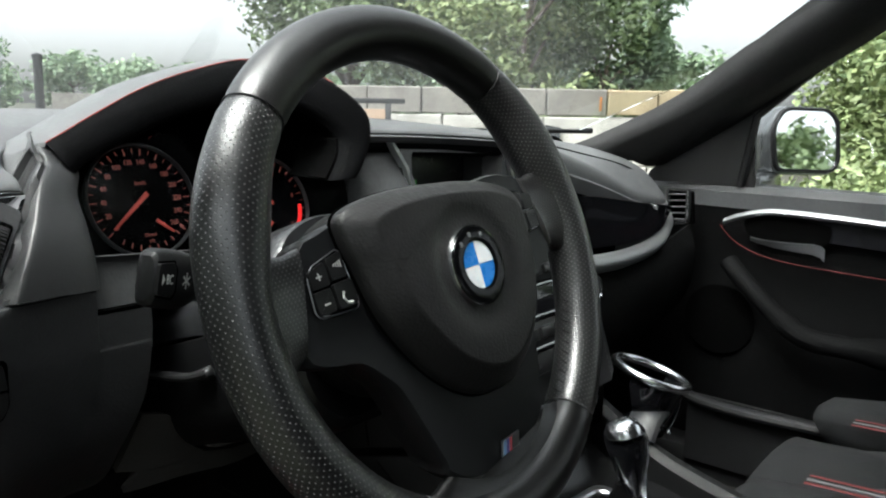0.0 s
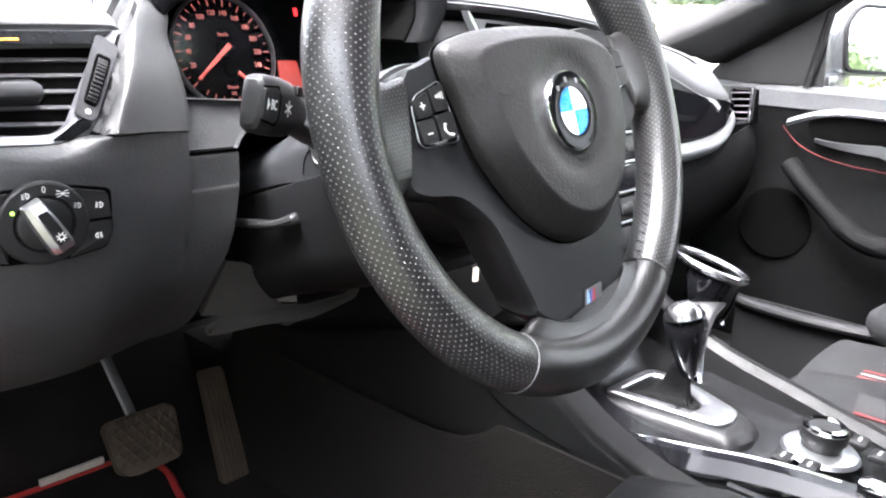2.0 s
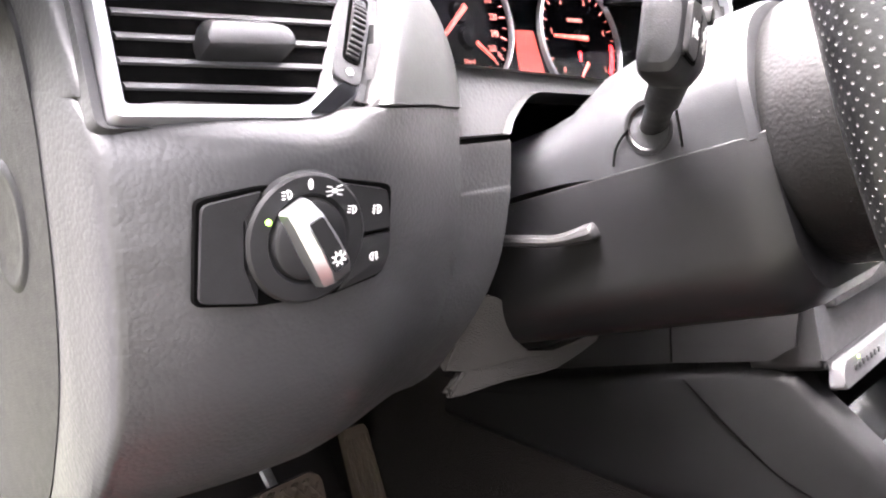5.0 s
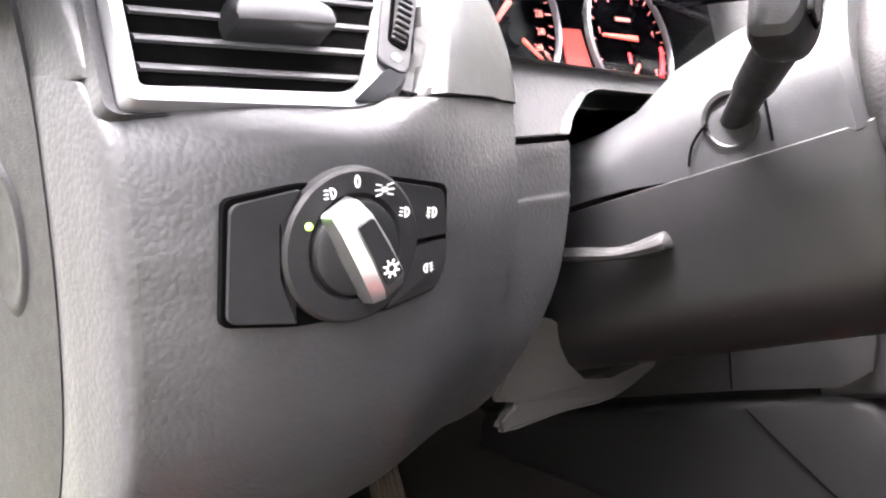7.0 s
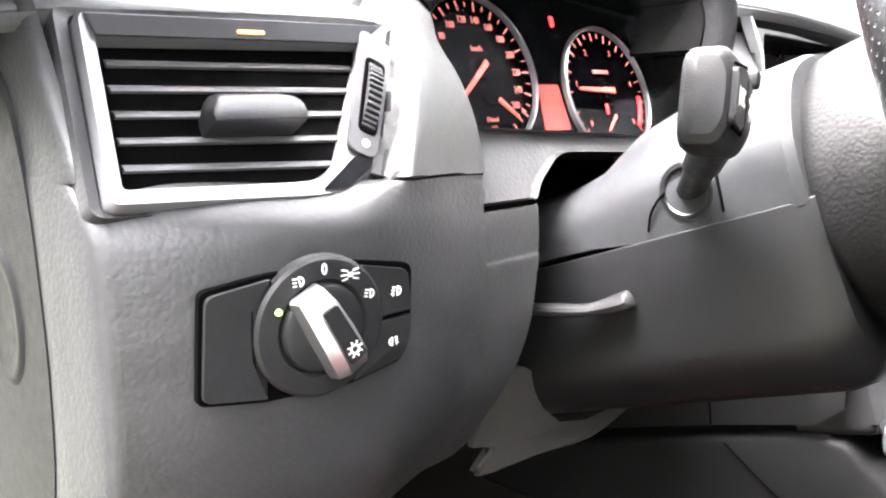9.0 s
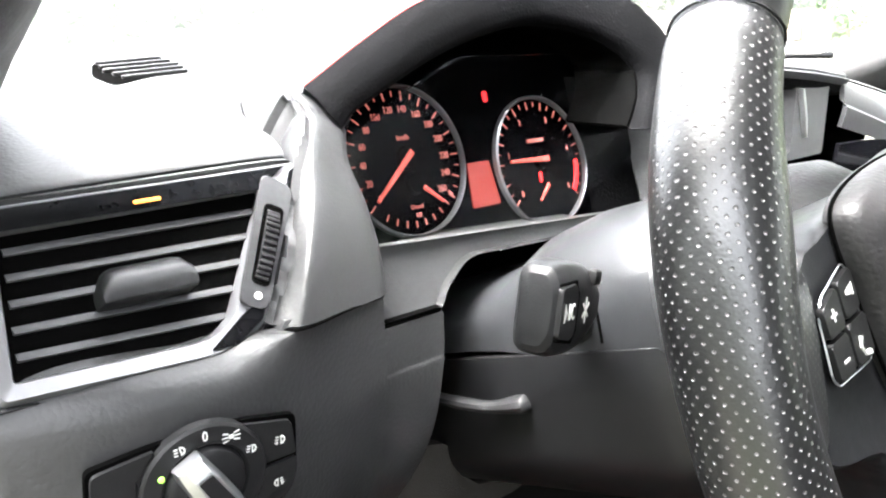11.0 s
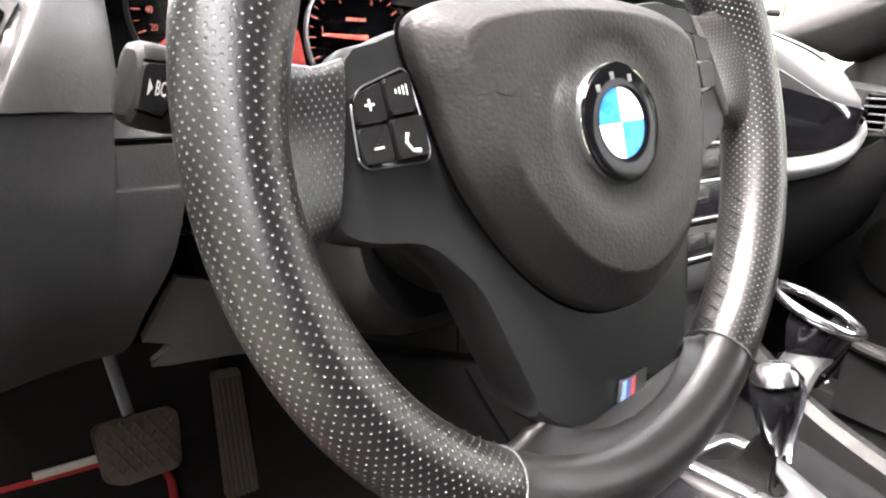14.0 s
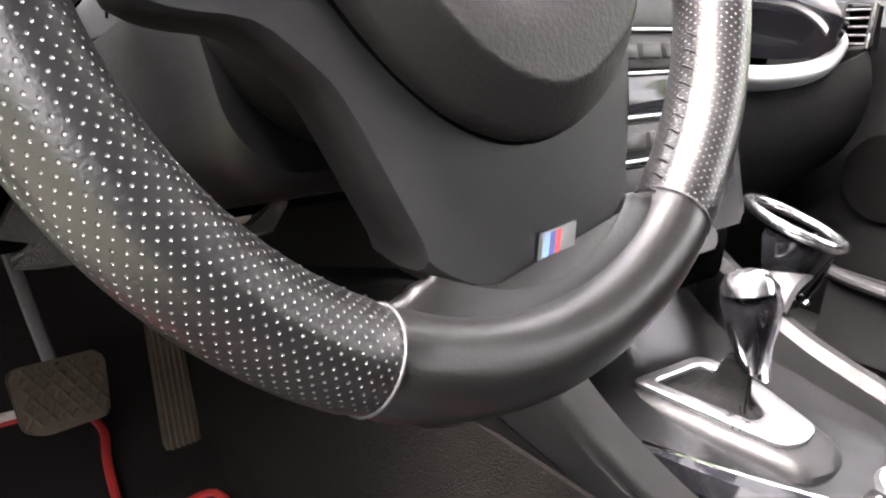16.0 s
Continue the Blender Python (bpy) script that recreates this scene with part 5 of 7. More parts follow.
for x, y0, z0 in ((0.55, 0.752, 1.078), (0.68, 0.748, 1.045), (0.82, 0.752, 1.006), (0.93, 0.765, 0.988), (1.02, 0.785, 0.980), (1.06, 0.81, 0.985)):
    k = (x - 0.55) / 0.5
    ctrl.append([(x, y0 + 0.004, z0 - 0.050 + 0.022 * k), (x, y0, z0 - 0.020 + 0.008 * k), (x, y0 + 0.010, z0 + 0.004), (x, y0 + 0.06, 1.058 + 0.032 * max(0, 1 - k) ** 2 - 0.030 * k), (x, y0 + 0.15, 1.092 + 0.008 * max(0, 1 - k) ** 2 - 0.035 * k), (x, y0 + 0.26, 1.102 - 0.03 * k), (x, y0 + 0.40 - 0.1 * k, 1.09 - 0.01 * k)])
part("passenger_pad", sheet(smooth_rows(ctrl, 4, 4), 0.005, (0, 0, -1)), TOPPAD, dash, "dark grey padded passenger side of the dashboard")
part("pad_seam", tube(spline([(0.60, 0.800, 1.084), (0.70, 0.798, 1.068), (0.86, 0.806, 1.044), (1.00, 0.828, 1.016)], 5), 0.0012, 6), PIT, dash)
# link between the instrument hood and the screen
ctrl = [[(0.180, 0.800, 1.098), (0.205, 0.774, 1.094), (0.236, 0.760, 1.088)], [(0.176, 0.778, 1.048), (0.200, 0.750, 1.046), (0.258, 0.748, 1.050)], [(0.168, 0.755, 1.0), (0.195, 0.728, 0.995), (0.236, 0.722, 0.99)], [(0.162, 0.74, 0.965), (0.195, 0.716, 0.96), (0.236, 0.712, 0.955)]]
part("inner_cheek", sheet([[p + Vector((0.0, 0.004, 0)) for p in r] for r in smooth_rows(ctrl, 4, 4)], 0.004, (0, 1, 0)), TOPPAD, dash, "grey panel between the instruments and the screen")
# near-black sheet added to carry the hood's shade down to the bezel
rows = [[(0.118, 0.815 + 0.3 * (z - 1.04), z), (0.145, 0.786 + 0.3 * (z - 1.04), z), (0.175, 0.776 + 0.3 * (z - 1.04), z)] for z in (1.095, 1.06, 1.025, 0.990)]
part("hood_foot", sheet(rows, 0.003, (0, 1, 0)), HOODC, dash, "added dark sheet for the shade below the hood's end")
# screen niche
part("screen_surround", band(rounded([(0.246, 1.0), (0.53, 1.0), (0.53, 1.078), (0.232, 1.088)], 0.004), rounded([(0.262, 1.012), (0.415, 1.012), (0.415, 1.076), (0.258, 1.083)], 0.006), 0.050, Matrix(((1, 0, 0, 0), (0, 0, -1, 0.765), (0, 1, 0, 0), (0, 0, 0, 1))), base=-0.040), TOPPAD, dash, "grey surround of the screen niche")
scr = part("screen", box((0.365, 0.808, 1.045), (0.190, 0.006, 0.082), 0.001), LCD, dash, "dark glossy display screen")
for x in (0.352, 0.385):
    part("screen_text_bar", box((x, 0.8045, 1.030), (0.016, 0.001, 0.014), 0), GREYTRIM, scr, smooth=0)
for x, h in ((0.318, 0.007), (0.428, 0.030)):
    part("screen_light", box((x, 0.8045, 1.042), (0.004, 0.001, h), 0), SCREENGREEN, scr, smooth=0)
for (x0, z0), (x1, z1) in (((0.219, 1.0945), (0.243, 1.0660)), ((0.438, 1.0745), (0.452, 1.0440))):
    part("screen_blade", loft([[Vector((x + dx, 0.752 + dy, z)) for dx, dy in ((-w, 0.006), (-w * 0.6, -0.002), (w * 0.6, -0.002), (w, 0.006))] for x, z, w in ((x0, z0, 0.0025), (x0 * 0.7 + x1 * 0.3, z0 * 0.7 + z1 * 0.3, 0.0045), (x1, z1, 0.0040), (x1 + 0.006, z1 - 0.020, 0.002))]), SATIN, dash, "satin silver blade beside the screen")
# gloss trim band and silver bow on the passenger's side
ctrl = [[(x, 0.744 + 0.12 * max(0, x - 0.85) ** 2 * 8 - q * 0.004, z0 + (z1 - z0) * q) for q in (0, 0.5, 1)] for x, z0, z1 in ((0.52, 0.936, 1.012), (0.65, 0.925, 1.006), (0.80, 0.918, 0.986), (0.92, 0.925, 0.972), (0.985, 0.945, 0.962))]
part("gloss_trim", sheet(smooth_rows(ctrl, 4, 3), 0.004, (0, 1, 0)), GLOSS, dash, "gloss black trim with window reflections")
ctrl = []
for x, y0, z0 in ((0.50, 0.735, 0.922), (0.62, 0.728, 0.905), (0.76, 0.728, 0.898), (0.90, 0.738, 0.905), (1.0, 0.762, 0.930), (1.035, 0.785, 0.945)):
    ctrl.append([(x, y0 + 0.012, z0 + 0.014), (x, y0 + 0.002, z0 + 0.010), (x, y0 - 0.004, z0 - 0.002), (x, y0 + 0.004, z0 - 0.014), (x, y0 + 0.014, z0 - 0.018)])
part("silver_bow", sheet(smooth_rows(ctrl, 4, 3), 0.004, (0, 1, 0)), SILVER, dash, "matt silver bow under the trim")
ctrl = []
for x in (0.50, 0.70, 0.90, 1.04):
    z = 0.892 + (0.03 * max(0, x - 0.85) * 6)
    ctrl.append([(x, 0.742, z), (x, 0.728, z - 0.05), (x, 0.735, z - 0.12), (x, 0.775, z - 0.18), (x, 0.86, z - 0.20)])
part("glove_box", sheet(smooth_rows(ctrl, 3, 4), 0.005, (0, 1, 0)), SHADETRIM, dash, "black grained glove box lid")
part("knee_filler", sheet([[(x, 0.80 + 0.1 * k, 0.98 - 0.12 * k) for x in (0.09, 0.18, 0.30)] for k in range(3)], 0.01, (0, 1, 0)), HARD, dash)
# pitch-black sheets paint the shade under the dash and around the column
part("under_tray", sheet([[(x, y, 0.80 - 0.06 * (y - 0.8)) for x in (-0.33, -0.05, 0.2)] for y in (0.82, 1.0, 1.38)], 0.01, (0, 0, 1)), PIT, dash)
part("cavity_shade", sheet([[(x, 0.86 - 0.05 * abs(x), z) for x in (-0.14, 0.0, 0.20)] for z in (0.80, 0.90, 1.0)], 0.01, (0, 1, 0)), PIT, dash)
# passenger's outer vent
pv_m = frame_m((1.035, 0.765, 0.955), (-0.35, -0.92, 0.1), (0.1, 0.3, 0.95))
pv = thing("air_vent", (1.035, 0.765, 0.93), "small black dashboard air vent with a bright edge", "air vent", "air vents")
part("vent_frame", band(rounded([(-0.03, -0.034), (0.024, -0.030), (0.030, 0.036), (-0.026, 0.040)], 0.008), rounded([(-0.024, -0.028), (0.018, -0.024), (0.022, 0.030), (-0.020, 0.034)], 0.006), 0.008, pv_m, -0.004), SMOOTH, pv)
part("duct", box((0, 0, -0.012), (0.05, 0.062, 0.012), 0.002, pv_m), PIT, pv)
for i in range(5):
    part("slat", box((-0.001, -0.022 + i * 0.012, 0), (0.042, 0.0025, 0.010), 0.001, pv_m), SLAT, pv)
part("bright_edge", tube([pv_m @ Vector(p) for p in ((0.024, -0.028, 0.004), (0.028, 0.0, 0.005), (0.029, 0.034, 0.004))], 0.0016, 6), CHROME, pv)

# grey felt lining that hangs under the column
fl = thing("felt_lining", (-0.02, 0.79, 0.78), "torn grey felt lining under the steering column", "lining")
poly = [(-0.090, 0.880), (-0.070, 0.874), (-0.045, 0.858), (-0.050, 0.842), (-0.030, 0.826), (0.0, 0.818), (0.05, 0.815), (0.09, 0.84), (0.07, 0.808), (0.01, 0.803), (-0.049, 0.811), (-0.105, 0.816), (-0.092, 0.829), (-0.112, 0.837)]
bm = bmesh.new()
lo = [bm.verts.new((x, 0.742 + 0.10 * (0.87 - z) + 0.1 * max(0, x), z)) for x, z in poly]
hi = [bm.verts.new((x, 0.750 + 0.10 * (0.87 - z) + 0.1 * max(0, x), z)) for x, z in poly]
bm.faces.new(lo)
bm.faces.new(hi[::-1])
for i in range(len(poly)):
    bm.faces.new((lo[i], lo[(i + 1) % len(poly)], hi[(i + 1) % len(poly)], hi[i]))
part("felt", bm, FELT, fl, smooth=0)
part("torn_edge", tube(spline([(x, 0.744 + 0.10 * (0.87 - z) + 0.1 * max(0, x), z) for x, z in poly[8:]], 3), 0.0022, 6), FELT, fl, "frayed lower edge")
tg = thing("paper_tag", (0.165, 0.677, 0.822), "small white paper tag on a cable under the dashboard", "tag")
part("tag", prism(rounded([(-0.004, -0.014), (0.003, -0.014), (0.006, 0.012), (-0.001, 0.015)], 0.003), 0.0012, frame_m((0.165, 0.677, 0.8310), (0.25, -0.95, 0.25), (0.1, 0.2, 1)) @ Matrix.Diagonal((0.9, 0.55, 1, 1))), PAPER, tg)

part("cable", tube(spline([(0.166, 0.678, 0.837), (0.164, 0.690, 0.862), (0.155, 0.730, 0.890), (0.145, 0.805, 0.905)], 5), 0.0018, 6), HARD, tg, "thin black cable")

# ---------------------------------------------------------------- pedals, mats
br = thing("brake_pedal", (0.0, 1.20, 0.46), "worn black rubber brake pedal with diamond tread", "pedal")
b_m = frame_m((0.002, 1.100, 0.527), (1, 0.02, -0.05), (0, 0.45, 0.89)) @ Matrix.Diagonal((0.86, 0.90, 1, 1))
part("pedal_pad", prism(rounded([(-0.052, -0.036), (-0.030, -0.046), (0.052, -0.040), (0.057, 0.030), (0.048, 0.044), (-0.050, 0.040), (-0.060, 0.032)], 0.010), 0.014, b_m, 0.004), RUBBER, br, "worn rubber pedal pad")
bm = None
for i in range(-2, 8):
    for sgn in (-1, 1):
        u = -0.048 + i * 0.018
        a, b = Vector((u, -0.034, 0.0152)), Vector((u + sgn * 0.050, 0.036, 0.0152))
        w = [min(max((lim - a.x) / (b.x - a.x), 0), 1) for lim in (-0.05 * sgn, 0.05 * sgn)]
        if w[1] - w[0] < 0.05:
            continue
        a, b = a.lerp(b, w[0]), a.lerp(b, w[1])
        bm = tube([b_m @ a, b_m @ b], 0.0034, 5, bm=bm)
tagged(part("tread", bm, RUBBER, br, smooth=0), kind="stuff")
part("pedal_arm", tube([b_m @ Vector(p) for p in ((0.0, 0.02, -0.004), (-0.012, 0.10, -0.012), (-0.026, 0.22, -0.03))], 0.008, 8, flat=0.5), STEEL, br, "bare steel pedal arm")
ac = thing("accelerator_pedal", (0.135, 1.16, 0.43), "ribbed black plastic accelerator pedal", "pedal")
a_m = frame_m((0.130, 1.105, 0.462), (1, 0, -0.05), (0.0, 0.42, 0.9)) @ Matrix.Diagonal((0.76, 1, 1, 1))
part("pedal_blade", prism(rounded([(-0.028, -0.09), (0.032, -0.09), (0.026, 0.12), (-0.024, 0.12)], 0.008), 0.012, a_m, 0.003), RUBBER, ac)
for i in range(5):
    part("rib", box((-0.018 + i * 0.0095, 0.012, 0.0128), (0.0045, 0.19, 0.004), 0.0012, a_m), RUBBER, ac)
fr = thing("foot_rest", (-0.24, 1.12, 0.43), "ribbed black plastic foot rest", "foot rest")
f_m = frame_m((-0.248, 1.105, 0.54), (1, 0, 0), (0, 0.55, 0.83))
part("rest_body", prism(rounded([(-0.045, -0.13), (0.045, -0.13), (0.035, 0.13), (-0.040, 0.13)], 0.01), 0.02, f_m, 0.004), HARD, fr)
for i in range(5):
    part("rib", box((-0.030 + i * 0.015, 0, 0.022), (0.006, 0.24, 0.006), 0.002, f_m), HARD, fr)
mt = thing("floor_mat", (0.0, 0.75, 0.425), "black pile floor mat with red edge binding", "floor mat")
mo = rounded([(-0.30, 0.30), (0.125, 0.30), (0.114, 0.80), (0.113, 0.960), (0.036, 0.946), (0.016, 0.974), (0.036, 1.07), (0.061, 1.150), (0.040, 1.215), (-0.27, 1.228), (-0.31, 0.9)], [0.05, 0.05, 0.06, 0.022, 0.012, 0.012, 0.03, 0.03, 0.03, 0.04, 0.05])
part("mat_cloth", prism(mo, 0.012, Matrix.Translation((0, 0, 0.426)), 0.004), MATCLOTH, mt)
part("binding", tube([(p[0], p[1], 0.438) for p in mo], 0.0055, 8, closed=True, flat=0.8), REDBIND, mt, "red edge binding")
part("mat_tag", box((-0.045, 1.219, 0.447), (0.09, 0.006, 0.010), 0.001), PAPER, mt, "pale woven tag on the binding")

# ---------------------------------------------------------------- centre stack and console
stack = thing("centre_stack", (CX, 0.68, 0.70), "black centre stack with radio, climate knobs and buttons", "centre stack")
S_UP = Vector((0, 0.30, 0.954)).normalized()
c_m = frame_m((CX, 0.628, 0.80), (1, 0, 0), S_UP)             # y runs up the face, z to the cabin
part("stack_body", prism(rounded([(-0.165, -0.02), (0.165, -0.02), (0.160, 0.20), (-0.150, 0.20)], 0.01), 0.06, c_m, 0.006, base=-0.062), SMOOTH, stack)
for i, (y, h, mt_) in enumerate(((0.182, 0.028, HARD), (0.148, 0.030, SMOOTH), (0.112, 0.034, GLOSS), (0.074, 0.030, SMOOTH), (0.040, 0.026, HARD))):
    part("stack_module", box((0, y, 0.001), (0.292 - 0.004 * i, h, 0.012), 0.003, c_m), mt_, stack)
for i in range(4):
    part("silver_line", box((0, 0.166 - 0.036 * i, 0.0075), (0.284, 0.003, 0.003), 0.001, c_m), SATIN, stack, "thin silver line")
for x in (-0.112, 0.112):
    kb = part("climate_knob", lathe([(0.0, 0.024), (0.015, 0.024), (0.0175, 0.021), (0.019, 0.008), (0.021, 0.0)], c_m @ Matrix.Translation((x, 0.112, 0.006)), 40), HARD, stack, "black climate knob with chrome ring")
    part("knob_ring", lathe([(0.0165, 0.022), (0.0180, 0.0235), (0.0192, 0.0195), (0.0175, 0.0185)], c_m @ Matrix.Translation((x, 0.112, 0.006)), 40, closed=True), CHROME, kb)
for i in range(8):
    part("stack_button", box((-0.12 + i * 0.034, 0.074, 0.008), (0.028, 0.014, 0.005), 0.0015, c_m), BUTTON, stack)
    part("stack_button", box((-0.12 + i * 0.034, 0.148, 0.008), (0.028, 0.013, 0.005), 0.0015, c_m), BUTTON, stack)
part("climate_strip", prism(rounded([(-0.158, -0.037), (0.095, -0.034), (0.095, -0.014), (-0.150, -0.016)], 0.006), 0.012, c_m, 0.004, base=-0.004), GREYTRIM, stack, "grey strip with small keys")
for i in range(7):
    part("key", box((-0.128 + i * 0.010, -0.025, 0.008), (0.006, 0.005, 0.002), 0.0006, c_m), HARD, stack)
part("key_light", box((-0.118, -0.019, 0.0083), (0.003, 0.002, 0.001), 0, c_m), GREEN, stack, smooth=0)

con = thing("centre_console", (CX, 0.4, 0.425), "black centre console with silver edged gear plate", "console")
# left flank from the dash to the seats
ctrl = []
for y, zt, xo in ((1.02, 0.668, 0.176), (0.875, 0.708, 0.180), (0.743, 0.751, 0.184), (0.66, 0.774, 0.190), (0.626, 0.752, 0.196), (0.581, 0.716, 0.204), (0.53, 0.678, 0.216), (0.45, 0.648, 0.226), (0.28, 0.634, 0.232), (0.0, 0.630, 0.234)):
    ctrl.append([(xo + 0.030, y, zt + 0.002), (xo + 0.006, y, zt - 0.003), (xo, y, zt - 0.016), (xo - 0.002, y, zt * 0.6 + 0.4 * 0.628), (xo - 0.006, y, 0.630), (xo + 0.004, y, 0.616)])
part("console_flank", sheet(smooth_rows(ctrl, 4, 4), 0.006, (1, 0, 0)), FLANK, con, "smooth black console flank")
part("flank_seam", tube(spline([(0.1825, 0.737, 0.745), (0.1840, 0.690, 0.712), (0.1885, 0.640, 0.680), (0.200, 0.560, 0.655)], 5), 0.0007, 6), PIT, con)
part("flank_carpet", sheet([[(0.186, y, 0.66), (0.176, y, 0.60), (0.162, y, 0.50), (0.150, y, 0.43)] for y in (1.15, 0.8, 0.5, 0.0)], 0.006, (1, 0, 0)), CARPET, con, "black carpet on the console's foot")
part("side_trim", sheet([[(0.184, y, z0), (0.181, y, (z0 + 0.90) / 2), (0.184, y, 0.90)] for y, z0 in ((1.0, 0.685), (0.875, 0.716), (0.743, 0.759), (0.665, 0.782), (0.645, 0.80))], 0.005, (1, 0, 0)), FLANK, con, "dull black panel above the console flank")
part("trim_joint", tube([(0.180, 0.748, 0.76), (0.178, 0.752, 0.80), (0.180, 0.754, 0.84)], 0.0008, 6), PIT, con)
ctrl = []
for y, z in ((0.70, 0.700), (0.64, 0.660), (0.585, 0.646), (0.50, 0.640), (0.42, 0.637), (0.30, 0.633), (0.0, 0.63)):
    ctrl.append([(0.232, y, z - 0.016), (0.29, y, z - 0.013), (0.34, y, z - 0.011), (0.42, y, z - 0.010), (0.50, y, z - 0.010), (0.545, y, z - 0.004)])
part("console_top", sheet(smooth_rows(ctrl, 4, 3), 0.006, (0, 0, -1)), CONSOLE, con)
# solid black box painted as the shade of an open recess
part("storage_recess", box((CX, 0.645, 0.755), (0.27, 0.05, 0.055), 0.01), PIT, con)
# right-hand rail
rail = spline([(0.572, 0.68, 0.730), (0.562, 0.57, 0.678), (0.545, 0.45, 0.655), (0.532, 0.33, 0.634), (0.525, 0.2, 0.615), (0.52, 0.0, 0.605)], 5)
bm = loft([[p + Vector((dx, 0, dz)) for dx, dz in ((-0.016, -0.03), (-0.015, -0.006), (-0.006, 0.004), (0.008, 0.003), (0.018, -0.010), (0.026, -0.10), (0.024, -0.24), (0.0, -0.24))] for p in rail])
part("console_rail", bm, FLANK, con, "padded black rail beside the passenger seat")
# swept gloss strip with a bright upper edge on the driver's side
gl = spline([(0.286, 0.556, 0.645), (0.296, 0.52, 0.647), (0.316, 0.47, 0.647), (0.338, 0.425, 0.646), (0.356, 0.36, 0.645), (0.366, 0.26, 0.643), (0.37, 0.1, 0.64)], 5)
bm = loft([[p + Vector((dx * w, 0, dz)) for dx, dz in ((-0.018, -0.010), (-0.010, 0.004), (0.006, 0.0055), (0.012, 0.0), (0.0, -0.012))] for p, w in zip(gl, [min(0.15 + i * 0.12, 1.4) for i in range(len(gl))])])
part("gloss_strip", bm, GLOSS, con, "gloss black strip")
part("bright_edge", tube([p + Vector((0.004, 0, 0.0052)) for p in gl[:22]], 0.0018, 6), CHROME, con, "bright chrome edge")

gear = thing("gear_selector", (0.425, 0.55, 0.645), "chrome and gloss black automatic gear selector with leather boot", "gear lever")
gp_m = Matrix.Translation((0.425, 0.553, 0.6430))
go = rounded([(-0.036, -0.068), (-0.012, -0.076), (0.018, -0.071), (0.052, 0.004), (0.054, 0.066), (-0.052, 0.074)], [0.010, 0.01, 0.012, 0.03, 0.02, 0.012])
gi = rounded([(-0.023, -0.030), (-0.012, -0.034), (0.002, -0.032), (0.036, 0.014), (0.038, 0.054), (-0.036, 0.060)], [0.008, 0.006, 0.008, 0.02, 0.014, 0.010])
rings = [[gp_m @ Vector((x * sc, y * sc - 0.004, z)) for x, y in go] for sc, z in ((1.34, -0.020), (1.30, -0.010), (1.19, -0.0035), (1.07, -0.0005), (0.98, -0.0005))]
part("plate_surround", loft(rings), SMOOTH, gear, "satin grey surround of the gear plate")
part("gear_plate", band(go, gi, 0.006, gp_m), SATIN, gear, "satin silver gear plate")
rings = []
for s, z, dx, dy in ((0.98, 0.0, 0, 0), (0.90, 0.0016, 0, 0.001), (0.66, 0.0030, 0, 0.001), (0.46, 0.0090, 0.001, 0.0), (0.32, 0.022, 0.001, -0.002), (0.24, 0.044, 0.001, -0.004)):
    rings.append([gp_m @ Vector((x * s + dx + 0.001, y * s + dy + 0.0025 * math.sin(i * 1.3) * (0.2 < z * 30 < 1.2), z + 0.002 * math.sin(i * 0.9) * (z > 0))) for i, (x, y) in enumerate(gi)])
# boot takes the over-dark trim so that it reads as shaded
part("leather_boot", loft(rings), SHADETRIM, gear, "low creased black leather boot")
g0, g1 = Vector((0.429, 0.547, 0.684)), Vector((0.413, 0.566, 0.766))
ax = (g1 - g0).normalized()
side = Vector((1, 0, 0))
fw = ax.cross(side)
rings = []
for u, w, d, off in ((-0.1, 0.010, 0.010, 0), (0.25, 0.0155, 0.016, -0.003), (0.5, 0.0200, 0.021, -0.006), (0.75, 0.0230, 0.0250, -0.008), (0.92, 0.0220, 0.0240, -0.009), (1.02, 0.0160, 0.019, -0.009), (1.06, 0.008, 0.010, -0.009)):
    c = g0.lerp(g1, u) + Vector((0, off, 0))
    rings.append([c + w * math.cos(2 * math.pi * j / 20) * side + d * math.sin(2 * math.pi * j / 20) * fw for j in range(20)])
kn = part("selector_knob", loft(rings), GLOSS, gear, "gloss black selector knob")
st = [g0.lerp(g1, u) + Vector((dx, off - d * 0.90, 0)) for u, dx, d, off in ((-0.15, 0.004, 0.012, 0.0), (0.25, 0.006, 0.0150, -0.003), (0.5, 0.009, 0.0190, -0.006), (0.75, 0.0105, 0.0220, -0.008), (0.95, 0.006, 0.020, -0.009), (1.05, -0.002, 0.012, -0.009))]
part("chrome_strip", tube(spline(st, 4), [0.0056] * 12 + [0.0068] * 4 + [0.009] * 5, 10, flat=0.6, up=(1, 0, 0)), BRIGHT, kn, "curved chrome strip")
part("knob_cap", lathe([(0, 0.0060), (0.009, 0.0055), (0.0165, 0.0025), (0.0215, -0.005), (0.0230, -0.014)], frame_m(g0.lerp(g1, 1.03) + Vector((0, -0.010, 0)), (1, 0, 0), (0, 0.96, -0.3)), 28), BRIGHT, kn, "chrome cap with a lock button")
part("lock_button", box((0, 0, 0.0058), (0.009, 0.008, 0.002), 0.001, frame_m(g0.lerp(g1, 1.03) + Vector((0, -0.012, 0)), (1, 0, 0), (0, 0.96, -0.3))), HARD, kn)
for k, (dx, dz) in enumerate(((0, 0.0), (0, -0.012), (0.005, -0.012), (0, -0.024))):
    part("gear_mark", box((0.430 + dx, 0.5335, 0.744 + dz), (0.004, 0.001, 0.006), 0), WHITE if k else GREEN, kn, smooth=0)

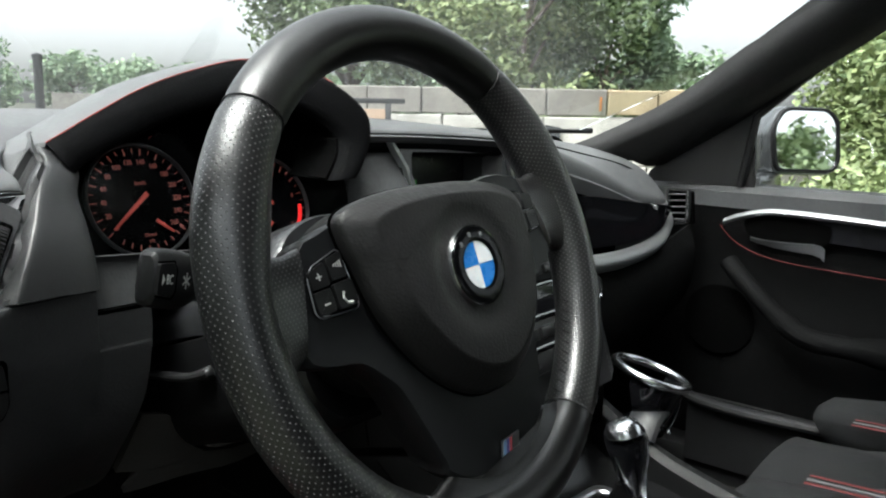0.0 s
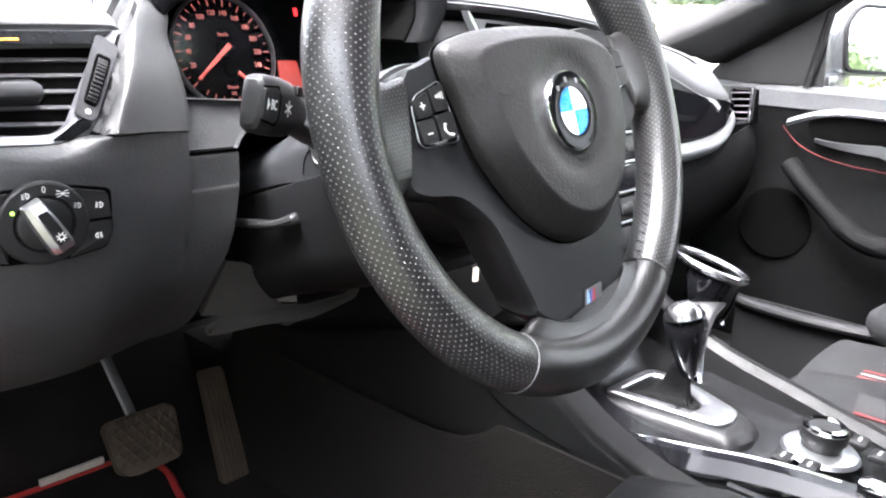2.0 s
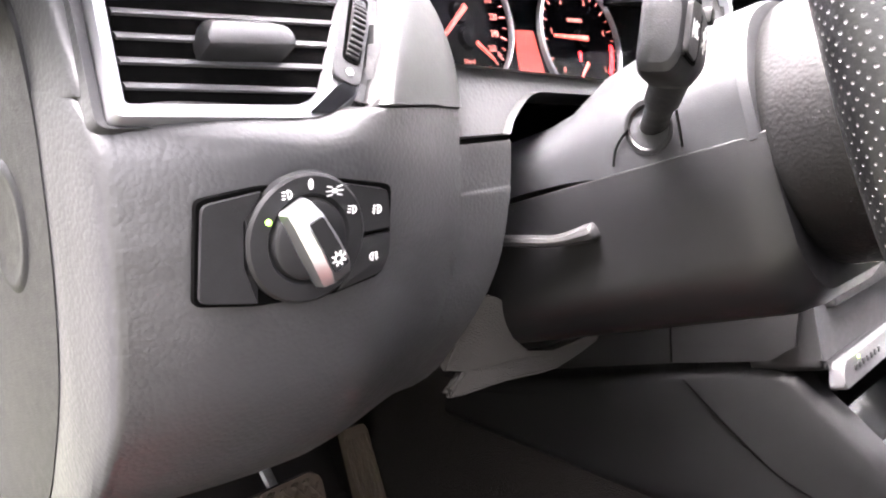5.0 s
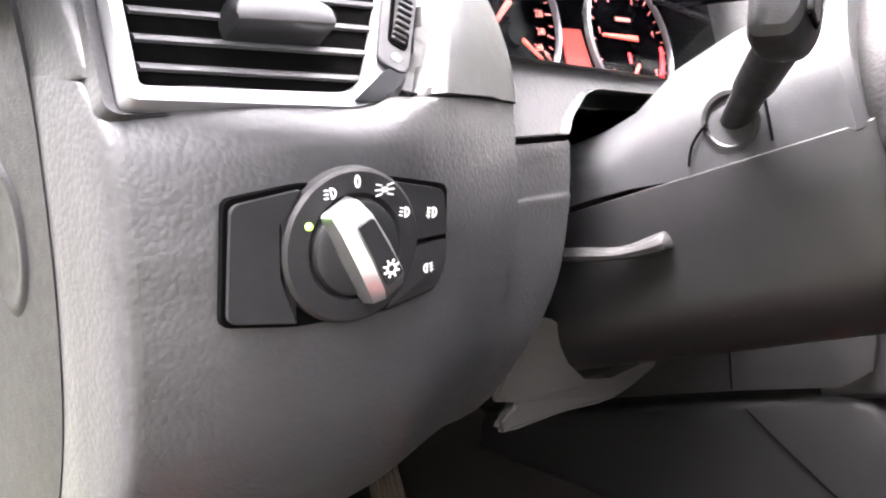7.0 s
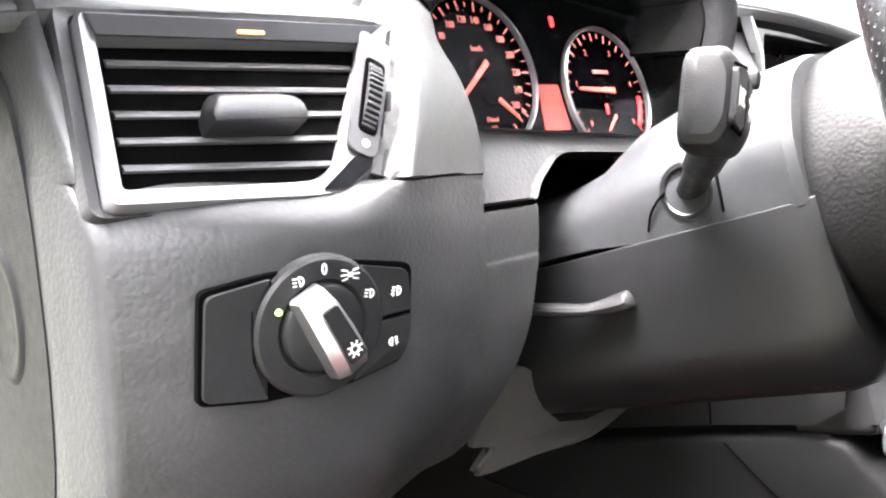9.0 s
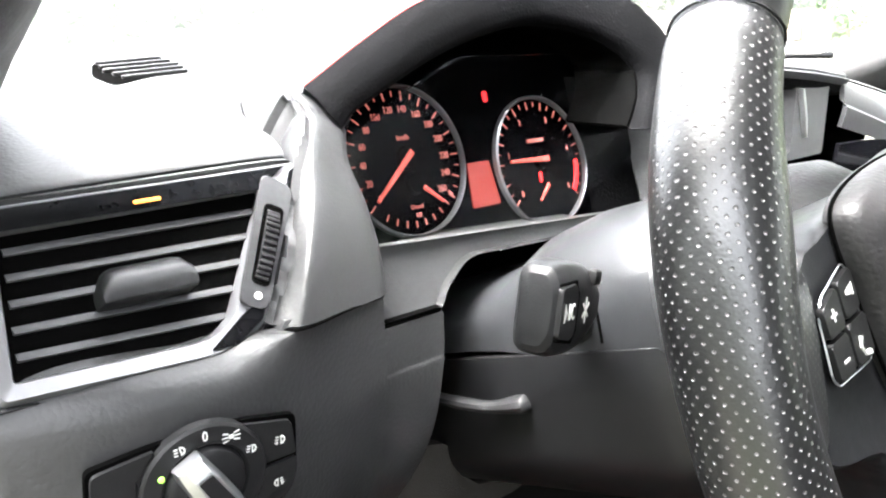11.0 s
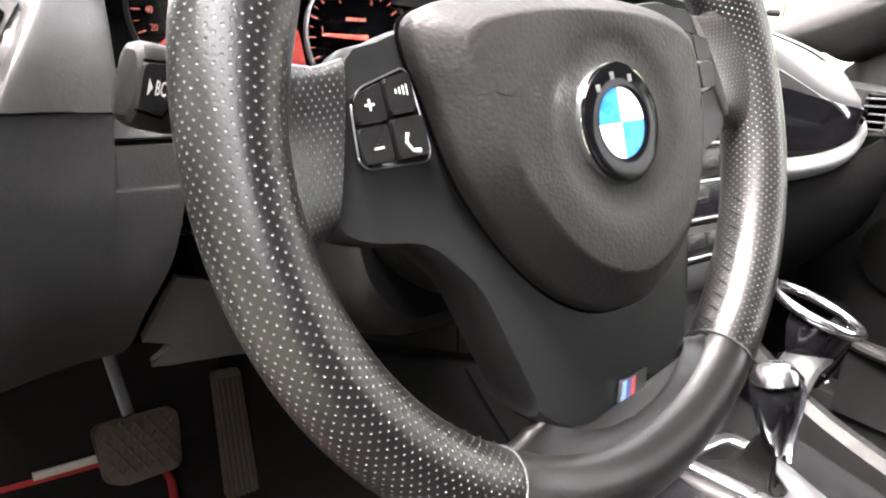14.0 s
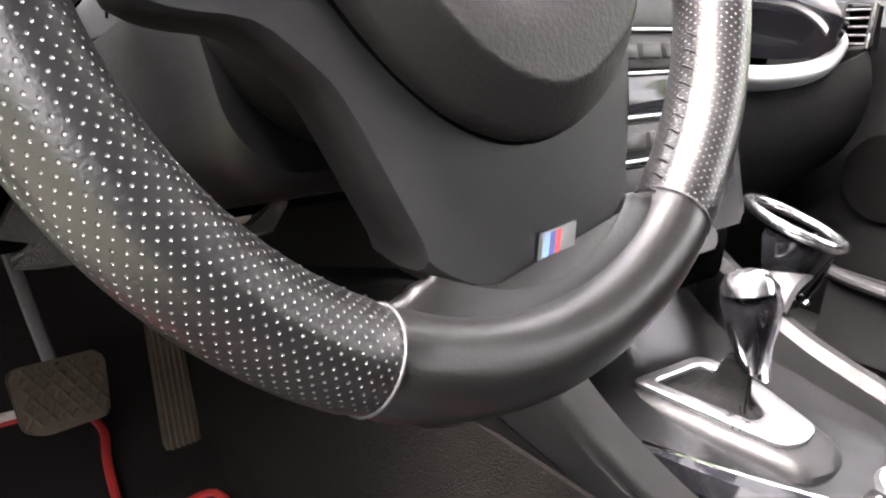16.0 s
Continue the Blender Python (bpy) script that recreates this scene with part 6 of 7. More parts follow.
idr = thing("control_knob", (0.432, 0.384, 0.640), "round black and silver control knob on the console", "control knob")
i_m = frame_m((0.432, 0.384, 0.6395), (1, 0, 0), (0, 1, 0.03)) @ Matrix.Scale(1.05, 4)
part("knob_plinth", lathe([(0, 0.006), (0.030, 0.006), (0.037, 0.004), (0.040, 0.0)], i_m, 48), SATIN, idr, "satin silver plinth")
part("knob_waist", lathe([(0.020, 0.006), (0.0205, 0.012), (0.0235, 0.016), (0.0240, 0.028), (0.022, 0.0305), (0, 0.031)], i_m, 48), HARD, idr)
part("knob_ring", lathe([(0.0150, 0.0312), (0.0165, 0.0330), (0.0215, 0.0320), (0.0232, 0.0290), (0.0212, 0.0285)], i_m, 48, closed=True), CHROME, idr, "chrome top ring")
for sx, dy in ((-0.052, 0.022), (-0.050, -0.004), (0.046, -0.026), (0.030, -0.050)):
    part("console_key", box((sx, dy, 0.004), (0.026, 0.018, 0.008), 0.003, i_m), BUTTON, idr)
    part("key_mark", box((sx, dy, 0.0083), (0.010, 0.0022, 0.0004), 0, i_m), WHITE, idr, smooth=0)
hb = thing("hand_brake", (0.34, 0.16, 0.64), "chrome tipped black hand brake lever", "hand brake")
part("brake_grip", tube([(0.325, 0.305, 0.672), (0.327, 0.22, 0.670), (0.33, 0.05, 0.655)], [0.013, 0.015, 0.014], 12), LEATHER, hb)
part("brake_tip", lathe([(0, 0.012), (0.009, 0.010), (0.0125, 0.0), (0.0125, -0.012)], frame_m((0.3245, 0.310, 0.6725), (1, 0, 0), (0, 0.03, 1)) @ Matrix.Rotation(radians(180), 4, "X"), 24), CHROME, hb)

cup = thing("cup_holder", (0.585, 0.60, 0.69), "black clip-on cup holder with polished chrome ring", "cup holder")
u_m = frame_m((0.612, 0.612, 0.768), (0.78, -0.55, -0.30), (0.5, 0.8, 0.10))
part("chrome_ring", lathe([(0.0530 + 0.0062 * math.cos(radians(a)), 0.0062 * math.sin(radians(a))) for a in range(0, 360, 30)], u_m, 64, closed=True), BRIGHT, cup, "polished chrome ring")
# open cone under the ring: its near wall and the foot that it runs down to
rows = []
for a in range(-150, 31, 12):
    c, q = math.cos(radians(a)), math.sin(radians(a))
    rows.append([u_m @ Vector((0.0520 * c, 0.0520 * q, -0.003)), u_m @ Vector((0.0500 * c, 0.0500 * q, -0.018)), u_m @ Vector((0.040 * c + 0.008, 0.036 * q - 0.006, -0.046)), u_m @ Vector((0.026 * c + 0.018, 0.020 * q - 0.010, -0.072))])
part("holder_wall", sheet(rows, 0.003, u_m.to_3x3() @ Vector((0, 1, 0))), GLOSS, cup, "gloss black tapering wall")
part("holder_foot", lathe([(0, -0.088), (0.020, -0.087), (0.028, -0.078), (0.029, -0.068), (0.024, -0.064), (0, -0.064)], u_m @ Matrix.Translation((0.018, -0.010, 0)), 32), GLOSS, cup)
part("chrome_strip", tube(spline([u_m @ Vector(p) for p in ((0.0545, 0.004, -0.003), (0.0570, -0.004, -0.024), (0.0535, -0.014, -0.050), (0.046, -0.022, -0.070))], 4), [0.005] * 5 + [0.004] * 5 + [0.003] * 3, 8, flat=0.5), BRIGHT, cup, "chrome strip down the side")
part("strip_end", lathe([(0, 0.005), (0.004, 0.003), (0.005, 0.0), (0, -0.004)], u_m @ Matrix.Translation((0.046, -0.024, -0.072)), 16), CHROME, cup)
part("clip_bracket", tube(spline([(0.556, 0.600, 0.690), (0.575, 0.600, 0.712), (0.600, 0.598, 0.722)], 4), 0.024, 12, flat=0.55), GREYTRIM, cup, "grey clip bracket")


# ---------------------------------------------------------------- seats
def seat(x0, label, y_front=0.47, high=1.0):
    s = thing("car_seat", (x0, -0.05, 0.425), label, "seat", "front seats")

    def pad(w0, w1, y0, y1, z, puff, name, material, lab=""):
        rows = []
        for i in range(13):
            v = i / 12
            y = y1 + (y0 - y1) * v
            zc = z - 0.02 * v
            line = []
            for j in range(11):
                u = j / 10
                bump = (math.sin(math.pi * min(max(u, 0.02), 0.98)) ** 0.5) * (math.sin(math.pi * min(max(v, 0.03), 0.97)) ** 0.35)
                line.append((w0 + (w1 - w0) * u, y, zc - 0.06 + (0.06 + puff) * bump))
            rows.append(line)
        part(name, sheet(rows, 0.05, (0, 0, -1)), material, s, lab, smooth=60)

    pad(x0 - 0.165, x0 + 0.165, -0.05, y_front, 0.668, 0.006, "cushion", CLOTH)
    pad(x0 - 0.150, x0 - 0.010, -0.03, y_front - 0.10, 0.674, 0.008, "cushion_inlay", GREYCLOTH, "grey cloth centre panel")
    pad(x0 - 0.008, x0 + 0.150, -0.03, y_front - 0.10, 0.674, 0.008, "cushion_inlay", GREYCLOTH, "grey cloth centre panel")
    for sx in (-1, 1):
        c = x0 + sx * 0.205
        rings = []
        for y, w, h in ((y_front - 0.02, 0.030, 0.02), (y_front - 0.04, 0.048, 0.052), (y_front - 0.12, 0.056, 0.075), (0.2, 0.058, 0.08), (0.0, 0.056, 0.082), (-0.12, 0.05, 0.06)):
            rings.append([Vector((c + w * math.cos(2 * math.pi * j / 18), y + 0.0 * j, 0.655 + high * h * math.sin(2 * math.pi * j / 18) * (1.0 if math.sin(2 * math.pi * j / 18) > 0 else 1.6))) for j in range(18)])
        part("bolster", loft(rings), CLOTH, s, "dark cloth side bolster", smooth=60)
        side = [[Vector((c - sx * 0.0, y, 0)) + Vector((sx * 0.0600 * math.cos(radians(a)), 0, 0.655 + 0.0835 * high * math.sin(radians(a)))) for a in (-25, -5, 15, 35, 55)] for y in (y_front - 0.115, 0.2, 0.0, -0.10)]
        part("bolster_panel", sheet(side, 0.004, (-sx, 0, 0)), GREYCLOTH, s, "grey cloth side panel", smooth=60)
        for a in (10, 24):
            part("stripe_piping", tube([(c + sx * 0.0605 * math.cos(radians(a)), y, 0.655 + 0.084 * high * math.sin(radians(a))) for y in (y_front - 0.117, 0.2, 0.0, -0.10)], 0.0020, 6, flat=0.9), REDSEAM, s, "red piping")
        for k, mt2 in enumerate((REDSEAM, GREYTHREAD, REDSEAM)):
            xx = x0 + sx * (0.118 + 0.014 * k)
            part("stripe_piping", tube([(xx, y, 0.682 - 0.05 * max(0, (y - 0.30)) ** 1.0 - 0.03 * (y < -0.02)) for y in (-0.03, 0.08, 0.2, 0.30, y_front - 0.09)], 0.0026, 6, flat=0.5), mt2, s, "red and grey stripe")
    # backrest
    rings = []
    for z, y, w in ((0.62, -0.10, 0.20), (0.75, -0.14, 0.235), (0.95, -0.20, 0.245), (1.12, -0.26, 0.225), (1.20, -0.285, 0.17)):
        rings.append([Vector((x0 + w * math.cos(2 * math.pi * j / 24), y - 0.05 + (0.065 + 0.02 * abs(math.cos(2 * math.pi * j / 24))) * math.sin(2 * math.pi * j / 24), z)) for j in range(24)])
    part("backrest", loft(rings), CLOTH, s, smooth=60)
    rings = []
    for z, w in ((1.22, 0.10), (1.26, 0.13), (1.36, 0.125), (1.40, 0.08)):
        rings.append([Vector((x0 + w * math.cos(2 * math.pi * j / 20), -0.31 + 0.045 * math.sin(2 * math.pi * j / 20), z)) for j in range(20)])
    part("headrest", loft(rings), CLOTH, s, smooth=60)
    for sx in (-1, 1):
        part("headrest_post", tube([(x0 + sx * 0.05, -0.30, 1.17), (x0 + sx * 0.05, -0.31, 1.25)], 0.006, 8), CHROME, s)
    part("seat_base", box((x0, 0.12, 0.53), (0.40, 0.50, 0.20), 0.03), HARD, s)
    return s


seat(0.815, "dark cloth passenger seat with grey centre and red stripes", 0.50, 0.55).location.z -= 0.03
seat(-0.085, "dark cloth driver's seat, front edge just in view", 0.50)

# ---------------------------------------------------------------- passenger's door
door = thing("passenger_door", (1.12, 0.2, 0.45), "black car door with silver trim, pull handle and red seam", "car door")
DX = 1.085
ctrl = []
for y in (0.86, 0.70, 0.50, 0.25, -0.1, -0.55):
    f = 0.02 * max(0, y - 0.6) / 0.26
    ctrl.append([(DX + 0.055, y, 1.000), (DX + 0.012 + f, y, 0.998), (DX - 0.002 + f, y, 0.985), (DX + 0.002 + f, y, 0.955), (DX + 0.010 + f, y, 0.90), (DX + 0.012 + f, y, 0.80), (DX + 0.002 + f, y, 0.72), (DX + 0.006 + f, y, 0.60), (DX + 0.016 + f, y, 0.46)])
# lower door painted over-dark for shade, belt above it pale
part("door_panel", sheet(smooth_rows(ctrl, 3, 4), 0.012, (1, 0, 0)), SHADETRIM, door, "soft black door panel, shade put into its colour")
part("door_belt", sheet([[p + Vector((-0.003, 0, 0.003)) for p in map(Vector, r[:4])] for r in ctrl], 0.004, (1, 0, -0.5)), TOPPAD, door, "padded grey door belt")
ctrl = [[(DX - 0.012 - 0.006 * (q == 1), y, z - 0.012 + 0.0065 * q) for q in (0, 1, 2)] for y, z in ((0.690, 0.938), (0.66, 0.951), (0.62, 0.962), (0.58, 0.965), (0.48, 0.962), (0.30, 0.954), (0.0, 0.946), (-0.4, 0.940))]
part("silver_trim", sheet(smooth_rows(ctrl, 4, 2), 0.004, (1, 0, 0)), SILVER, door, "brushed silver trim strip")
ctrl = [[(DX - 0.004, y, z + dz) for dz in (0.0, -0.02, -0.045)] for y, z in ((0.62, 0.955), (0.50, 0.957), (0.30, 0.948), (0.0, 0.940), (-0.4, 0.932))]
part("gloss_trim", sheet(smooth_rows(ctrl, 4, 3), 0.004, (1, 0, 0)), GLOSS, door)
part("handle_recess", prism(rounded([(-0.07, -0.020), (0.06, -0.026), (0.085, 0.012), (0.05, 0.026), (-0.075, 0.018)], 0.016), 0.004, frame_m((DX - 0.005, 0.575, 0.925), (0, -1, 0), (0, 0, 1)) @ Matrix.Rotation(radians(180), 4, "Y"), 0.001), PIT, door)
part("door_handle", loft([[Vector((DX - 0.022 - 0.010 * math.sin(math.pi * u) + dx, y, z + dz)) for dx, dz in ((-0.004, 0.005), (0.001, 0.006), (0.004, 0.005 - 0.019 * (0.25 + 0.75 * u)), (-0.001, 0.004 - 0.019 * (0.25 + 0.75 * u)))] for u, y, z in ((0, 0.634, 0.905), (0.15, 0.615, 0.9035), (0.35, 0.59, 0.903), (0.6, 0.555, 0.9035), (0.85, 0.525, 0.905), (0.95, 0.512, 0.902), (1, 0.506, 0.896))]), SATIN, door, "satin silver door handle")
part("red_seam", tube(spline([(DX - 0.004, 0.70, 0.925), (DX - 0.002, 0.665, 0.893), (DX - 0.001, 0.60, 0.871), (DX - 0.001, 0.48, 0.862), (DX - 0.001, 0.25, 0.858), (DX - 0.001, -0.3, 0.855)], 5), 0.0008, 6), REDSEAM, door, "red stitched seam")
part("pull_handle", tube(spline([(DX - 0.02, 0.672, 0.860), (DX - 0.035, 0.63, 0.825), (DX - 0.045, 0.56, 0.770), (DX - 0.048, 0.51, 0.745), (DX - 0.045, 0.44, 0.742), (DX - 0.04, 0.2, 0.742), (DX - 0.03, -0.2, 0.74)], 4), [0.019] * 8 + [0.023] * 9 + [0.032] * 8, 12, flat=0.85), SHADETRIM, door, "slanting black pull handle and armrest, darkened as in shade")
part("loudspeaker", lathe([(0, 0.002), (0.055, 0.004), (0.062, 0.008), (0.066, 0.004), (0.068, 0.0)], frame_m((DX + 0.002, 0.690, 0.740), (0, -1, 0), (0, 0, 1)) @ Matrix.Rotation(radians(180), 4, "Y"), 48), PIT, door, "round black loudspeaker grille")
part("door_pocket", tube(spline([(DX - 0.03, 0.76, 0.600), (DX - 0.045, 0.70, 0.585), (DX - 0.055, 0.55, 0.585), (DX - 0.055, 0.30, 0.600), (DX - 0.05, 0.0, 0.61), (DX - 0.045, -0.4, 0.615)], 4), 0.013, 10, flat=0.8), SMOOTH, door, "rim of the black door pocket")
part("pocket_wall", sheet([[(DX - 0.045, y, z) for z in (0.595, 0.52, 0.46)] for y in (0.72, 0.4, 0.0, -0.4)], 0.01, (1, 0, 0)), HARD, door)
part("sail_panel", prism([(-0.020, 0.0), (0.20, 0.0), (0.19, 0.02), (0.03, 0.165), (-0.004, 0.180), (-0.012, 0.10)], 0.008, Matrix(((0, 0, 1, DX + 0.012), (1, 0, 0, 0.665), (0, 1, 0, 0.998), (0, 0, 0, 1))), 0.002), HARD, door, "dark triangular mirror panel")
part("window_frame", tube([(DX + 0.01, 0.672, 1.0), (DX + 0.005, 0.650, 1.13), (DX - 0.03, 0.48, 1.27), (DX - 0.06, 0.30, 1.355), (DX - 0.08, -0.2, 1.40), (DX - 0.07, -0.55, 1.38)], 0.008, 8), HARD, door)
pane = part("window_pane", sheet([[(DX + 0.02 - 0.1 * max(0, z - 1.0) / 0.35, y, z) for y in ys] for z, ys in ((0.99, (0.66, 0.3, -0.5)), (1.15, (0.61, 0.3, -0.5)), (1.34, (0.32, 0.1, -0.5)))], 0.003, (1, 0, 0)), GLASS, door, "clear side window")
pane.visible_shadow = False

mir = thing("door_mirror", (1.24, 0.62, 1.0), "grey painted door mirror with trees in the glass", "door mirror")
mm = frame_m((1.250, 0.612, 1.083), (0.80, -0.60, 0.02), (0.055, 0.09, 1)) @ Matrix.Diagonal((0.88, 1.08, 1.1, 1))
rings = []
for z, s in ((-0.085, 0.35), (-0.07, 0.70), (-0.04, 0.93), (-0.01, 1.02), (0.004, 1.0), (0.008, 0.97)):
    rings.append([mm @ Vector((x * s - (0.012 if z < -0.03 else 0), y * s, z)) for x, y in rounded([(-0.088, -0.058), (0.070, -0.062), (0.088, -0.040), (0.086, 0.040), (0.060, 0.060), (-0.060, 0.064), (-0.092, 0.030)], 0.02, 4)])
part("mirror_housing", loft(rings), PAINT, mir, "grey painted housing")
gm = rounded([(-0.074, -0.048), (0.064, -0.053), (0.079, -0.036), (0.077, 0.034), (0.054, 0.052), (-0.052, 0.055), (-0.080, 0.026)], 0.016, 4)
part("mirror_rim", band([(x * 1.10, y * 1.10) for x, y in gm], gm, 0.012, mm, base=0.004), HARD, mir)
part("mirror_glass", prism(gm, 0.003, mm, 0.0004, base=0.0095), MIRROR, mir, "mirror glass")
part("mirror_foot", box((1.165, 0.665, 1.005), (0.13, 0.06, 0.035), 0.012), PAINT, mir)

# the driver's door stands wide open in front of the camera's shoulder
dd = thing("driver_door", (-0.50, 0.90, 0.36), "grey painted driver's door standing wide open", "car door")
d_m = frame_m((-0.47, 0.98, 0.36), (-0.965, -0.26, 0), (0, 0, 1))
part("door_skin", prism(rounded([(0.0, 0.0), (0.95, 0.0), (1.02, 0.12), (1.02, 0.58), (0.95, 0.66), (0.0, 0.62)], 0.05), 0.05, d_m, 0.01, base=-0.09), PAINT, dd, "grey painted door skin")
part("door_lining", prism(rounded([(0.03, 0.03), (0.92, 0.03), (0.98, 0.14), (0.98, 0.56), (0.92, 0.63), (0.03, 0.60)], 0.05), 0.05, d_m, 0.01, base=-0.038), SMOOTH, dd, "black door lining")


# ---------------------------------------------------------------- outside
def ground_mat():
    m, t, b = nodes_of("sandy_ground")
    co = t.nodes.new("ShaderNodeTexCoord")
    n1 = t.nodes.new("ShaderNodeTexNoise")
    n1.inputs["Scale"].default_value, n1.inputs["Detail"].default_value = 0.35, 6
    n2 = t.nodes.new("ShaderNodeTexNoise")
    n2.inputs["Scale"].default_value, n2.inputs["Detail"].default_value = 9, 8
    ra = t.nodes.new("ShaderNodeValToRGB")
    ra.color_ramp.elements[0].color, ra.color_ramp.elements[1].color = (0.025, 0.033, 0.013, 1), (0.055, 0.050, 0.040, 1)
    ra.color_ramp.elements[0].position, ra.color_ramp.elements[1].position = 0.42, 0.58
    ad = t.nodes.new("ShaderNodeMath")
    ad.operation = "MULTIPLY_ADD"
    ad.inputs[1].default_value = 0.35
    t.links.new(co.outputs["Object"], n1.inputs["Vector"])
    t.links.new(co.outputs["Object"], n2.inputs["Vector"])
    sub = t.nodes.new("ShaderNodeMath")
    sub.operation = "SUBTRACT"
    sub.inputs[1].default_value = 0.17
    t.links.new(n2.outputs["Fac"], ad.inputs[0])
    t.links.new(n1.outputs["Fac"], ad.inputs[2])
    t.links.new(ad.outputs[0], sub.inputs[0])
    t.links.new(sub.outputs[0], ra.inputs["Fac"])
    t.links.new(ra.outputs[0], b.inputs["Base Color"])
    b.inputs["Roughness"].default_value = 0.95
    return m


GROUND = ground_mat()
CONC = mat("weathered_concrete", (0.52, 0.50, 0.46), 0.9, grain=(60, 4.0, 1.0), vary=0.35, vary_scale=2.2)
CONC2 = mat("dark_weathered_concrete", (0.25, 0.235, 0.21), 0.9, grain=(60, 4.0, 1.0), vary=0.4, vary_scale=2.2)
CONC3 = mat("ochre_weathered_concrete", (0.36, 0.29, 0.19), 0.9, grain=(60, 4.0, 1.0), vary=0.35, vary_scale=2.2)
RUST = mat("rust_streak", (0.45, 0.17, 0.05), 0.9, vary=0.3)
BRICK = mat("pale_brick", (0.46, 0.33, 0.24), 0.9, grain=(50, 4.0, 1.0), vary=0.3, vary_scale=3)
BARK = mat("tree_bark", (0.075, 0.06, 0.045), 0.95, grain=(40, 12.0, 0.3), vary=0.4)
POST = mat("dark_painted_steel", (0.03, 0.032, 0.034), 0.5)


def leaf_mat(name, a, b_):
    m, t, b = nodes_of(name)
    g = t.nodes.new("ShaderNodeNewGeometry")
    ra = t.nodes.new("ShaderNodeValToRGB")
    ra.color_ramp.elements[0].color, ra.color_ramp.elements[1].color = (*a, 1), (*b_, 1)
    t.links.new(g.outputs["Random Per Island"], ra.inputs["Fac"])
    t.links.new(ra.outputs[0], b.inputs["Base Color"])
    b.inputs["Roughness"].default_value = 0.6
    b.inputs["Subsurface Weight"].default_value = 0.0
    return m


LEAF = leaf_mat("green_leaves", (0.070, 0.110, 0.046), (0.19, 0.255, 0.110))
LEAF2 = leaf_mat("yellow_green_leaves", (0.12, 0.17, 0.065), (0.28, 0.33, 0.145))
# paler and bluer for the far trees: haze painted into the leaves
LEAF3 = leaf_mat("hazed_blue_green_leaves", (0.12, 0.19, 0.11), (0.27, 0.36, 0.21))

rows = [[(x, y, 0.0) for x in (-900, -60, -10, 10, 60, 900)] for y in (-900, -60, -10, 10, 60, 900)]
alone("ground", sheet(rows, 0.2, (0, 0, -1)), GROUND, "dry grassy and sandy ground", "ground", "structure")


def polar(yaw, d, z=0.0):
    return Vector((-0.416 + d * math.sin(radians(yaw)), 0.157 + d * math.cos(radians(yaw)), z))


# concrete block wall across the view of the windscreen
wall = thing("block_wall", polar(54, 12.0), "low wall of stacked weathered concrete blocks", "wall", kind="structure")
w_dir = Vector((math.cos(radians(54)), -math.sin(radians(54)), 0))
w_o = polar(54, 12.0)
wb_m = frame_m(w_o, w_dir, (0, 0, 1))
rnd = random.Random(5)
for course, (z0, h) in enumerate(((0.0, 0.36), (0.36, 0.72), (1.09, 0.39))):
    x = -2.55 + 0.35 * course * (course == 1)
    while x < 2.70:
        ln = (1.55, 1.35, 0.86)[course] * rnd.uniform(0.85, 1.12)
        ln = min(ln, 2.80 - x)
        if ln > 0.2:
            m2 = (CONC, CONC, CONC3 if x > 1.3 else CONC2)[course]
            part("block", box((x + ln / 2, z0 + h / 2, rnd.uniform(-0.02, 0.02)), (ln - 0.02, h - 0.012, 0.5), 0.015, wb_m, seg=1), m2, wall)
        x += ln
part("rust_streak", box((1.58, 1.27, 0.262), (0.035, 0.20, 0.006), 0.002, wb_m), RUST, wall, "orange rust streak")
part("leaning_slab", box((0, 0, 0), (0.62, 0.04, 0.52), 0.01, wb_m @ Matrix.Translation((0.70, 0.80, 0.48)) @ Matrix.Rotation(radians(-8), 4, "Z") @ Matrix.Rotation(radians(38), 4, "X")), POST, wall)

far_wall = thing("boundary_wall", polar(30, 70.0), "long pale boundary wall in the distance", "wall", kind="structure")
f_m = frame_m(polar(30, 70.0), (math.cos(radians(30)), -math.sin(radians(30)), 0), (0, 0, 1))
for i in range(14):
    part("wall_panel", box((-5.2 + i * 2.5, 0.95, 0), (2.44, 1.9, 0.12), 0.02, f_m, seg=1), CONC2, far_wall)
    part("wall_post", box((-6.45 + i * 2.5, 1.0, -0.03), (0.14, 2.0, 0.16), 0.02, f_m, seg=1), CONC2, far_wall)

bench = thing("steel_barrier", polar(45, 9.6), "dark steel barrier with brick infill behind the car", "barrier", kind="structure")
q = frame_m(polar(45.5, 9.6), (math.cos(radians(47)), -math.sin(radians(47)), 0), (0, 0, 1))
part("infill", box((-0.75, 0.66, -0.06), (1.9, 0.95, 0.20), 0.01, q), BRICK, bench)
part("top_rail", box((-0.75, 1.23, 0.0), (2.3, 0.06, 0.10), 0.01, q), POST, bench)
for x in (-1.75, 0.2):
    part("barrier_post", box((x, 0.60, 0.08), (0.07, 1.20, 0.07), 0.01, q), POST, bench)
post = thing("fence_post", polar(24, 9.0), "dark steel fence post", "post")
part("post_shaft", tube([polar(24, 9.0, -0.02), polar(24, 9.0, 1.58)], 0.045, 10), POST, post)
part("post_cap", lathe([(0, 0.03), (0.05, 0.01), (0.055, -0.03)], Matrix.Translation(polar(24, 9.0, 1.59)), 16), POST, post)
lampp = thing("street_pole", polar(79.2, 30.0), "pale steel street pole", "pole")
part("pole_shaft", tube([polar(79.2, 30.0, -0.02), polar(79.2, 30, 4.6)], 0.09, 10), CONC, lampp)


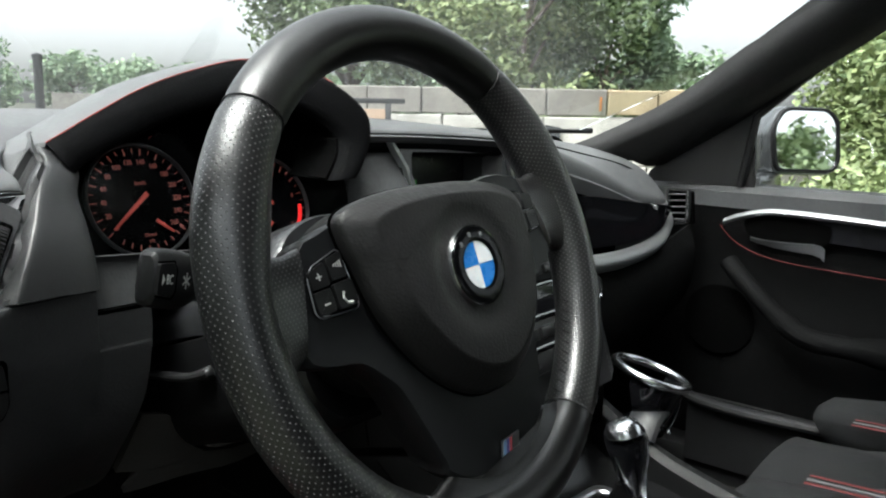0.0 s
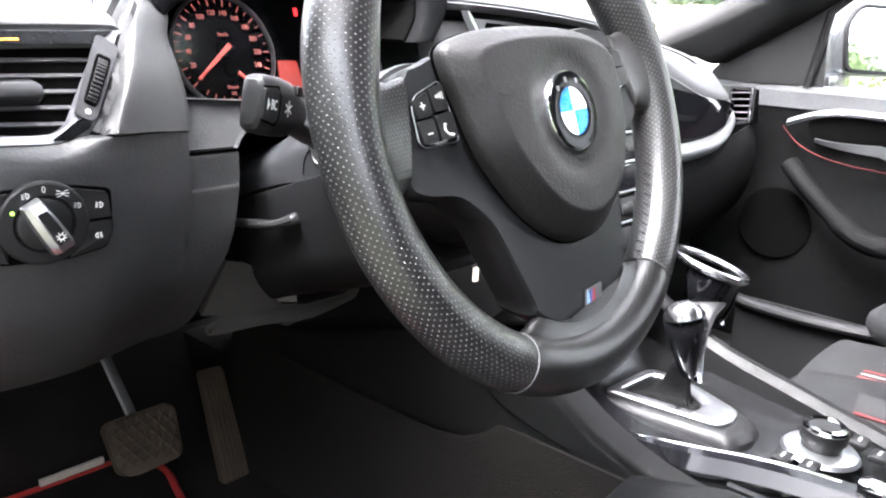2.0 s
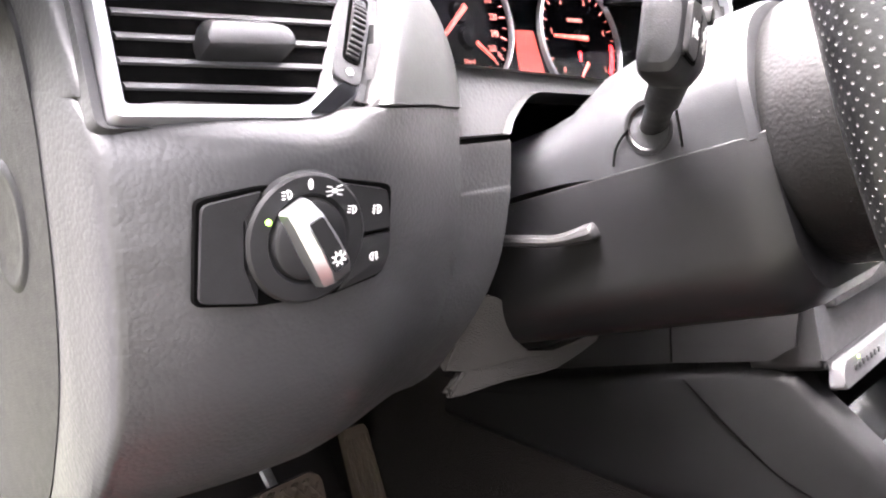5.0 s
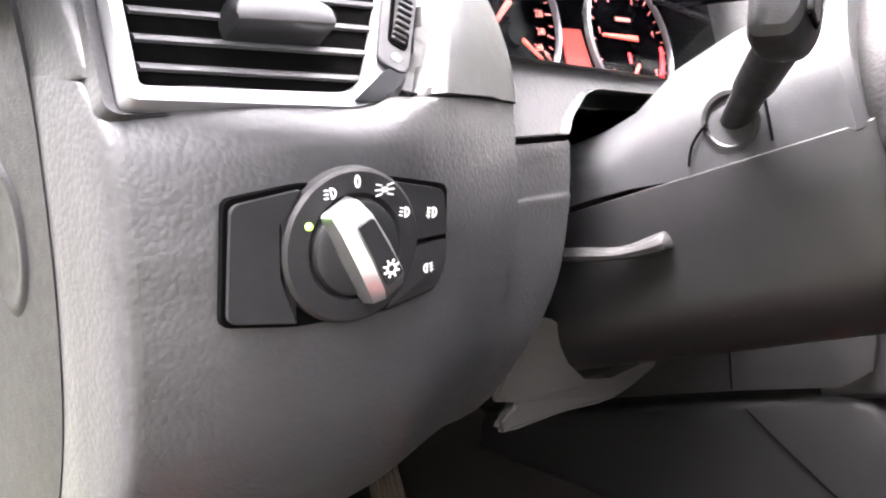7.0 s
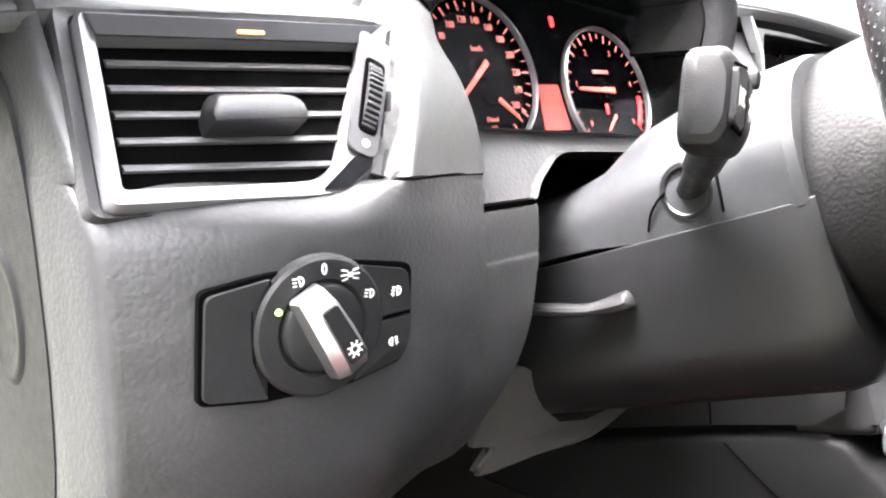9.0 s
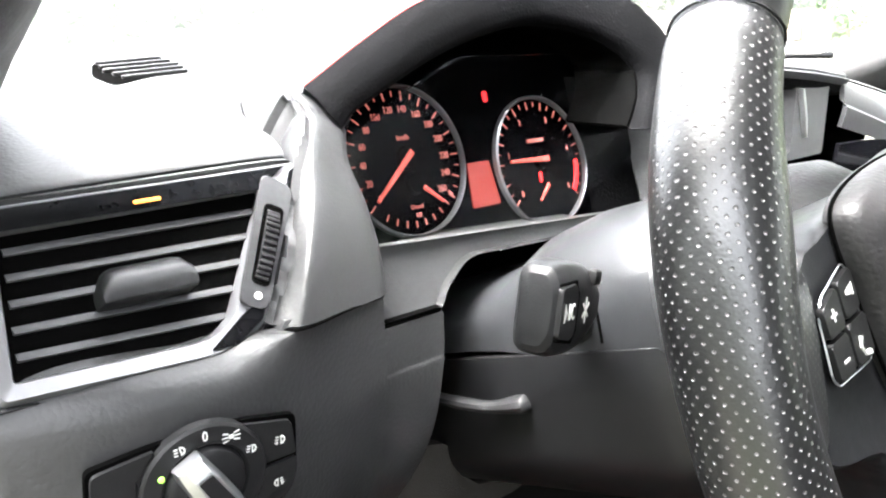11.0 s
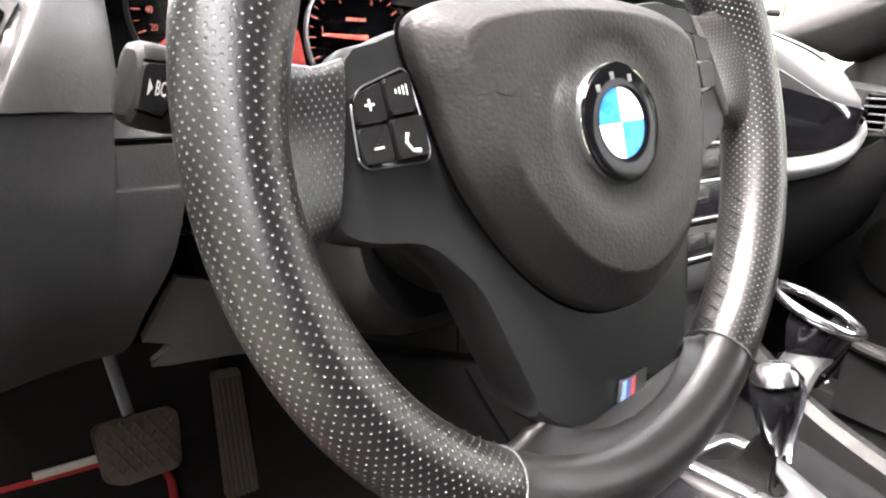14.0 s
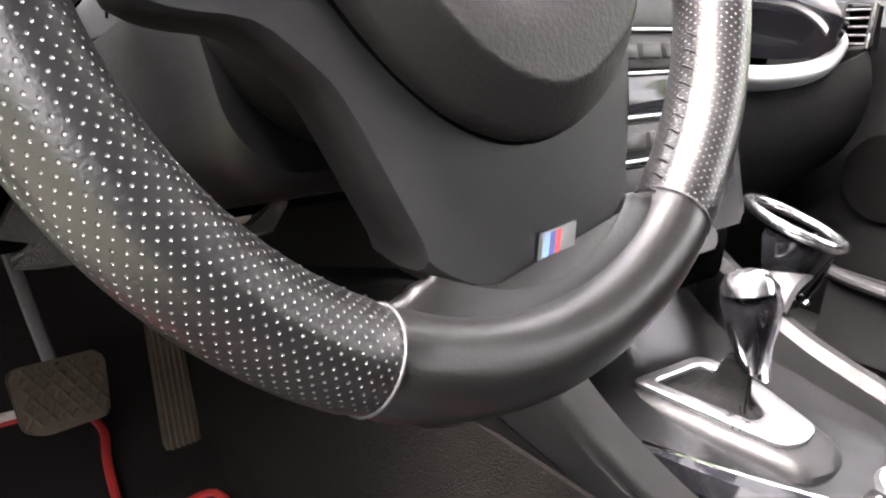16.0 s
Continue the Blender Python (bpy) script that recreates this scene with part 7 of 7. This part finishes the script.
# ---------------------------------------------------------------- trees
def leaf_quad(bm, p, s, rng):
    a = Vector((rng.gauss(0, 1), rng.gauss(0, 1), rng.gauss(0, 0.7))).normalized()
    b = a.cross(Vector((rng.gauss(0, 1), rng.gauss(0, 1), rng.gauss(0, 1)))).normalized()
    v = [bm.verts.new(p + s * q) for q in (a * -1.0, b * 0.42, a, b * -0.42)]
    bm.faces.new(v)


def tree(base, height, crown_r, seed, leaves, leafm, leaf=0.10, low=0.25, label="leafy green tree"):
    rng = random.Random(seed)
    t = thing("tree", base, label, "tree", "trees")
    base = Vector(base)
    tr = None
    trunk = [base + Vector((0.15 * math.sin(i + seed) * i / 5, 0.15 * math.cos(i * 1.3 + seed) * i / 5, height * 0.16 * i)) for i in range(6)]
    trunk[0].z -= 0.05
    tr = tube(spline(trunk, 3), [max(0.035 * height * (1 - i / 17), 0.02) * 0.6 for i in range(16)], 9)
    clumps = []
    for i in range(22):
        u = rng.uniform(low, 1.0)
        a = rng.uniform(0, 6.283)
        r = crown_r * (0.35 + 0.75 * math.sin(math.pi * min(0.12 + u * 0.85, 1))) * rng.uniform(0.45, 1.0)
        e = base + Vector((r * math.cos(a), r * math.sin(a), height * (low * 0.6 + (1 - low * 0.6) * u) * rng.uniform(0.92, 1.04)))
        s = trunk[min(int(u * 5), 5)] if u < 0.95 else trunk[5]
        mid = s.lerp(e, 0.5) + Vector((0, 0, 0.06 * height * rng.uniform(0, 1)))
        tr = tube(spline([s, mid, e], 3), [max(0.010 * height * (1 - j / 6.5), 0.012) for j in range(7)], 5, bm=tr)
        clumps.append((e, crown_r * rng.uniform(0.22, 0.42)))
        clumps.append((mid.lerp(e, 0.4), crown_r * rng.uniform(0.18, 0.32)))
    part("trunk", tr, BARK, t)
    bm = bmesh.new()
    per = leaves // len(clumps)
    for c, r in clumps:
        for _ in range(per):
            d = Vector((rng.gauss(0, 1), rng.gauss(0, 1), rng.gauss(0, 0.75)))
            d = d.normalized() * r * (rng.random() ** 0.45)
            leaf_quad(bm, c + d, leaf * rng.uniform(0.6, 1.3), rng)
    part("crown", bm, leafm, t, "uneven crown of small leaves", smooth=0)


tree(polar(52, 19), 9.0, 3.6, 1, 28000, LEAF, 0.115, 0.22, "tall dark green tree behind the wall")
tree(polar(44, 24), 10.5, 3.6, 2, 22000, LEAF, 0.13, 0.22, "tall dark green tree behind the wall")
tree(polar(56.5, 15.5), 5.4, 2.0, 3, 20000, LEAF2, 0.08, 0.10, "yellow-green bushy tree behind the wall")
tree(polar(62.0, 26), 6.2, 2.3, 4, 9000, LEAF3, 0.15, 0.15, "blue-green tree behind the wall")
tree(polar(66.0, 38), 4.6, 2.2, 5, 6000, LEAF3, 0.18, 0.15, "distant blue-green tree, haze in its leaf colour")
tree(polar(85, 9.5), 6.6, 1.9, 6, 24000, LEAF, 0.075, 0.30, "broad green tree beside the car")
tree(polar(89, 14), 8.0, 3.2, 7, 26000, LEAF, 0.09, 0.12, "broad green tree beside the car")
tree(polar(84, 7.5), 2.0, 1.4, 8, 18000, LEAF2, 0.045, 0.05, "light green bush beside the car")
tree(polar(81, 17), 3.2, 2.2, 9, 14000, LEAF2, 0.08, 0.05, "light green bush beside the car")
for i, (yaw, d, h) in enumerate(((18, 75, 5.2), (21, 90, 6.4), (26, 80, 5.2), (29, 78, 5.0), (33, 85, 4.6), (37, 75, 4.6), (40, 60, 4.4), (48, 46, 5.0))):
    tree(polar(yaw, d), h, 3.4, 20 + i, 3500, LEAF3, 0.30, 0.08, "distant green tree, haze in its leaf colour")
# negative yaws: unseen row added at the left, blocking low sky light
for i, (yaw, d, h) in enumerate(((128, 16, 3.4), (150, 18, 4.2), (110, 18, 7.0), (-140, 12, 8.0), (-122, 11, 7.5), (-105, 10, 8.0), (-90, 11, 7.0), (-75, 10, 7.5), (-60, 12, 8.0), (-45, 14, 8.0), (-30, 17, 7.0), (176, 28, 5.0), (155, 14, 3.4), (186, 22, 3.2))):
    tree(polar(yaw, d), h, 2.8, 40 + i, 6000, LEAF, 0.19, 0.08, "leafy green tree out of direct view")
